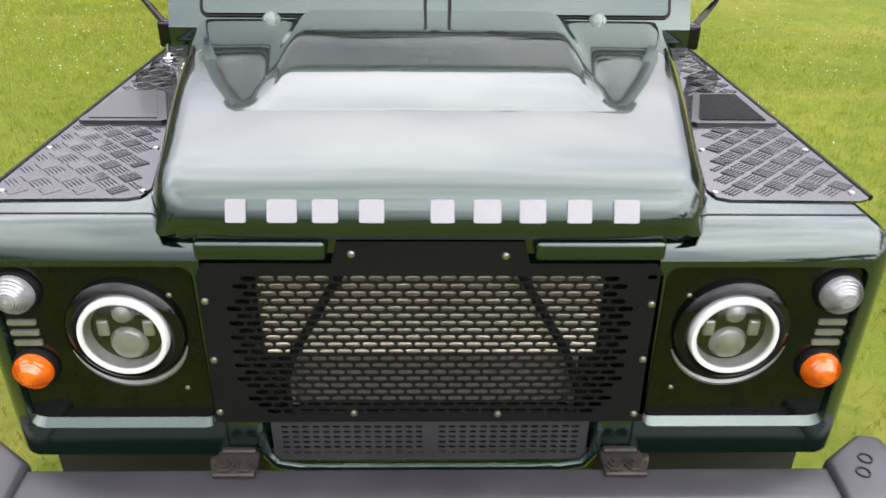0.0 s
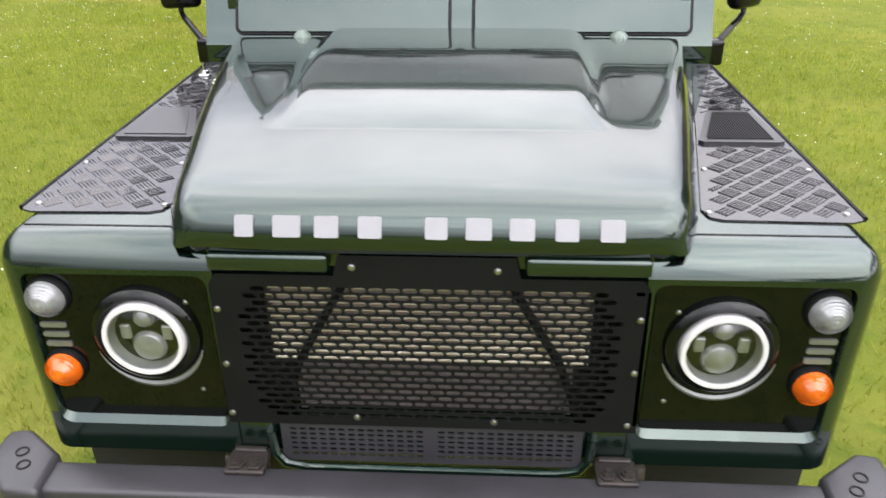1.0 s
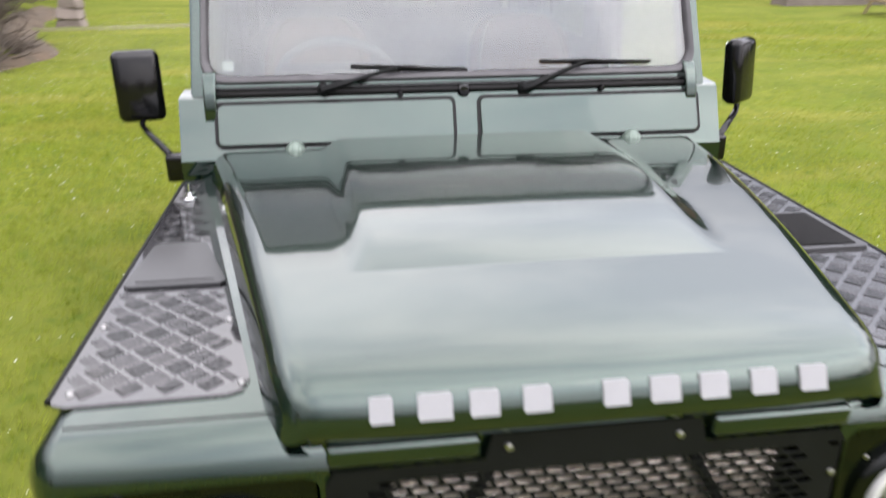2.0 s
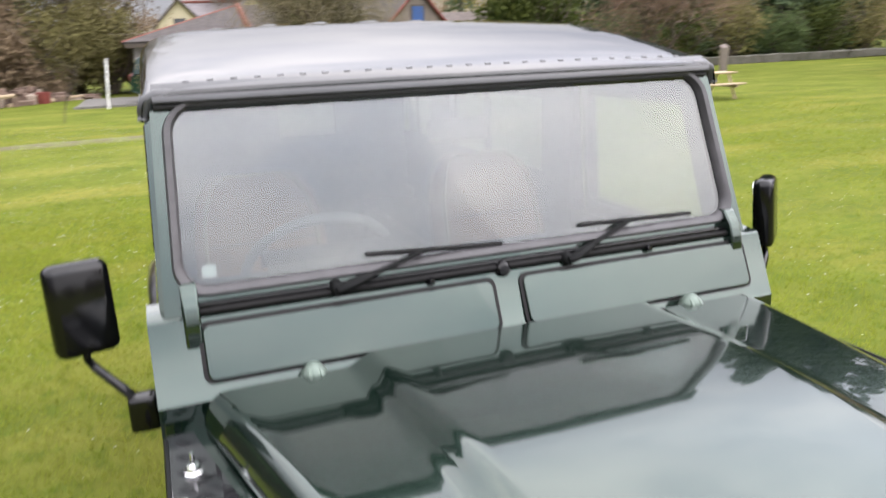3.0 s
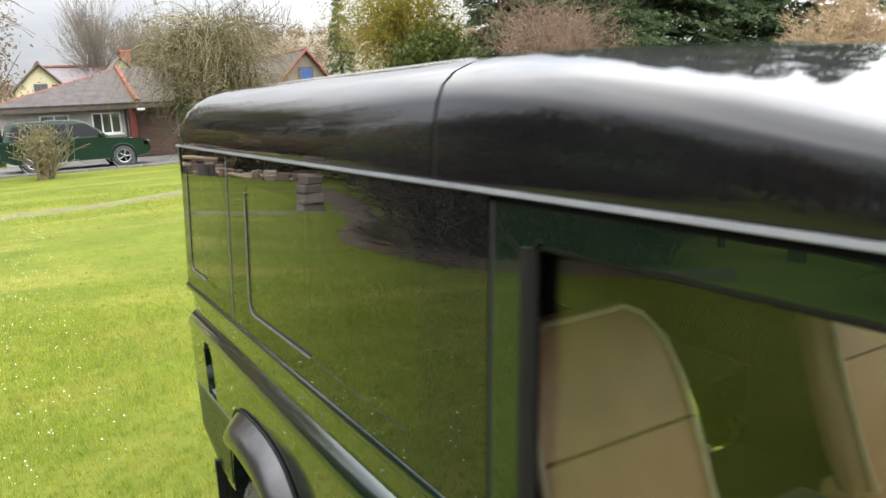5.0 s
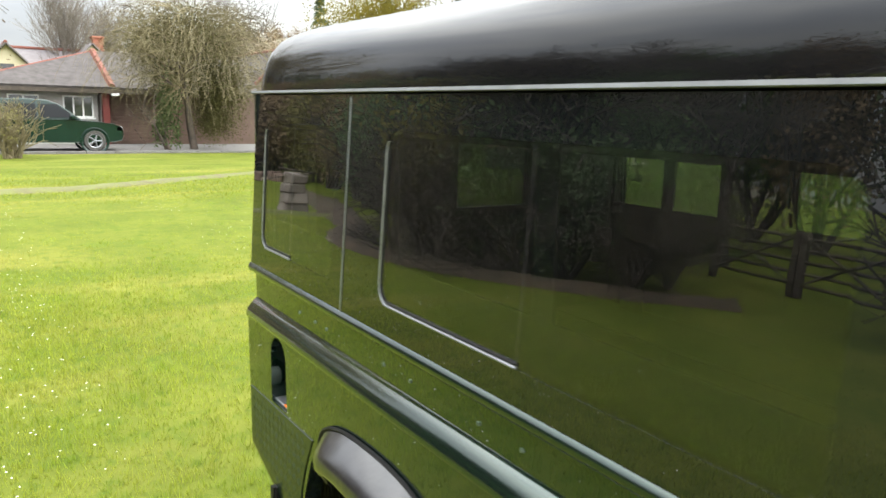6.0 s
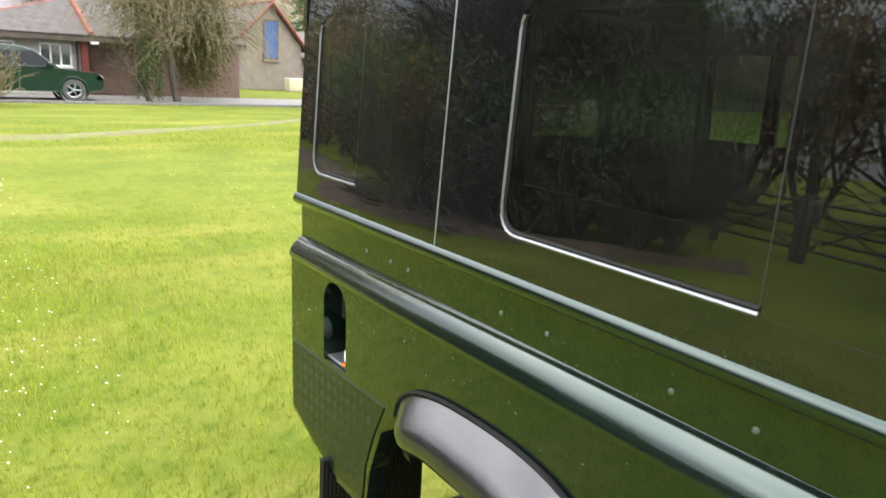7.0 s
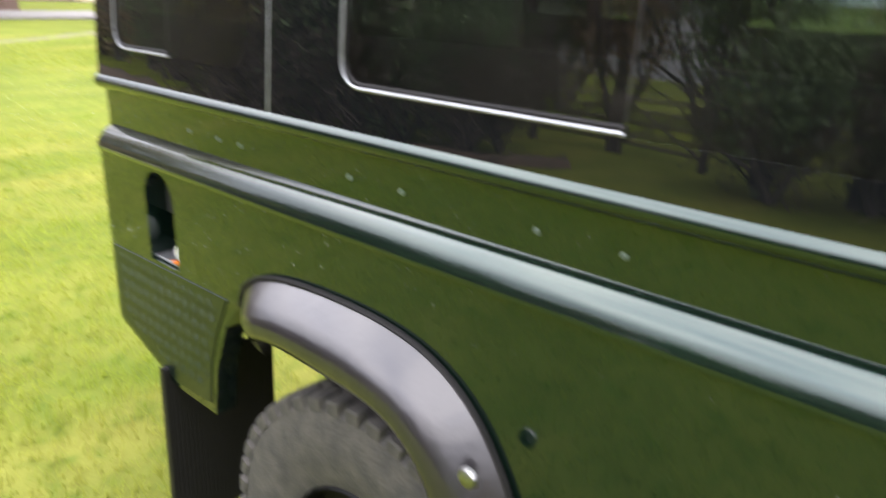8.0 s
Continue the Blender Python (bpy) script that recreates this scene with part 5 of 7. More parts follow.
# ---- outdoor materials ----
GRASS = mat("lawn_grass", (0.122, 0.136, 0.021), 0.9, scale=0.9, color2=(0.070, 0.090, 0.013), bump=0.7, bump_scale=60, detail=9.0, spec=0.05)


def straw_patches(m, straw, scale=0.55):
    """Worn yellowish patches, metres wide, over the lawn's colour."""
    nt = m.node_tree
    b = nt.nodes["Principled BSDF"]
    src = b.inputs["Base Color"].links[0].from_socket
    tc = nt.nodes.new("ShaderNodeTexCoord")
    mp = nt.nodes.new("ShaderNodeMapping")
    mp.inputs["Rotation"].default_value = (0, 0, radians(24))
    mp.inputs["Scale"].default_value = (0.45, 1.5, 1)
    nz = nt.nodes.new("ShaderNodeTexNoise")
    nz.inputs["Scale"].default_value, nz.inputs["Detail"].default_value = scale, 7.0
    rm = nt.nodes.new("ShaderNodeMapRange")
    rm.inputs["From Min"].default_value, rm.inputs["From Max"].default_value = 0.50, 0.72
    rm.inputs["To Max"].default_value = 0.75
    mx = nt.nodes.new("ShaderNodeMix")
    mx.data_type = "RGBA"
    mx.inputs[7].default_value = (*straw, 1)
    nt.links.new(tc.outputs["Object"], mp.inputs["Vector"])
    nt.links.new(mp.outputs[0], nz.inputs["Vector"])
    nt.links.new(nz.outputs["Fac"], rm.inputs["Value"])
    nt.links.new(rm.outputs[0], mx.inputs[0])
    nt.links.new(src, mx.inputs[6])
    nt.links.new(mx.outputs[2], b.inputs["Base Color"])
    for n in [q for q in nt.nodes if q.bl_idname == "ShaderNodeBsdfTranslucent"]:
        nt.links.new(mx.outputs[2], n.inputs[0])


def mottle(m, dark, scale, low, high, amount):
    """Darker and greener tufts, a hand's width to an arm's length across."""
    nt = m.node_tree
    b = nt.nodes["Principled BSDF"]
    src = b.inputs["Base Color"].links[0].from_socket
    tc = nt.nodes.new("ShaderNodeTexCoord")
    nz = nt.nodes.new("ShaderNodeTexNoise")
    nz.inputs["Scale"].default_value, nz.inputs["Detail"].default_value, nz.inputs["Roughness"].default_value = scale, 5.0, 0.62
    rm = nt.nodes.new("ShaderNodeMapRange")
    rm.inputs["From Min"].default_value, rm.inputs["From Max"].default_value, rm.inputs["To Max"].default_value = low, high, amount
    mx = nt.nodes.new("ShaderNodeMix")
    mx.data_type = "RGBA"
    mx.inputs[7].default_value = (*dark, 1)
    nt.links.new(tc.outputs["Object"], nz.inputs["Vector"])
    nt.links.new(nz.outputs["Fac"], rm.inputs["Value"])
    nt.links.new(rm.outputs[0], mx.inputs[0])
    nt.links.new(src, mx.inputs[6])
    nt.links.new(mx.outputs[2], b.inputs["Base Color"])
    for n in [q for q in nt.nodes if q.bl_idname == "ShaderNodeBsdfTranslucent"]:
        nt.links.new(mx.outputs[2], n.inputs[0])


straw_patches(GRASS, (0.175, 0.165, 0.036))
mottle(GRASS, (0.055, 0.085, 0.010), 7.0, 0.50, 0.70, 0.85)
mottle(GRASS, (0.075, 0.110, 0.012), 1.3, 0.52, 0.75, 0.6)
BLADE = leafy("grass_blades", (0.300, 0.335, 0.044), (0.150, 0.184, 0.023), through=0.5)
straw_patches(BLADE, (0.33, 0.29, 0.075))
mottle(BLADE, (0.130, 0.190, 0.018), 7.0, 0.50, 0.68, 0.85)
mottle(BLADE, (0.190, 0.260, 0.022), 1.3, 0.52, 0.75, 0.6)
DAISY = mat("daisy_petals", (0.80, 0.80, 0.74), 0.7)
SOIL = mat("bare_soil", (0.085, 0.072, 0.032), 0.95, scale=3.0, color2=(0.10, 0.115, 0.020), bump=0.8, bump_scale=30)
LITTER = mat("leaf_litter", (0.092, 0.062, 0.038), 0.95, scale=4.0, color2=(0.040, 0.032, 0.020), bump=0.8, bump_scale=25)
EDGESTONE = mat("mossy_edge_stone", (0.10, 0.092, 0.075), 0.95, scale=2.5, color2=(0.05, 0.05, 0.035), bump=0.8, bump_scale=12)
GRAVEL = mat("pale_gravel", (0.15, 0.142, 0.13), 0.9, scale=6.0, color2=(0.10, 0.095, 0.085), bump=0.6, bump_scale=40)
STONE = mat("rubble_stone", (0.24, 0.20, 0.17), 0.9, scale=2.5, color2=(0.12, 0.10, 0.085), bump=0.8, bump_scale=8, island=0.5)
RUBBLE = mat("brown_rubble", (0.17, 0.115, 0.085), 0.9, scale=2.5, color2=(0.09, 0.062, 0.048), bump=0.8, bump_scale=8)
RENDERED = mat("grey_pebbledash", (0.42, 0.40, 0.37), 0.95, scale=5.0, color2=(0.30, 0.28, 0.26), bump=0.8, bump_scale=40)
CREAM = mat("cream_render", (0.50, 0.44, 0.31), 0.9, scale=1.5, color2=(0.42, 0.37, 0.26), bump=0.3, bump_scale=20)
SLATE = mat("grey_slate", (0.105, 0.094, 0.090), 0.9, scale=3.5, color2=(0.062, 0.055, 0.052), bump=0.5, bump_scale=9, spec=0.1)
# paler copy of the slate, with the cottage roofs' sheen put into its colour
PALE_SLATE = mat("pale_sheen_slate", (0.20, 0.18, 0.185), 0.7, scale=2.0, color2=(0.14, 0.125, 0.125), bump=0.4, bump_scale=5, spec=0.3)
RIDGE = mat("red_ridge_tile", (0.20, 0.065, 0.042), 0.8, scale=6.0, color2=(0.14, 0.045, 0.03), island=0.4)
BRICK = mat("red_brick", (0.30, 0.10, 0.06), 0.9, scale=10, color2=(0.19, 0.07, 0.05), bump=0.5, bump_scale=40)
GARAGE = mat("brown_garage_door", (0.14, 0.085, 0.064), 0.6, var=0.25, scale=2)
DARKRED = mat("dark_red_timber", (0.17, 0.033, 0.025), 0.6, var=0.3, scale=4)
BLUE = mat("blue_painted_wood", (0.022, 0.085, 0.27), 0.55, var=0.25, scale=3)
WOOD = mat("weathered_wood", (0.40, 0.31, 0.20), 0.85, scale=6, color2=(0.26, 0.20, 0.13), bump=0.4, bump_scale=30, obj=0.4)
OLDWOOD = mat("dark_old_wood", (0.10, 0.08, 0.06), 0.9, scale=6, color2=(0.05, 0.04, 0.03), bump=0.5, bump_scale=30)
BARK = mat("grey_brown_bark", (0.11, 0.085, 0.065), 0.95, scale=4, color2=(0.055, 0.045, 0.035), bump=0.8, bump_scale=20)
DARKBARK = mat("dark_bark", (0.050, 0.044, 0.039), 0.95, scale=4, color2=(0.080, 0.066, 0.054), bump=0.8, bump_scale=20)
ASHTWIG = mat("grey_ash_twigs", (0.23, 0.20, 0.17), 0.9, scale=2, color2=(0.15, 0.13, 0.11))
TWIG_RED = mat("red_brown_twigs", (0.21, 0.135, 0.092), 0.9, scale=2, color2=(0.135, 0.092, 0.064))
TWIG_TAN = mat("tan_twigs", (0.40, 0.29, 0.17), 0.9, scale=2, color2=(0.22, 0.15, 0.095))
TWIG_OLIVE = mat("olive_twigs", (0.155, 0.125, 0.062), 0.9, scale=2, color2=(0.10, 0.085, 0.045))
LEAF_OLIVE = leafy("olive_leaves", (0.23, 0.205, 0.085), (0.13, 0.12, 0.05), through=0.35)
LEAF_DARK = leafy("dark_evergreen_leaves", (0.125, 0.165, 0.065), (0.06, 0.085, 0.036), through=0.42)
LEAF_HEDGE = leafy("hedge_leaves", (0.185, 0.245, 0.125), (0.075, 0.110, 0.058), through=0.4)
GREYTWIG = mat("grey_bramble_twigs", (0.27, 0.26, 0.23), 0.9, scale=2, color2=(0.16, 0.145, 0.125))
LEAF_LAUREL = leafy("laurel_leaves", (0.085, 0.100, 0.026), (0.022, 0.034, 0.009), through=0.25, tint=0.9)
LEAF_CONIFER = leafy("conifer_needles", (0.115, 0.150, 0.075), (0.045, 0.068, 0.036), through=0.3)
LEAF_WILLOW = leafy("yellow_willow_catkins", (0.27, 0.225, 0.035), (0.16, 0.14, 0.03), through=0.35)
LEAF_BROWN = leafy("brown_scrub", (0.25, 0.185, 0.115), (0.14, 0.105, 0.068), through=0.25)
HILL = mat("far_woodland", (0.155, 0.125, 0.085), 0.95, scale=0.08, color2=(0.075, 0.075, 0.045), bump=0.8, bump_scale=0.6, detail=10.0)
SUVPAINT = mat("dark_green_car_paint", (0.004, 0.020, 0.013), 0.3, 0.0, 0.6, 0.03, 0.2, 3.0, spec=0.1)
SUVGLASS = mat("dark_car_glass", (0.012, 0.013, 0.014), 0.05, 0.0, 0.0, 0.02, spec=0.12)
WINGLASS = mat("dark_window_glass", (0.03, 0.035, 0.04), 0.05, 0.0, 1.0, 0.02)


def raw(name, verts, faces, material, parent=None, label="", smooth=False):
    me = bpy.data.meshes.new(name)
    me.from_pydata(verts, [], faces)
    me.materials.append(material)
    if smooth:
        me.shade_smooth()
    ob = new(name, me)
    if parent:
        ob.parent = parent
    if label:
        tagged(ob, label)
    return ob


# ---- ground ----
bm = BM()
cuts = [-700, -300, -120, -60, -30] + list(range(-20, 41, 2)) + [60, 100, 160, 300, 700]
gv = {}
for x in cuts:
    for y in cuts:
        z = 0.05 * noise.noise((x * 0.11, y * 0.11, 0)) * (1 - sstep(25, 60, abs(x))) if math.hypot(x, y - 2) > 6 else 0.0
        gv[x, y] = bm.verts.new((x, y, z))
for x0, x1 in zip(cuts, cuts[1:]):
    for y0, y1 in zip(cuts, cuts[1:]):
        bm.faces.new((gv[x0, y0], gv[x1, y0], gv[x1, y1], gv[x0, y1]))
tagged(part("ground", bm, GRASS, None, "bright yellow-green mown lawn dotted with daisies", 60), category="lawn", kind="structure")


def blades(n, area, seed):
    """Short grass blades over rectangles of the lawn, thicker close to the car."""
    g = np.random.default_rng(seed)
    tot = sum((b - a) * (d - c) * w for a, b, c, d, w, fade in area)
    vs, fs = [], []
    for a, b, c, d, w, fade in area:
        k = int(n * (b - a) * (d - c) * w / tot)
        x, y = g.uniform(a, b, k), g.uniform(c, d, k)
        m = np.minimum(np.minimum(x - a, b - x) / fade, np.minimum(y - c, d - y) / fade) > g.random(k)
        x, y = x[m], y[m]
        k = len(x)
        clump = np.array([0.5 * noise.noise((px * 1.7, py * 1.7, 3.1)) + 0.7 * noise.noise((px * 9, py * 9, 1.7)) for px, py in zip(x, y)])
        h = (0.030 + 0.022 * g.random(k)) * (1 + 0.8 * clump)
        az = g.uniform(0, 2 * np.pi, k)
        lean = g.uniform(0.1, 0.9, k) * h
        wd = g.uniform(0.0022, 0.0042, k) * (1.0 if w > 1 else 1.7)
        base = np.stack([x, y, np.full(k, -0.002)], 1)
        side = np.stack([np.cos(az), np.sin(az), 0 * az], 1) * wd[:, None]
        tip = base + np.stack([np.cos(az + 1.3) * lean, np.sin(az + 1.3) * lean, h], 1)
        v = np.stack([base - side, base + side, tip], 1).reshape(-1, 3)
        fs.append(np.arange(len(v)).reshape(-1, 3) + sum(len(q) for q in vs))
        vs.append(v)
    v, f = np.concatenate(vs), np.concatenate(fs)
    me = bpy.data.meshes.new("grass_tufts")
    me.vertices.add(len(v))
    me.vertices.foreach_set("co", v.ravel())
    me.loops.add(f.size)
    me.loops.foreach_set("vertex_index", f.ravel())
    me.polygons.add(len(f))
    me.polygons.foreach_set("loop_start", np.arange(0, f.size, 3))
    me.update()
    me.materials.append(BLADE)
    tagged(new("grass_tufts", me), "short bright green grass blades", "grass", kind="stuff")


blades(520000, [(-6.0, 0.4, -3.0, 10.0, 3.0, 1.5), (-6.0, 4.0, 2.5, 13.0, 2.4, 2.5), (0.0, 6.5, -2.0, 9.0, 2.2, 2.0), (-9.0, 12.0, 5.0, 24.0, 0.7, 5.0), (0.0, 20.0, -2.0, 20.0, 0.6, 6.0)], 3)


def daisies(n):
    vs, fs = [], []
    g = random.Random(4)
    for _ in range(n):
        if g.random() < 0.55:
            x, y = g.uniform(-6, -0.9), g.uniform(0, 22) ** 1.0
        else:
            x, y = g.uniform(1.0, 14), g.uniform(1, 16)
        if x < 0 and y < 5 and g.random() < 0.75:
            continue
        if noise.noise((x * 0.6, y * 0.6, 9)) < -0.35:
            continue
        r, z = g.uniform(0.0030, 0.0062), g.uniform(0.042, 0.062)
        k = len(vs)
        vs += [(x + r * math.cos(a), y + r * math.sin(a), z + 0.002 * math.sin(3 * a)) for a in [2 * math.pi * i / 6 for i in range(6)]] + [(x, y, z + 0.004)]
        fs += [(k + i, k + (i + 1) % 6, k + 6) for i in range(6)]
    tagged(raw("daisies", vs, fs, DAISY, None), "small white daisies in the grass", "flowers", kind="stuff")


daisies(6000)


def ribbon(name, pts, widths, z, material, label, category, rough=0.03, seed=1):
    """A strip of uneven ground along a line."""
    g = random.Random(seed)
    bm = BM()
    rows = []
    P = [Vector((x, y, 0)) for x, y in pts]
    fine = []
    for a, b, w0, w1 in zip(P, P[1:], widths, widths[1:]):
        n = max(2, int((b - a).length / 0.4))
        fine += [(a.lerp(b, k / n), lerp(w0, w1, k / n), (b - a).normalized()) for k in range(n)]
    for p, w, d in fine:
        side = Vector((-d.y, d.x, 0))
        w *= 0.75 + 0.5 * g.random()
        rows.append([p + side * (w * (q + 0.15 * (g.random() - 0.5))) + Vector((0, 0, z * (1 - abs(q) ** 2) + rough * g.random() * (1 - abs(q)))) for q in (-1, -0.6, -0.2, 0.2, 0.6, 1)])
    rows = [[Vector((v.x, v.y, v.z if 0 < i < 5 else -0.02)) for i, v in enumerate(r)] for r in rows]
    loft(bm, rows)
    bmesh.ops.recalc_face_normals(bm, faces=bm.faces)
    return tagged(part(name, bm, material, None, label, 60), category=category, kind="structure")


ribbon("track", [(-14, 17.0), (-6, 18.0), (-3, 18.4), (0.2, 18.7), (5.3, 21.7), (10, 25.5)], [0.5, 0.45, 0.5, 0.35, 0.25, 0.2], 0.05, SOIL, "worn soil track across the lawn", "track")
ribbon("brush_edge", [(-9.4, 8.5), (-8.2, 9.1), (-7.1, 9.9), (-6.3, 10.7), (-5.75, 11.7), (-5.5, 12.9), (-5.9, 14.2), (-7.0, 16), (-8.3, 20), (-9.0, 24), (-9.7, 28)], [0.18, 0.18, 0.2, 0.22, 0.24, 0.28, 0.36, 0.42, 0.6, 0.8], 0.10, LITTER, "brown leaf litter along the wood edge", "leaf litter", 0.10, 5)
bm = BM()
rbox(bm, -3.4, 13, 30.4, 36.2, -0.10, 0.035, 0.02)
tagged(part("driveway", bm, GRAVEL, None, "pale gravel driveway before the bungalow"), category="driveway", kind="structure")
for k in range(17):
    bm = BM()
    rbox(bm, -3.4 + 0.92 * k, -2.5 + 0.92 * k, 30.22, 30.38, -0.05, 0.09, 0.015)
    tagged(part("kerb", bm, GRAVEL, None, "pale stone kerb by the driveway"), category="kerb", group="kerbs", kind="structure")


# ---- trees and shrubs ----
def branches(segs, thick_sides=6):
    vs, fs = [], []
    for p, q, r0, r1 in segs:
        d = (q - p).normalized()
        a = d.orthogonal().normalized()
        b = d.cross(a)
        n = thick_sides if r0 > 0.05 else 4 if r0 > 0.015 else 3
        k = len(vs)
        for c, r in ((p, r0), (q, r1)):
            vs += [c + r * (math.cos(2 * math.pi * i / n) * a + math.sin(2 * math.pi * i / n) * b) for i in range(n)]
        fs += [(k + i, k + (i + 1) % n, k + n + (i + 1) % n, k + n + i) for i in range(n)]
    return vs, fs


def grow(g, segs, p, d, length, r, level, kids, spread, droop, thin):
    n = 3 if level > 1 else 2
    for k in range(n):
        d2 = (d + Vector((g.uniform(-1, 1), g.uniform(-1, 1), g.uniform(-0.6, 0.8))) * 0.16 * spread + Vector((0, 0, -droop * (1.0 if level < 3 else 0.3)))).normalized()
        q = p + d2 * (length / n)
        r2 = r * (0.86 if k < n - 1 else 0.72)
        segs.append((p, q, r, max(r2, thin)))
        if level > 0 and (k > 0 or level < 4):
            for _ in range(kids if k == n - 1 else max(1, kids - 1)):
                a = g.uniform(0, 2 * math.pi)
                o = d2.orthogonal().normalized()
                o.rotate(Matrix.Rotation(a, 3, d2))
                d3 = (d2 * g.uniform(0.5, 1.0) + o * g.uniform(0.45, 0.95) * spread + Vector((0, 0, 0.12))).normalized()
                grow(g, segs, q, d3, length * g.uniform(0.55, 0.80), max(r2 * g.uniform(0.5, 0.7), thin), level - 1, kids, spread, droop, thin)
        p, d, r = q, d2, r2


def bare_tree(name, at, height, label, bark, twig, seed, levels=4, kids=3, spread=1.0, droop=0.0, trunk=0.2, thin=0.008, stems=1, category="tree", group="", wide=1.0):
    g = random.Random(seed)
    segs = []
    for _ in range(stems):
        lean = 0.05 if stems == 1 else 0.5
        d = Vector((g.uniform(-lean, lean), g.uniform(-lean, lean), 1)).normalized()
        grow(g, segs, Vector((0, 0, -0.05)), d, height * 0.42, trunk, levels, kids, spread, droop, thin)
    top = max(q.z for _, q, _, _ in segs)
    k = height / top
    segs = [(Vector((p.x * k * wide, p.y * k * wide, p.z * k)), Vector((q.x * k * wide, q.y * k * wide, q.z * k)), r0, r1) for p, q, r0, r1 in segs]
    ob = thing(name, label, category, at, group)
    lim = trunk * 0.16
    raw("trunk", *branches([s for s in segs if s[2] > lim]), bark, ob, smooth=True)
    raw("twig_mass", *branches([s for s in segs if s[2] <= lim]), twig, ob)
    return ob


def leaf_cloud(g, n, centre, radii, size, shell=0.55, clumps=14, flat=0.0, floor=0.05):
    """Many small leaves gathered in clumps inside an ellipsoid."""
    cs = []
    for _ in range(clumps):
        while True:
            v = g.normal(size=3)
            v /= np.linalg.norm(v)
            v *= g.uniform(shell, 1.0)
            if v[2] > -0.75:
                break
        cs.append(v * 0.8)
    cs = np.array(cs)
    pick = g.integers(0, clumps, n)
    p = cs[pick] + g.normal(size=(n, 3)) * 0.20
    p = p * np.array(radii) + np.array(centre)
    p[:, 2] = np.maximum(p[:, 2], floor + 0.2 * g.random(n))
    a = g.normal(size=(n, 3))
    a[:, 2] *= 1 - flat
    a /= np.linalg.norm(a, axis=1)[:, None]
    b = np.cross(a, g.normal(size=(n, 3)))
    b /= np.linalg.norm(b, axis=1)[:, None]
    s = size * g.uniform(0.6, 1.3, n)[:, None]
    v = np.stack([p - a * s, p - b * s * 0.45, p + a * s, p + b * s * 0.45], 1).reshape(-1, 3)
    f = np.arange(4 * n).reshape(-1, 4)
    return v, f


def mesh_np(name, v, f, material, parent):
    me = bpy.data.meshes.new(name)
    me.vertices.add(len(v))
    me.vertices.foreach_set("co", np.asarray(v, dtype=float).ravel())
    me.loops.add(f.size)
    me.loops.foreach_set("vertex_index", f.ravel())
    me.polygons.add(len(f))
    me.polygons.foreach_set("loop_start", np.arange(0, f.size, f.shape[1]))
    me.update()
    me.materials.append(material)
    ob = new(name, me)
    ob.parent = parent
    return ob


def shrub(name, at, radii, label, leaf, seed, n=3500, size=0.07, category="shrub", group="", bark=None, clumps=16, shell=0.45, stems=5, lift=0.55):
    g = np.random.default_rng(seed)
    ob = thing(name, label, category, at, group)
    v, f = leaf_cloud(g, n, (0, 0, radii[2] * lift), (radii[0], radii[1], radii[2] * (1 - lift) * 1.15 + 0.001), size, shell, clumps)
    mesh_np("crown", v, f, leaf, ob)
    r = random.Random(seed)
    segs = []
    for _ in range(stems):
        d = Vector((r.uniform(-0.6, 0.6), r.uniform(-0.6, 0.6), 1)).normalized()
        grow(r, segs, Vector((r.uniform(-0.2, 0.2), r.uniform(-0.2, 0.2), -0.05)), d, radii[2] * 0.5, 0.03 + 0.012 * radii[2], 2, 2, 1.0, 0.0, 0.01)
    raw("stem", *branches(segs), bark or BARK, ob)
    return ob


def add_crown(ob, centre, radii, leaf, seed, n, size, clumps):
    g = np.random.default_rng(seed)
    v, f = leaf_cloud(g, n, centre, radii, size, 0.45, clumps)
    mesh_np("crown", v, f, leaf, ob)


def conifer(name, at, height, radius, label, seed, leaf=None, n=7000, group=""):
    g = np.random.default_rng(seed)
    ob = thing(name, label, "tree", at, group)
    raw("trunk", *branches([(Vector((0, 0, -0.1)), Vector((0, 0, height * 0.95)), 0.02 * height, 0.03)]), DARKBARK, ob, smooth=True)
    tiers = 44
    t = np.sort(g.uniform(0.04, 1.0, tiers * 5))
    pts, ax = [], []
    per = n // len(t)
    for q in t:
        a = g.uniform(0, 2 * np.pi)
        reach = radius * (1 - q) ** 0.6 * g.uniform(0.75, 1.1) + 0.15
        s = g.random(per) ** 0.6
        wid = 0.30 * reach * (0.3 + s)
        o = g.normal(size=per) * wid * 0.5
        x, y = s * reach * np.cos(a) - o * np.sin(a), s * reach * np.sin(a) + o * np.cos(a)
        z = q * height - 0.22 * s * s * reach + g.normal(size=per) * 0.10
        pts.append(np.stack([x, y, z], 1))
        ax.append(np.stack([np.cos(a) + 0.5 * g.normal(size=per), np.sin(a) + 0.5 * g.normal(size=per), -0.35 + 0.3 * g.normal(size=per)], 1))
    p, a = np.concatenate(pts), np.concatenate(ax)
    p[:, 2] = np.maximum(p[:, 2], 0.1)
    a /= np.linalg.norm(a, axis=1)[:, None]
    b = np.cross(a, g.normal(size=a.shape))
    b /= np.linalg.norm(b, axis=1)[:, None]
    s = (0.11 + 0.0045 * height) * g.uniform(0.6, 1.4, len(p))[:, None]
    v = np.stack([p - a * s, p - b * s * 0.30, p + a * s, p + b * s * 0.30], 1).reshape(-1, 3)
    mesh_np("crown", v, np.arange(len(v)).reshape(-1, 4), leaf or LEAF_CONIFER, ob)
    return ob


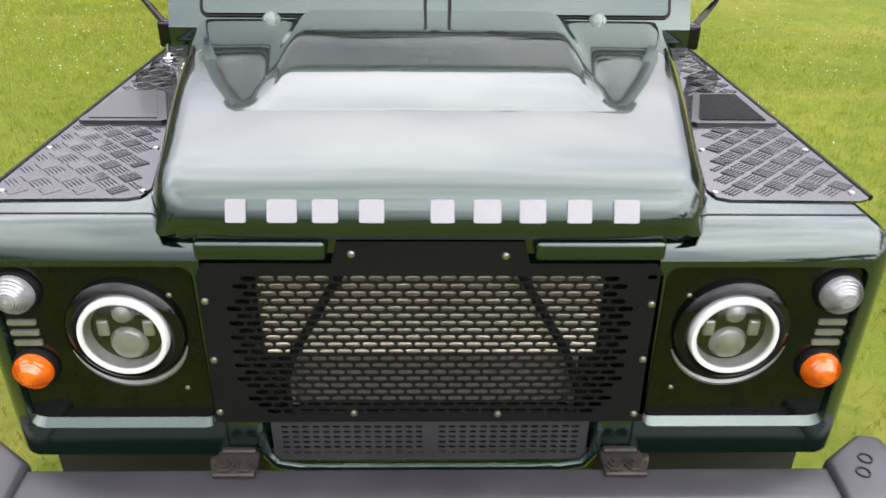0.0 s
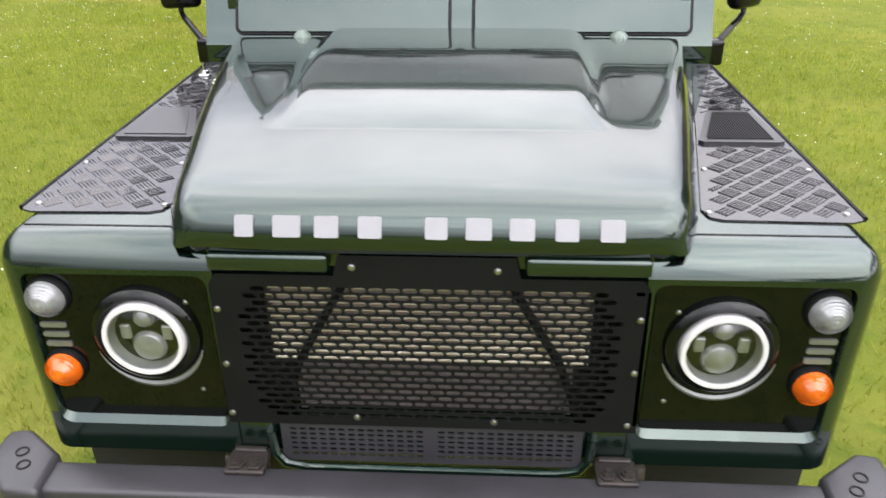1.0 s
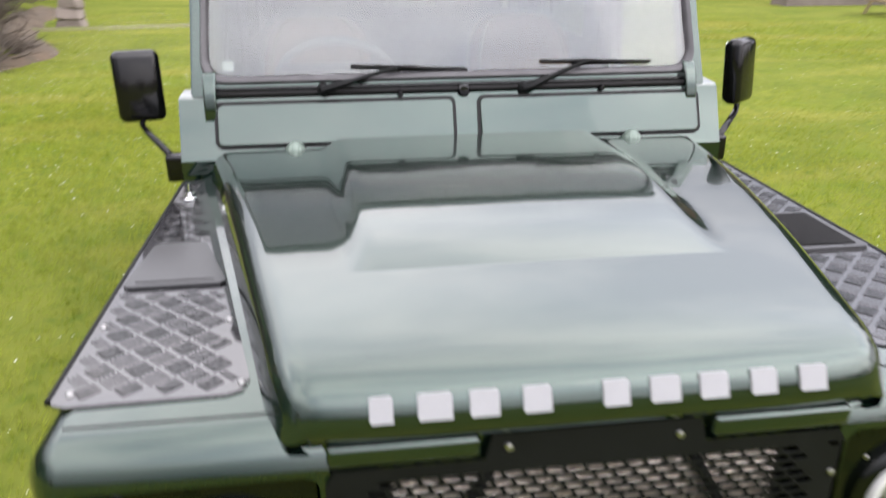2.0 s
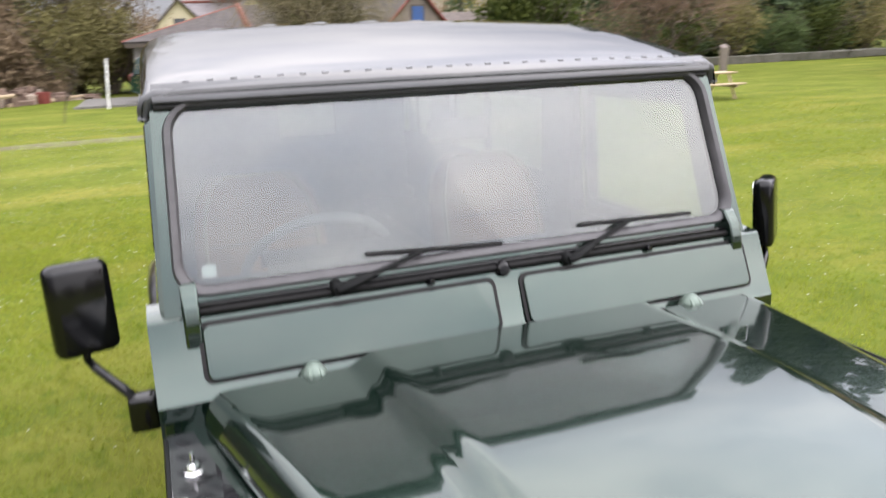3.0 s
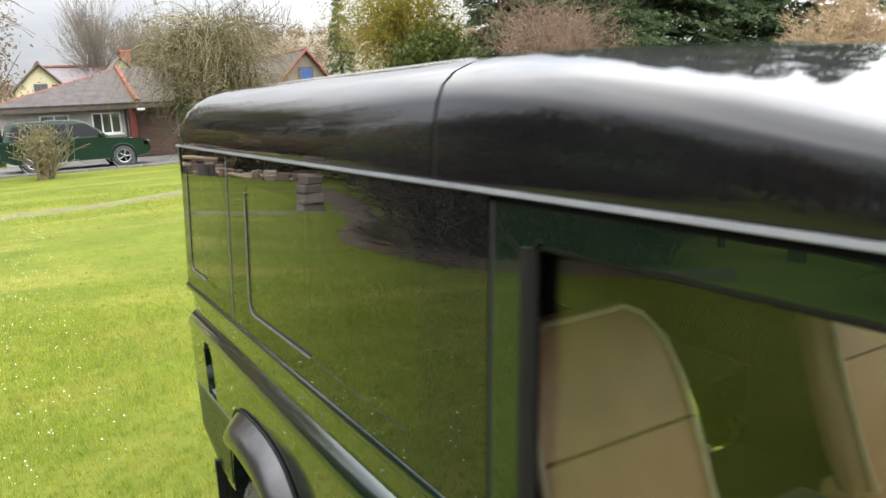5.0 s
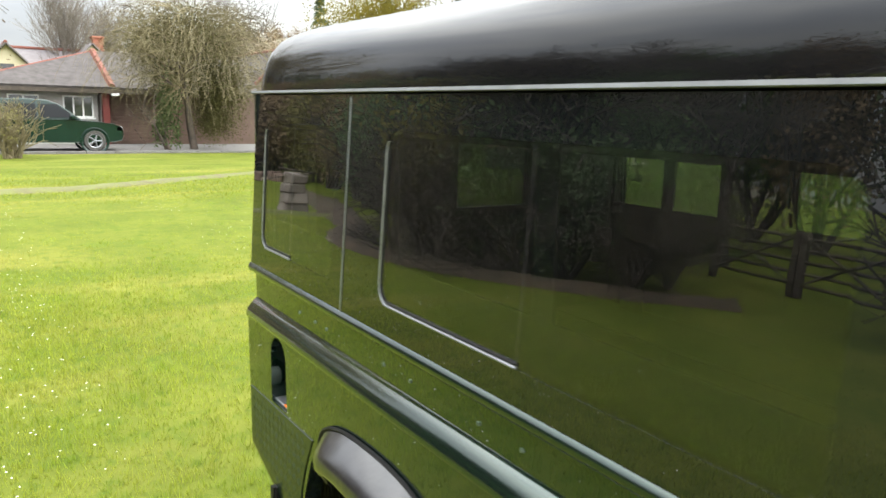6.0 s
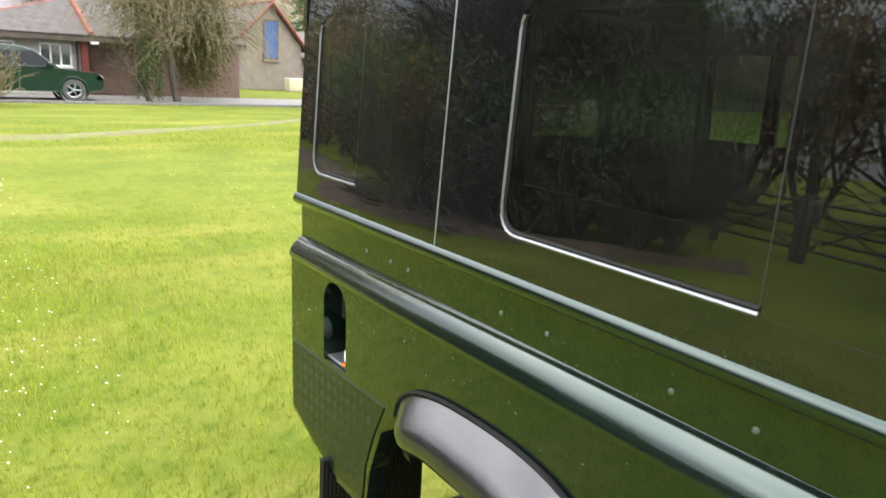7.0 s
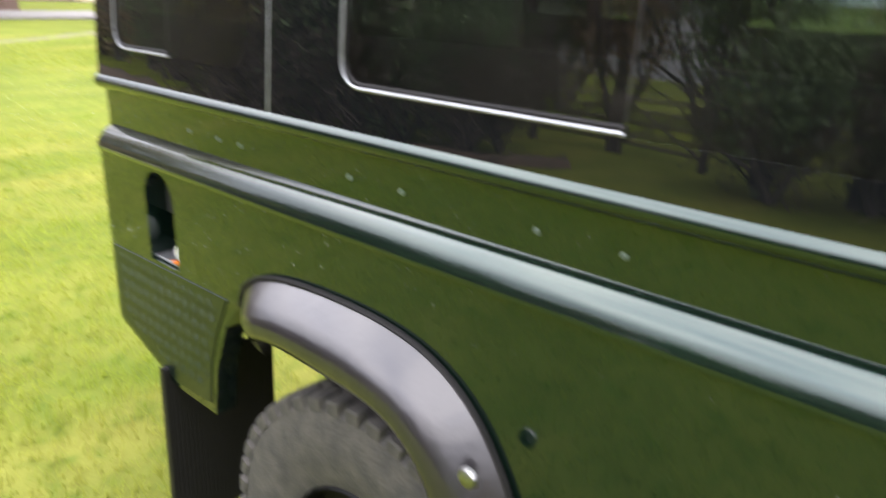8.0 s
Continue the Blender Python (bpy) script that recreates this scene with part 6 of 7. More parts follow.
# wood along the driver's side of the lawn, with a gap at the field gate
for i, (x, y, rx, ry, h, leaf) in enumerate((
        (-7.0, 13.0, 1.2, 1.2, 2.9, LEAF_OLIVE), (-7.3, 11.6, 1.0, 1.0, 2.6, LEAF_HEDGE), (-8.0, 10.6, 0.9, 0.9, 2.4, LEAF_HEDGE), (-9.0, 10.1, 0.9, 0.8, 2.2, LEAF_HEDGE),
        (-8.2, 15.0, 1.5, 1.3, 3.0, LEAF_HEDGE), (-10.2, 17.6, 1.8, 1.6, 3.4, LEAF_HEDGE), (-9.9, 20.6, 1.7, 1.7, 3.6, LEAF_HEDGE), (-10.9, 23.8, 1.8, 1.9, 4.0, LEAF_BROWN), (-11.7, 27.4, 1.9, 2.0, 4.2, LEAF_OLIVE),
        (-9.2, 12.4, 1.6, 1.6, 3.6, LEAF_HEDGE), (-10.2, 14.4, 1.8, 1.8, 3.8, LEAF_OLIVE), (-11.2, 12.2, 1.5, 1.2, 3.4, LEAF_HEDGE), (-12.6, 15.4, 2.0, 2.0, 4.2, LEAF_HEDGE),
        (-10.1, 5.8, 1.0, 0.9, 2.8, LEAF_HEDGE), (-11.0, 4.6, 1.2, 1.0, 3.0, LEAF_HEDGE), (-11.4, 3.2, 1.4, 1.4, 3.2, LEAF_OLIVE), (-11.8, 0.8, 1.6, 2.0, 3.4, LEAF_HEDGE), (-12.4, -3.5, 1.8, 2.4, 3.8, LEAF_HEDGE), (-13.0, -8.5, 2.0, 2.6, 4.0, LEAF_BROWN), (-13.6, 3.4, 2.0, 2.2, 3.8, LEAF_HEDGE))):
    shrub("hedge_shrub", (x, y, 0), (rx, ry, h), "dense dark wood-edge shrub with tangled stems", leaf, 20 + i, 4200, 0.065, group="wood edge shrubs", bark=DARKBARK, clumps=34)
for i in range(12):
    shrub("field_hedge_bush", (-22.5 - 0.8 * (i % 2), 26.0 - 2.7 * i, 0), (1.8, 2.3, 6.5 + 1.1 * (i % 3)), "tall dark bush across the field behind the gate", (LEAF_DARK, LEAF_BROWN, LEAF_HEDGE)[i % 3], 400 + i, 6000, 0.12, group="field hedge", bark=DARKBARK, clumps=40, shell=0.15)
for i, (x, y, h) in enumerate(((-8.6, 12.2, 5.0), (-9.4, 14.6, 5.4), (-8.3, 10.9, 4.6), (-11.0, 16.8, 5.8), (-11.2, 5.0, 5.0), (-12.0, 1.5, 5.4), (-10.6, 12.6, 5.8), (-13.5, 21.0, 6.5), (-14.6, 12.6, 5.4))):
    bare_tree("wood_tree", (x, y, 0), h, "bare dark tree at the wood edge", DARKBARK, DARKBARK, 50 + i, 4, 3, 1.1, 0.02, 0.14, 0.007, group="wood edge trees")
for i, (x, y, h) in enumerate(((-6.5, 12.1, 2.3), (-6.8, 14.0, 2.6), (-7.4, 10.9, 2.2), (-8.5, 9.7, 2.0), (-9.6, 9.9, 2.4), (-10.3, 6.0, 2.0), (-10.7, 4.2, 2.5), (-9.2, 16.0, 2.8))):
    bare_tree("bramble", (x, y, 0), h, "tangle of bare brown brambles at the wood edge", BARK, GREYTWIG, 70 + i, 3, 3, 1.2, 0.04, 0.03, 0.006, stems=6, category="shrub", group="brambles")
for i, (x, y, h, r) in enumerate(((-15.5, 15.5, 5.2, 2.4), (-16.5, 20.5, 6.0, 2.8), (-15.5, 0.5, 5.4, 2.6))):
    conifer("wood_conifer", (x, y, 0), h, r, "dark conifer deep in the wood", 80 + i, LEAF_DARK, 6000, "wood conifers")


def sticks(n, area, seed, name, label):
    g = random.Random(seed)
    segs = []
    for _ in range(n):
        x, y = g.uniform(area[0], area[1]), g.uniform(area[2], area[3])
        a, ln = g.uniform(0, math.pi), g.uniform(0.25, 0.9)
        d = Vector((math.cos(a), math.sin(a), g.uniform(-0.1, 0.7))).normalized()
        p = Vector((x, y, g.uniform(0.02, 0.18)))
        segs.append((p, p + d * ln, 0.010, 0.004))
    tagged(raw(name, *branches(segs), BARK, None), label, "twigs", kind="stuff")


sticks(420, (-7.4, -5.6, 10.4, 13.8), 9, "brush_pile", "heap of cut brown twigs")


# field gate in the wood edge
def gate():
    ob = thing("field_gate", "old dark wooden five-bar field gate", "gate", (0, 0, 0))
    a, b = Vector((-12.4, 11.2, 0)), Vector((-11.9, 7.5, 0))
    for t in (0, 0.48, 0.52, 1):
        p = a.lerp(b, t)
        bm = BM()
        rbox(bm, p.x - 0.06, p.x + 0.06, p.y - 0.06, p.y + 0.06, -0.1, 1.30 if t in (0, 1) else 1.12, 0.01)
        part("post", bm, OLDWOOD, ob)
    for k in range(5):
        bm = BM()
        z = 0.22 + 0.20 * k
        tube(bm, [a + Vector((0, 0, z)), b + Vector((0, 0, z))], 0.030, 4)
        part("rail", bm, OLDWOOD, ob, smooth=0)
    for t0, t1 in ((0.02, 0.48), (0.48, 0.02), (0.52, 0.98), (0.98, 0.52)):
        bm = BM()
        tube(bm, [a.lerp(b, t0) + Vector((0.03, 0, 0.2)), a.lerp(b, t1) + Vector((0.03, 0, 1.05))], 0.026, 4)
        part("brace", bm, OLDWOOD, ob, smooth=0)


gate()


def stone(bm, g, c, s):
    """An uneven block of stone."""
    v = box(bm, c[0] - s[0], c[0] + s[0], c[1] - s[1], c[1] + s[1], c[2] - s[2], c[2] + s[2])
    for w in v:
        w.co += Vector((g.uniform(-0.25, 0.25) * s[0], g.uniform(-0.25, 0.25) * s[1], g.uniform(-0.2, 0.2) * s[2]))
    es = {e for w in v for e in w.link_edges}
    bmesh.ops.bevel(bm, geom=list(es), offset=min(s) * 0.25, segments=1, affect="EDGES")


def stone_pillar():
    g = random.Random(3)
    ob = thing("stone_pillar", "short stone pillar with sticks laid on top", "pillar", (-6.55, 18.3, 0))
    ob.scale = (1.15, 1.15, 1.15)
    for k in range(4):
        bm = BM()
        stone(bm, g, (0, 0, 0.10 + 0.19 * k), (0.24 - 0.02 * k, 0.24 - 0.02 * k, 0.10))
        part("stone", bm, STONE, ob, smooth=0)
    bm = BM()
    tube(bm, [(-0.5, 0.1, 0.80), (0.4, -0.1, 0.86)], 0.02, 6)
    tube(bm, [(-0.2, -0.2, 0.80), (0.45, 0.3, 0.62)], 0.018, 6)
    part("stick", bm, BARK, ob)


stone_pillar()

# thicket and rubble beyond the lawn
for i, (x, y, rx, h, leaf) in enumerate(((-15.5, 33, 2.4, 4.6, LEAF_OLIVE), (-12.5, 36.5, 2.4, 4.2, LEAF_BROWN), (-9.8, 38.0, 2.2, 3.8, LEAF_OLIVE), (-7.2, 38.5, 2.2, 4.6, LEAF_BROWN), (-4.6, 39.0, 2.2, 4.4, LEAF_OLIVE), (-2.4, 40.5, 1.6, 4.8, LEAF_OLIVE), (-11, 42, 3.4, 6.5, LEAF_BROWN), (-5.5, 44, 3.4, 7.5, LEAF_OLIVE), (-15.5, 41, 3.4, 7.5, LEAF_DARK), (-8.2, 43.5, 3.2, 8.0, LEAF_DARK), (-2.8, 45, 3.2, 8.0, LEAF_BROWN), (-13, 45, 3.8, 9.0, LEAF_OLIVE), (-18.5, 37, 3.2, 7.0, LEAF_BROWN), (-20.5, 43, 3.6, 8.5, LEAF_OLIVE), (-17.5, 38, 2.2, 2.8, LEAF_BROWN), (-13.8, 38.5, 2.2, 2.6, LEAF_BROWN), (-10.6, 39.6, 2.2, 2.6, LEAF_BROWN), (-7.6, 40.6, 2.2, 2.8, LEAF_BROWN), (-4.4, 41.4, 2.2, 2.8, LEAF_BROWN), (-1.4, 42.0, 2.2, 2.6, LEAF_BROWN), (-21.0, 35.0, 2.2, 3.0, LEAF_BROWN), (-10.3, 32.2, 1.7, 3.4, LEAF_BROWN), (-8.6, 34.6, 1.7, 3.6, LEAF_OLIVE), (-6.9, 37.0, 1.6, 3.4, LEAF_BROWN), (-12.4, 30.4, 1.8, 3.8, LEAF_OLIVE), (-9.4, 34.4, 1.4, 1.8, LEAF_BROWN), (-7.6, 36.6, 1.4, 1.8, LEAF_BROWN), (-5.4, 38.2, 1.4, 1.8, LEAF_BROWN))):
    shrub("thicket_shrub", (x, y, 0), (rx, 1.8, h), "brown and olive scrub beyond the lawn", leaf, 120 + i, 5200, 0.11, group="thicket shrubs", clumps=24)
for i, (x, y, h) in enumerate(((-9.0, 40.5, 14.5), (-4.0, 42.5, 15.5), (-13.0, 40, 14), (-6.6, 46.0, 16.5))):
    bare_tree("thicket_tree", (x, y, 0), h, "tall bare tree above the thicket", BARK, TWIG_OLIVE, 140 + i, 4, 3, 1.0, 0.0, 0.24, 0.016, group="thicket trees")
RUBBLE_PALE = mat("pale_rubble", (0.33, 0.27, 0.21), 0.9, scale=2.5, color2=(0.20, 0.155, 0.12), bump=0.8, bump_scale=8)


def heap_line(x):
    """How far off the foot of the thicket lies."""
    return table(x, [(-11.0, 28.6), (-8.7, 30.9), (-6.8, 33.0), (-4.7, 36.0), (-2.0, 38.0)])


g = random.Random(12)
for k in range(64):
    bm = BM()
    low = k < 44
    s3 = (g.uniform(0.10, 0.34), g.uniform(0.12, 0.3), g.uniform(0.06, 0.22)) if low else (g.uniform(0.14, 0.4), g.uniform(0.12, 0.25), g.uniform(0.05, 0.14))
    x = g.uniform(-10.8, -2.6) if low else g.uniform(-7.9, -5.2)
    y = heap_line(x) + (g.uniform(-0.45, 0.5) if low else g.uniform(0.2, 0.7))
    stone(bm, g, (x, y, s3[2] * 0.85 if low else g.uniform(0.30, 0.62)), s3)
    if not low:
        stone(bm, g, (x, y + 0.05, 0.20), (s3[0] * 1.2, 0.24, 0.24))
    bm.transform(Matrix.Translation((x, y, 0)) @ Matrix.Rotation(g.uniform(-0.7, 0.7), 4, "Z") @ Matrix.Translation((-x, -y, 0)))
    tagged(part("rubble_stone", bm, (RUBBLE, RUBBLE_PALE, RUBBLE)[k % 3], None, "loose rubble stone heaped at the lawn edge", 0), category="stone", group="rubble stones")
for x, dy, a, z in ((-9.6, -0.3, 25, 0.0), (-8.2, -0.4, 48, 0.0), (-6.4, -0.3, 20, 0.30), (-5.6, -0.2, 60, 0.0), (-7.2, 0.1, 5, 0.55), (-4.2, -0.2, 30, 0.0)):
    bm = BM()
    tube(bm, [(-0.8, 0, 0.10), (0.1, 0.03, 0.12), (0.8, 0, 0.11)], [0.10, 0.085, 0.07], 8)
    bm.transform(pose(x, heap_line(x) + dy, z, 0, -4, a))
    tagged(part("log", bm, WOOD, None, "cut log lying on the rubble"), category="log", group="logs")
for x, m, lab in ((-4.9, DARKRED, "red plastic tub by the rubble"), (-7.3, SLATE, "dark tub by the rubble")):
    bm = BM()
    lathe(bm, [(0.0001, 0.0), (0.26, 0.0), (0.31, 0.46), (0.29, 0.47), (0.27, 0.40)], (x, heap_line(x) - 0.6, 0), "z", 16)
    tagged(part("tub", bm, m, None, lab), category="tub")
bm = BM()
tube(bm, [(-2.2, 29.5, -0.1), (-2.05, 29.5, 1.75)], 0.045, 6)
tagged(part("leaning_post", bm, WHITE, None, "leaning pale post on the lawn"), category="post")
bare_tree("sapling", (-3.2, 24.5, 0), 1.9, "thin bare sapling on the lawn", BARK, BARK, 171, 2, 2, 0.7, 0, 0.02, 0.006)

# drooping ivy-clad tree before the garage
LEAF_WEEP = leafy("dull_olive_leaves", (0.120, 0.112, 0.042), (0.058, 0.056, 0.022), through=0.25)
TWIG_WEEP = mat("drooping_twigs", (0.20, 0.165, 0.085), 0.9, scale=2, color2=(0.10, 0.085, 0.045))


def drooping_strands(parent, n, centre, radii, seed):
    """Thin shoots that spring from the crown, arch over and hang down."""
    g = random.Random(seed)
    segs = []
    for _ in range(n):
        a, e = g.uniform(0, 2 * math.pi), g.uniform(0.15, 1.0)
        p = Vector((centre[0] + radii[0] * 0.75 * e * math.cos(a), centre[1] + radii[1] * 0.75 * e * math.sin(a), centre[2] + radii[2] * (g.uniform(0.1, 1.0) * math.sqrt(1 - 0.7 * e * e))))
        d = Vector((math.cos(a), math.sin(a), g.uniform(0.2, 0.9))).normalized()
        r, step = g.uniform(0.008, 0.016), g.uniform(0.24, 0.44)
        for k in range(10):
            q = p + d * step
            if q.z < 0.25:
                break
            segs.append((p, q, r, r * 0.86))
            p, r = q, r * 0.86
            d = (d + Vector((g.uniform(-0.38, 0.38), g.uniform(-0.38, 0.38), -0.30))).normalized()
    raw("shoot_mass", *branches(segs), TWIG_WEEP, parent)


weeping = bare_tree("weeping_tree", (6.25, 32.2, 0), 6.9, "drooping olive-brown tree with ivy on its trunk", BARK, TWIG_WEEP, 201, 4, 3, 1.15, 0.05, 0.15, 0.006, wide=0.85)
add_crown(weeping, (-0.1, 0.2, 3.5), (2.35, 1.7, 2.2), LEAF_WEEP, 202, 30000, 0.042, 44)
add_crown(weeping, (0.95, 0.1, 1.7), (1.25, 1.2, 1.7), LEAF_WEEP, 212, 16000, 0.042, 30)
drooping_strands(weeping, 520, (0.1, 0.1, 3.3), (2.7, 1.8, 2.4), 211)
drooping_strands(weeping, 240, (0.9, 0.0, 1.9), (1.7, 1.4, 1.6), 213)
shrub("ivy", (5.2, 31.8, 0), (0.55, 0.45, 2.7), "dark ivy climbing a leaning trunk", LEAF_DARK, 203, 2600, 0.07, clumps=10, stems=2, lift=0.5)
bare_tree("garden_tree", (9.5, 43.0, 0), 8.2, "bare garden tree behind the bungalow", BARK, BARK, 204, 4, 3, 0.9, 0, 0.13, 0.010)
shrub("bare_bush", (-0.2, 28.3, 0), (1.0, 0.9, 1.9), "small leafless olive bush on the lawn", LEAF_OLIVE, 205, 700, 0.05, clumps=12, stems=16, bark=TWIG_OLIVE)
bare_tree("tall_ash", (12.4, 110, 0), 19.0, "tall bare ash behind the house", BARK, ASHTWIG, 206, 4, 3, 0.55, -0.03, 0.36, 0.016, stems=3, wide=0.8)
bare_tree("tall_ash", (20, 112, 0), 15.0, "bare ash behind the house", BARK, ASHTWIG, 207, 4, 3, 0.7, -0.02, 0.30, 0.016, stems=2)
shrub("laurel_hedge", (13.7, 27.2, 0), (2.15, 1.8, 4.1), "rounded dark green laurel bush", LEAF_LAUREL, 208, 13000, 0.13, clumps=80, shell=0.5, lift=0.5)
willow = bare_tree("willow", (27.5, 55, 0), 12.5, "yellow-green willow coming into leaf", BARK, LEAF_WILLOW, 209, 4, 3, 1.0, 0.06, 0.28, 0.03, wide=0.9)
add_crown(willow, (0, 0.5, 6.6), (6.4, 3.2, 5.6), LEAF_WILLOW, 210, 20000, 0.11, 80)
conifer("spruce", (34, 84, 0), 14.0, 2.4, "narrow grey-green spruce tree", 211, LEAF_CONIFER, 7000)
bare_tree("brown_shrub", (22.4, 31.5, 0), 7.0, "reddish brown leafless shrub", BARK, TWIG_RED, 212, 4, 3, 1.1, 0.0, 0.11, 0.0065, stems=4, category="shrub", wide=1.1)
shrub("brown_undergrowth", (21.5, 32.5, 0), (3.2, 1.6, 3.4), "tangled brown undergrowth", LEAF_BROWN, 213, 1800, 0.08, clumps=26)
bare_tree("fruit_tree", (30.6, 21.9, 0), 5.9, "pale tan leafless fruit tree", TWIG_TAN, TWIG_TAN, 214, 4, 4, 1.25, 0.0, 0.15, 0.008, wide=1.15)
for i, (x, y, h, r) in enumerate(((37.0, 43, 21, 5.5), (42.0, 44, 29, 7.0), (45.5, 47, 31, 7.0), (48.5, 43.5, 31, 7.5), (52, 45, 32, 7.0), (55, 42.5, 32, 7.0), (59, 38, 27, 5.5), (66, 29, 12, 4.5), (31.5, 48.5, 13, 4.5), (38.5, 50.0, 19, 5.0), (34.5, 50.0, 14, 4.5))):
    conifer("cedar", (x, y, 0), h, r, "large dark blue-green conifer", 220 + i, None, 42000, "dark conifers")
for i in range(13):
    x = 24.5 + 3.7 * i
    shrub("hedge_bush", (x, 37.0 - 0.02 * (x - 40) ** 2 * 0.2, 0), (2.3, 1.5, 3.0 + 0.5 * (i % 3)), "dark evergreen hedge at the end of the lawn", (LEAF_DARK, LEAF_LAUREL, LEAF_OLIVE)[i % 3], 240 + i, 2600, 0.12, group="end hedge", clumps=20)
for i, (x, y, h) in enumerate(((33.0, 9.0, 13.5), (30.0, 1.5, 12.5), (34, 15, 13), (29, -7, 12), (36, 5, 14))):
    bare_tree("side_tree", (x, y, 0), h, "tall bare tree beside the lawn", BARK, DARKBARK, 260 + i, 4, 3, 1.05, 0, 0.24, 0.014, group="side trees")
for i in range(9):
    shrub("side_hedge_bush", (40.5 - 0.3 * i, 30 - 6.5 * i, 0), (1.9, 3.4, 3.2), "dark evergreen boundary hedge bush", (LEAF_DARK, LEAF_OLIVE)[i % 2], 280 + i, 1500, 0.16, group="side hedge", clumps=16)
# trees behind the starting point
for i, (x, y, h, spread, wide, twig) in enumerate(((28.2, -19.6, 8.6, 0.9, 1.0, DARKBARK), (23.4, -23.4, 7.0, 1.2, 1.5, TWIG_RED), (26.6, -22.8, 6.2, 1.15, 1.2, TWIG_RED), (19.0, -28.0, 4.6, 1.1, 1.3, DARKBARK), (32.5, -18.0, 8.8, 1.0, 1.1, DARKBARK), (39.0, -14.0, 9.0, 1.0, 1.1, DARKBARK))):
    bare_tree("roadside_tree", (x, y, 0), h, "bare tree against a pale sky", DARKBARK, twig, 300 + i, 4, 4 if i < 3 else 3, spread, 0, 0.15, 0.0075, group="roadside trees", wide=wide)
for i in range(10):
    shrub("roadside_hedge_bush", (32 - 6.0 * i, -24 - 0.8 * (i % 3), 0), (3.3, 1.6, 2.4), "low brown boundary hedge bush", (LEAF_OLIVE, LEAF_BROWN)[i % 2], 320 + i, 1300, 0.14, group="roadside hedge", clumps=16)

# wooded hill
def hill_rise(x):
    return table(x, [(-300, 0.55), (-60, 0.6), (18, 0.75), (45, 1.35), (75, 1.85), (140, 1.9), (300, 1.1)])


bm = BM()
rows = []
for j in range(9):
    t = j / 8
    rows.append([(x, 150 + 90 * t, -0.5 + (12.5 + 2.5 * noise.noise((x * 0.013, 2.0, 0)) + 1.2 * noise.noise((x * 0.08, 5.0, 0))) * math.sin(t * math.pi / 2) * hill_rise(x)) for x in range(-300, 301, 5)])
loft(bm, rows)
tagged(part("hill", bm, HILL, None, "far wooded hillside in dull brown and green", 60), category="hill", kind="structure")
gg = np.random.default_rng(5)
parts_v = []
for k in range(420):
    x = gg.uniform(-60, 140) if k < 120 else gg.uniform(15, 140)
    t = gg.uniform(0.05, 1.0)
    z0 = -0.5 + 12.0 * math.sin(t * math.pi / 2) * hill_rise(x)
    h = gg.uniform(3.0, 5.5)
    v, _ = leaf_cloud(gg, 220, (x, 149 + 90 * t, z0 + h * 0.4), (h * 0.6, h * 0.5, h * 0.7), 0.26, 0.3, 9, floor=-1)
    parts_v.append(v)
v = np.concatenate(parts_v)
ob = mesh_np("far_woods", v, np.arange(len(v)).reshape(-1, 4), LEAF_BROWN, None)
tagged(ob, "far bare woods on the hillside", "woods", kind="stuff")


# ---- buildings ----
def prism(bm, pts, y0, y1):
    loft(bm, [[(x, y0, z) for x, z in pts], [(x, y1, z) for x, z in pts]], True, True)
    bmesh.ops.recalc_face_normals(bm, faces=bm.faces)


def window(parent, x0, x1, z0, z1, y, panes=3, frame_m=WHITE, name="window"):
    bm = BM()
    box(bm, x0, x1, y - 0.02, y + 0.02, z0, z1)
    gl = part(name, bm, WINGLASS, parent, smooth=0)
    bm = BM()
    w = 0.055
    for k in range(panes + 1):
        x = lerp(x0, x1 - w, k / panes)
        box(bm, x, x + w, y - 0.06, y + 0.01, z0, z1)
    for z in (z0, z1 - w):
        box(bm, x0, x1, y - 0.058, y + 0.012, z, z + w)
    part("frame", bm, frame_m, gl, smooth=0)
    bm = BM()
    box(bm, x0 - 0.06, x1 + 0.06, y - 0.12, y + 0.01, z0 - 0.06, z0)
    part("sill", bm, frame_m, gl, smooth=0)


def ridge_tiles(parent, a, b, r=0.11):
    a, b = Vector(a), Vector(b)
    n = max(2, int((b - a).length / 0.45))
    for k in range(n):
        bm = BM()
        tube(bm, [a.lerp(b, k / n), a.lerp(b, (k + 0.94) / n)], r, 6)
        part("ridge_tile", bm, RIDGE, parent)


def roof_slab(bm, quad, th=0.10):
    q = [Vector(p) for p in quad]
    n = (q[1] - q[0]).cross(q[2] - q[0]).normalized()
    if n.z < 0:
        n = -n
    loft(bm, [q, [p + n * th for p in q]], True, True)
    bmesh.ops.recalc_face_normals(bm, faces=bm.faces)


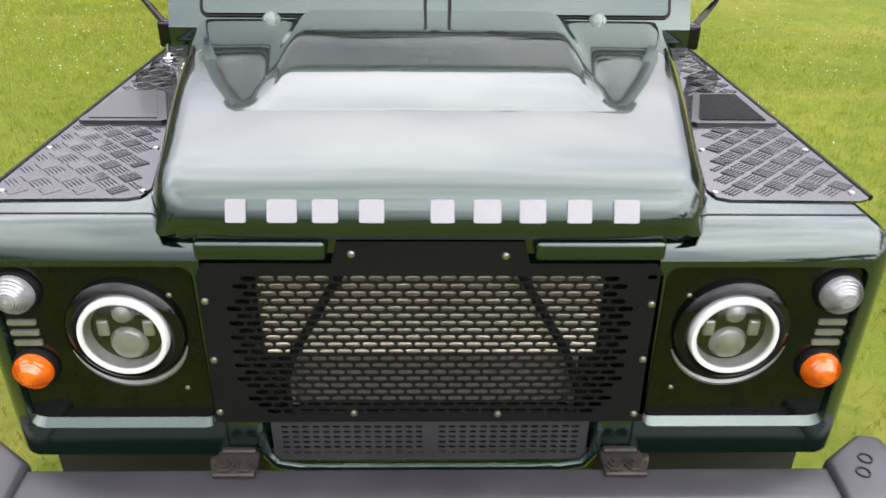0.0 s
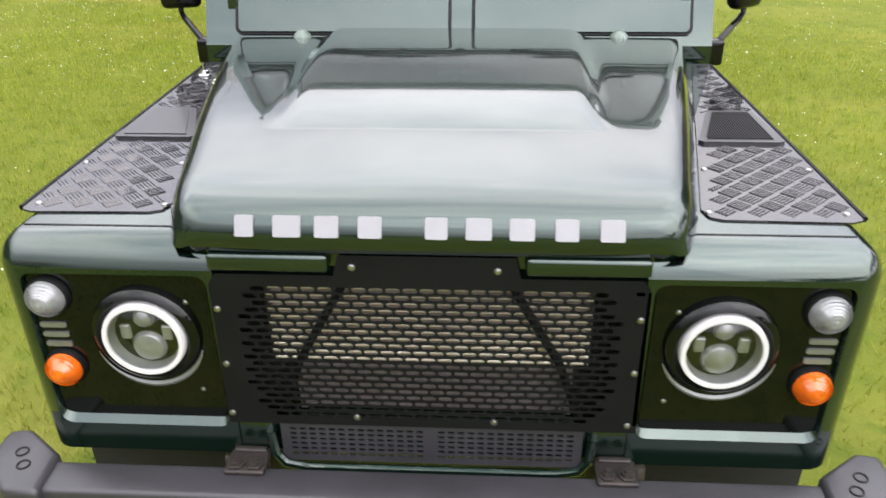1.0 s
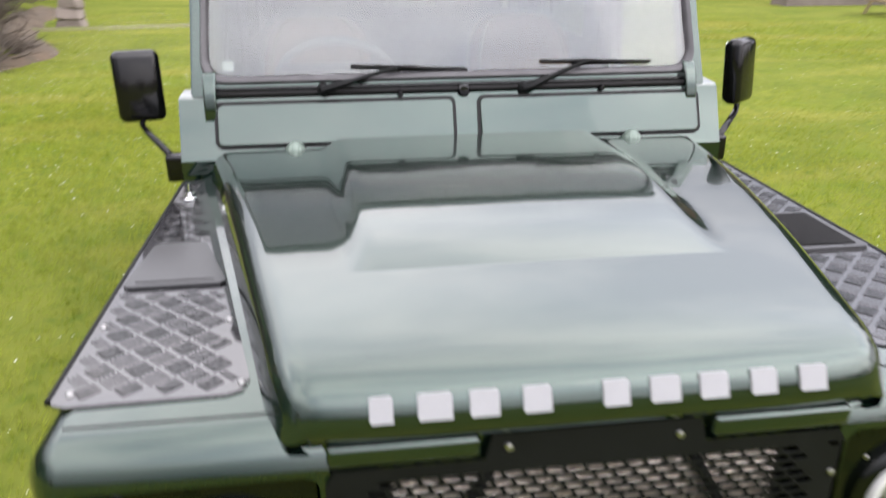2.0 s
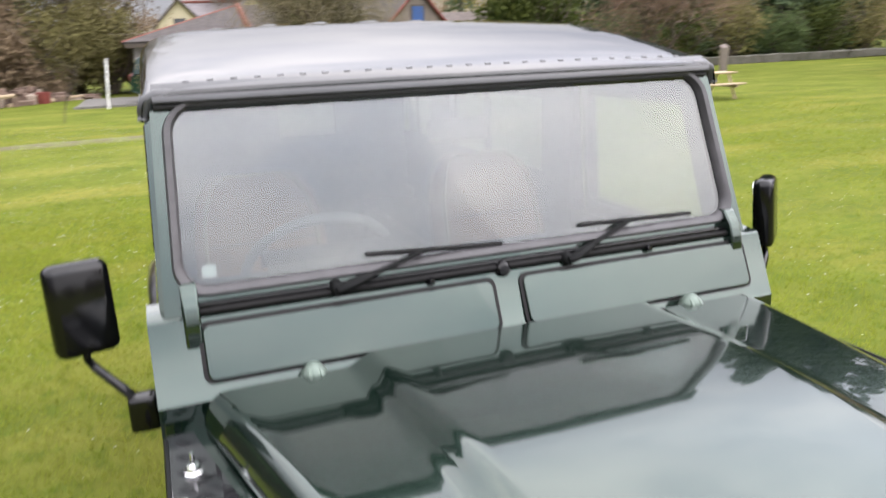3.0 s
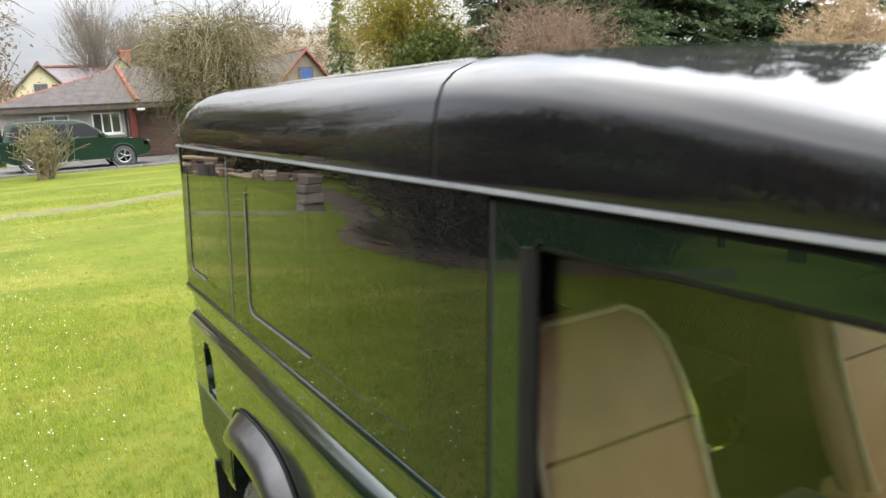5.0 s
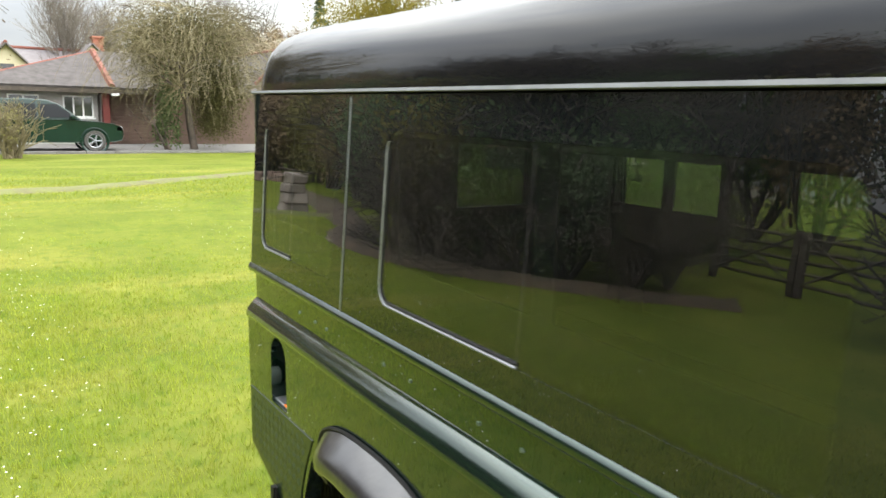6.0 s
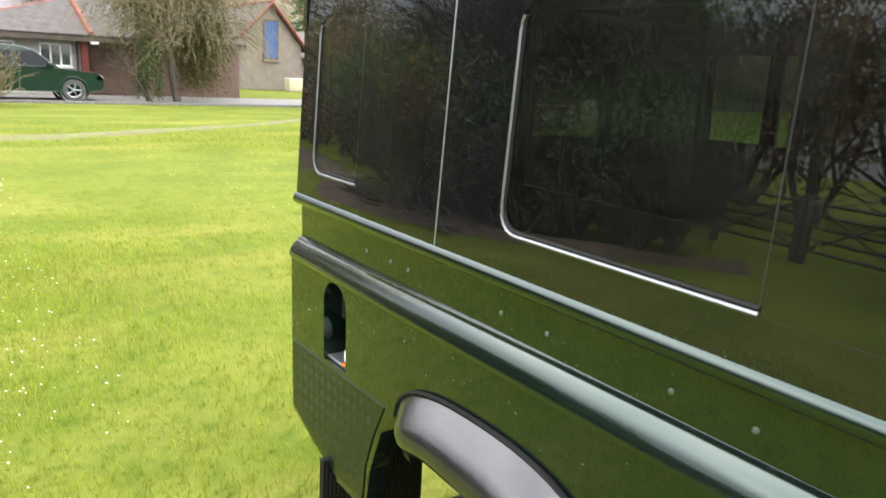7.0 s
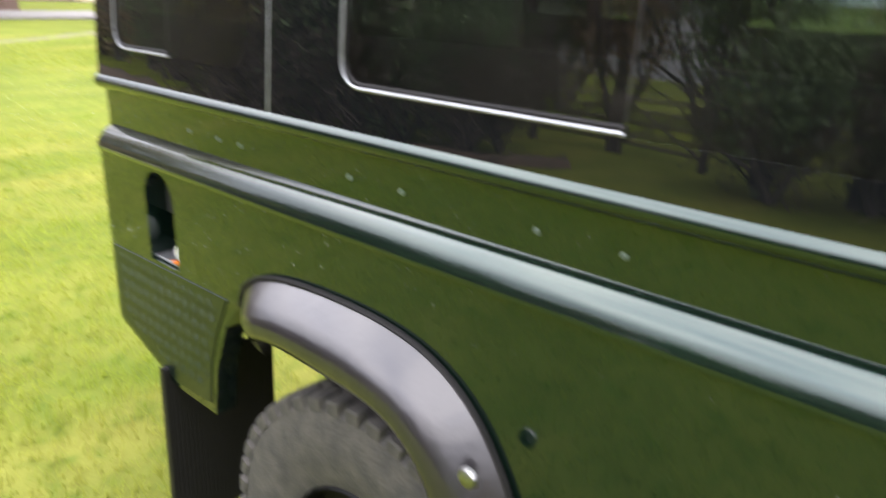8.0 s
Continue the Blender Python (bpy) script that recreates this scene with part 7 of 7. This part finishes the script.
def bungalow():
    ob = thing("bungalow", "low bungalow with hipped slate roof and brown garage door", "house", (0, 0, 0))
    y, xl, xr = 36.4, -1.2, 10.2
    bm = BM()
    box(bm, xl, 3.60, y, y + 7, 0, 2.22)
    part("wall", bm, RENDERED, ob, "grey pebbledash wall", 0)
    bm = BM()
    box(bm, 3.86, xr, y + 0.3, y + 7, 0, 2.22)
    part("garage_wall", bm, GARAGE, ob, smooth=0)
    bm = BM()
    box(bm, 3.60, 3.86, y - 0.35, y + 0.4, 0, 2.2)
    part("corner_post", bm, DARKRED, ob, "dark red corner post", 0)
    for k in range(12):
        bm = BM()
        rbox(bm, 3.95, 6.55, y + 0.20, y + 0.29, 0.04 + 0.165 * k, 0.197 + 0.165 * k, 0.008, 1)
        part("garage_door_slat", bm, GARAGE, ob)
    bm = BM()
    box(bm, xl - 0.3, xr, y - 0.60, y - 0.52, 2.10, 2.32)
    part("fascia", bm, OLDWOOD, ob, smooth=0)
    z0, z1 = 2.26, 3.85
    ax, ay = 3.75, y + 2.8
    for slope in ([(xl - 0.4, y - 0.6, z0), (3.9, y - 0.6, z0), (ax, ay, z1), (ax - 0.1, ay, z1)],
                  [(3.9, y - 0.6, z0), (xr, y - 0.6, z0), (xr, ay, z1), (ax, ay, z1)],
                  [(xl - 0.4, y - 0.6, z0), (ax - 0.1, ay, z1), (ax, ay + 0.1, z1), (xl - 0.4, y + 7.0, z0)],
                  [(xl - 0.4, y + 7.0, z0), (xr, y + 7.0, z0), (xr, ay, z1), (ax, ay + 0.1, z1)]):
        bm = BM()
        roof_slab(bm, slope)
        part("roof_slope", bm, SLATE, ob, "weathered grey slate roof slope", 0)
    ridge_tiles(ob, (3.95, y - 0.58, z0 + 0.10), (ax, ay, z1 + 0.10), 0.15)
    ridge_tiles(ob, (xl - 0.4, y - 0.6, z0 + 0.08), (ax, ay, z1 + 0.08), 0.06)
    window(ob, 2.15, 3.28, 1.10, 1.98, y, 3)
    window(ob, 0.2, 1.3, 1.10, 1.98, y, 2)
    bm = BM()
    tube(bm, [(3.48, y - 0.08, 0.0), (3.48, y - 0.08, 2.0), (3.52, y - 0.4, 2.15)], 0.045, 8)
    part("downpipe", bm, DARKBARK, ob)
    bm = BM()
    rbox(bm, 3.9, 4.2, y - 0.7, y - 0.5, 2.0, 2.1, 0.02)
    part("security_lamp", bm, WHITE, ob)


bungalow()


def far_house():
    ob = thing("cottage", "cream two-storey cottage with slate roofs and red ridges", "house", (0, 0, 0))
    bm = BM()
    prism(bm, [(1.1, 0), (6.3, 0), (6.3, 5.1), (3.7, 7.7), (1.1, 5.1)], 100, 112)
    part("gable_wall", bm, CREAM, ob, "cream rendered gable wall", 0)
    bm = BM()
    roof_slab(bm, [(0.75, 99.6, 4.75), (0.75, 112, 4.75), (3.7, 112, 7.75), (3.7, 99.6, 7.75)], 0.18)
    roof_slab(bm, [(6.65, 99.6, 4.75), (6.65, 112, 4.75), (3.7, 112, 7.75), (3.7, 99.6, 7.75)], 0.18)
    part("gable_roof", bm, PALE_SLATE, ob, smooth=0)
    bm = BM()
    for s in (-1, 1):
        tube(bm, [(3.7 + s * 3.0, 99.55, 4.7), (3.7, 99.55, 7.8)], 0.14, 4)
    part("bargeboard", bm, DARKBARK, ob, smooth=0)
    bm = BM()
    box(bm, 5.0, 15.5, 104, 111, 0, 5.2)
    part("wall", bm, CREAM, ob, smooth=0)
    bm = BM()
    roof_slab(bm, [(4.0, 103.4, 4.9), (15.8, 103.4, 4.9), (15.8, 107.5, 7.6), (4.0, 107.5, 7.6)], 0.18)
    roof_slab(bm, [(4.0, 111.6, 4.9), (15.8, 111.6, 4.9), (15.8, 107.5, 7.6), (4.0, 107.5, 7.6)], 0.18)
    part("roof", bm, PALE_SLATE, ob, smooth=0)
    bm = BM()
    prism(bm, [(11.0, 0), (14.6, 0), (14.6, 6.4), (12.8, 8.3), (11.0, 6.4)], 102.4, 106)
    part("second_gable", bm, CREAM, ob, smooth=0)
    bm = BM()
    roof_slab(bm, [(10.6, 102, 6.1), (10.6, 109, 6.1), (12.8, 109, 8.45), (12.8, 102, 8.45)], 0.16)
    roof_slab(bm, [(15.2, 102, 6.0), (15.2, 109, 6.0), (12.8, 109, 8.45), (12.8, 102, 8.45)], 0.16)
    part("second_roof", bm, PALE_SLATE, ob, smooth=0)
    bm = BM()
    rbox(bm, 13.2, 14.4, 104.6, 105.8, 7.0, 9.6, 0.05, 1)
    rbox(bm, 13.1, 14.5, 104.5, 105.9, 9.3, 9.55, 0.03, 1)
    part("chimney", bm, BRICK, ob, "red brick chimney", 0)
    ridge_tiles(ob, (4.0, 107.5, 7.85), (12.5, 107.5, 7.85), 0.22)
    ridge_tiles(ob, (3.7, 99.7, 7.95), (3.7, 107, 7.95), 0.2)
    window(ob, 3.0, 4.4, 4.45, 5.60, 99.98, 2, DARKBARK)
    window(ob, 4.85, 5.55, 4.75, 5.45, 99.98, 1, DARKBARK)


far_house()


def barn():
    ob = thing("stone_barn", "stone outbuilding with a blue loft door and red ridge", "barn", (0, 0, 0))
    y, a, b, ap = 49.0, 14.3, 18.5, 16.5
    bm = BM()
    prism(bm, [(a, 0), (b, 0), (b, 2.75), (ap, 5.15), (a, 2.9)], y, y + 9)
    part("wall", bm, STONE, ob, "grey rubble stone wall", 0)
    bm = BM()
    roof_slab(bm, [(a - 0.3, y - 0.25, 2.65), (a - 0.3, y + 9.2, 2.65), (ap, y + 9.2, 5.2), (ap, y - 0.25, 5.2)], 0.14)
    roof_slab(bm, [(b + 0.35, y - 0.25, 2.40), (b + 0.35, y + 9.2, 2.40), (ap, y + 9.2, 5.2), (ap, y - 0.25, 5.2)], 0.14)
    part("roof", bm, SLATE, ob, smooth=0)
    for s, e in ((-1, (a - 0.3, 2.75)), (1, (b + 0.35, 2.5))):
        bm = BM()
        tube(bm, [(e[0], y - 0.28, e[1]), (ap, y - 0.28, 5.28)], 0.10, 4)
        part("bargeboard", bm, DARKRED, ob, smooth=0)
    ridge_tiles(ob, (ap, y - 0.25, 5.36), (ap, y + 9.2, 5.36), 0.13)
    bm = BM()
    box(bm, 15.95, 16.95, y - 0.06, y + 0.02, 1.85, 4.25)
    part("door_frame", bm, OLDWOOD, ob, smooth=0)
    for k in range(4):
        bm = BM()
        rbox(bm, 16.05 + 0.20 * k, 16.24 + 0.20 * k, y - 0.10, y - 0.06, 1.95, 4.15, 0.01, 1)
        part("door_board", bm, BLUE, ob, "blue painted board")
    bm = BM()
    rbox(bm, 15.9, 17.0, y - 0.15, y + 0.02, 1.72, 1.85, 0.02, 1)
    part("sill", bm, STONE, ob)


barn()


def low_barn():
    ob = thing("low_barn", "low barn with a wide grey-brown slate roof", "barn", (0, 0, 0))
    bm = BM()
    box(bm, 18.2, 24.5, 50, 55, 0, 2.0)
    part("wall", bm, STONE, ob, smooth=0)
    bm = BM()
    roof_slab(bm, [(17.9, 49.6, 1.95), (24.8, 49.6, 1.95), (24.8, 53, 3.75), (17.9, 53, 3.75)], 0.12)
    roof_slab(bm, [(17.9, 55.6, 1.95), (24.8, 55.6, 1.95), (24.8, 53, 3.75), (17.9, 53, 3.75)], 0.12)
    part("roof", bm, mat("brown_grey_slate", (0.13, 0.105, 0.092), 0.9, scale=3.0, color2=(0.08, 0.067, 0.06), bump=0.5, bump_scale=8), ob, smooth=0)


low_barn()


# ---- parked estate car ----
def suv():
    ob = thing("parked_suv", "dark green estate car parked on the gravel", "car", (1.05, 32.0, 0.035))
    bm = BM()
    prof = [(-2.42, 0.45), (-2.45, 0.80), (-2.40, 1.05), (-1.0, 1.10), (0.75, 1.10), (1.30, 1.06), (2.10, 0.98), (2.38, 0.86), (2.43, 0.60), (2.36, 0.38), (1.9, 0.30), (-2.0, 0.30)]
    loft(bm, [[(x, -0.93, z) for x, z in prof], [(x, -0.97, z * 0.97 + 0.01) for x, z in prof], [(x, 0.97, z * 0.97 + 0.01) for x, z in prof], [(x, 0.93, z) for x, z in prof]], True, True)
    bmesh.ops.recalc_face_normals(bm, faces=bm.faces)
    part("body", bm, SUVPAINT, ob, smooth=30, bevel=0.05)
    bm = BM()
    top = [(-2.33, 1.05), (-2.15, 1.62), (-1.95, 1.72), (-0.6, 1.78), (0.05, 1.74), (0.40, 1.62), (1.10, 1.08)]
    loft(bm, [[(x, -0.90, z) if z < 1.2 else (x, -0.74, z) for x, z in top], [(x, 0.90, z) if z < 1.2 else (x, 0.74, z) for x, z in top]], True, True)
    bmesh.ops.recalc_face_normals(bm, faces=bm.faces)
    part("cabin", bm, SUVPAINT, ob, smooth=30, bevel=0.04)
    for x0, x1, t0, t1 in ((-2.10, -1.30, -1.95, -1.30), (-1.22, -0.28, -1.22, -0.30), (-0.20, 0.92, -0.22, 0.36)):
        bm = BM()
        loft(bm, [[(x0, -0.895, 1.16), (x1, -0.895, 1.16), (t1, -0.79, 1.60), (t0, -0.79, 1.60)], [(x0, -0.91, 1.16), (x1, -0.91, 1.16), (t1, -0.805, 1.60), (t0, -0.805, 1.60)]], True, True)
        bmesh.ops.recalc_face_normals(bm, faces=bm.faces)
        part("side_glass", bm, SUVGLASS, ob, smooth=0)
    for x in (-1.45, 1.48):
        for s in (-1, 1):
            bm = BM()
            lathe(bm, [(0.23, 0.10), (0.34, 0.10), (0.365, 0.06), (0.365, -0.06), (0.34, -0.10)], (x, s * 0.86, 0.365), "y", 24, s)
            w = part("wheel", bm, TYRE, ob, smooth=40)
            bm = BM()
            for k in range(5):
                a = 2 * math.pi * k / 5
                tube(bm, [(x, s * 0.955, 0.365), (x + 0.21 * math.cos(a), s * 0.955, 0.365 + 0.21 * math.sin(a))], 0.028, 4)
            lathe(bm, [(0.215, 0.095), (0.24, 0.11), (0.25, 0.09)], (x, s * 0.86, 0.365), "y", 20, s)
            part("rim", bm, ALLOY, w)
            bm = BM()
            lathe(bm, [(0.385, 0.075), (0.44, 0.105), (0.47, 0.10), (0.475, 0.06)], (x, s * 0.86, 0.365), "y", 24, s)
            part("arch", bm, SUVPAINT, ob)
    for s in (-1, 1):
        bm = BM()
        rbox(bm, 2.18, 2.42, s * 0.80 - 0.13, s * 0.80 + 0.13, 0.70, 0.88, 0.03)
        part("headlight", bm, CLEARLENS, ob)
        bm = BM()
        rbox(bm, -2.46, -2.36, s * 0.80 - 0.12, s * 0.80 + 0.12, 0.78, 1.06, 0.03)
        part("tail_light", bm, DARKRED, ob)
        bm = BM()
        rbox(bm, 0.72, 0.90, s * 1.02 - 0.10, s * 1.02 + 0.10, 1.10, 1.26, 0.04)
        part("mirror", bm, SUVPAINT, ob)


suv()


# ---- garden things ----
def picnic(x, y, a, label):
    ob = thing("picnic_table", label, "picnic table", (x, y, 0))
    ob.rotation_euler = (0, 0, radians(a))
    for k in range(5):
        bm = BM()
        rbox(bm, -0.90, 0.90, -0.36 + 0.146 * k, -0.226 + 0.146 * k, 0.715, 0.755, 0.008, 1)
        part("tabletop_board", bm, WOOD, ob)
    for s in (-1, 1):
        for k in range(2):
            bm = BM()
            y0 = s * 0.62 + (-0.14 if k == 0 else 0.005)
            rbox(bm, -0.90, 0.90, y0, y0 + 0.135, 0.42, 0.46, 0.008, 1)
            part("bench_board", bm, WOOD, ob)
        bm = BM()
        rbox(bm, s * 0.62 - 0.025, s * 0.62 + 0.025, -0.76, 0.76, 0.34, 0.42, 0.008, 1)
        part("bench_bearer", bm, WOOD, ob)
        for q in (-1, 1):
            bm = BM()
            tube(bm, [(s * 0.67, q * 0.62, 0.0), (s * 0.67, q * 0.24, 0.72)], 0.05, 4)
            part("leg", bm, WOOD, ob, smooth=0)


picnic(14.15, 17.75, -4, "weathered wooden picnic table on the lawn")


def planter():
    ob = thing("brick_planter", "raised stone planter with red brick coping", "planter", (14.6, 21.5, 0))
    bm = BM()
    box(bm, -1.75, 1.6, -0.45, 0.45, 0, 0.66)
    part("wall", bm, STONE, ob, smooth=0)
    g = random.Random(2)
    for k in range(15):
        bm = BM()
        rbox(bm, -1.80 + 0.23 * k, -1.585 + 0.23 * k, -0.52, 0.52, 0.66, 0.735, 0.008, 1)
        part("coping_brick", bm, BRICK, ob)


planter()


def garden_chair(x, y, a, m, label):
    ob = thing("garden_chair", label, "chair", (x, y, 0), "garden chairs")
    ob.rotation_euler = (0, 0, radians(a))
    for k in range(4):
        bm = BM()
        rbox(bm, -0.24, 0.24, -0.24 + 0.12 * k, -0.135 + 0.12 * k, 0.42, 0.445, 0.006, 1)
        part("seat_slat", bm, m, ob)
    for k in range(4):
        bm = BM()
        rbox(bm, -0.22 + 0.12 * k, -0.14 + 0.12 * k, 0.23, 0.255, 0.44, 0.92, 0.006, 1)
        part("back_slat", bm, m, ob)
    for sx in (-1, 1):
        for sy in (-1, 1):
            bm = BM()
            rbox(bm, sx * 0.22 - 0.025, sx * 0.22 + 0.025, sy * 0.22 - 0.025, sy * 0.22 + 0.025, 0, 0.43 if sy < 0 else 0.92, 0.005, 1)
            part("leg", bm, m, ob)


garden_chair(16.55, 21.2, 60, DARKRED, "red wooden garden chair by the planter")
garden_chair(15.9, 20.3, -70, WOOD, "weathered wooden garden chair by the planter")
bm = BM()
stone(bm, random.Random(8), (23.7, 28.0, 0.6), (0.18, 0.14, 0.62))
tagged(part("standing_stone", bm, STONE, None, "upright stone post on the lawn", 0), category="stone")
bm = BM()
rbox(bm, 16.9, 18.0, 47.0, 47.9, 0.0, 0.8, 0.05)
tagged(part("pale_crate", bm, CREAM, None, "pale crate beside the stone barn"), category="crate")
# low wall under the end hedge
for k in range(20):
    bm = BM()
    stone(bm, random.Random(k), (27.5 + 1.3 * k, 34.6, 0.22), (0.66, 0.2, 0.24))
    tagged(part("wall_stone", bm, EDGESTONE, None, "low stone edging under the hedge", 0), category="stone", group="hedge edging")
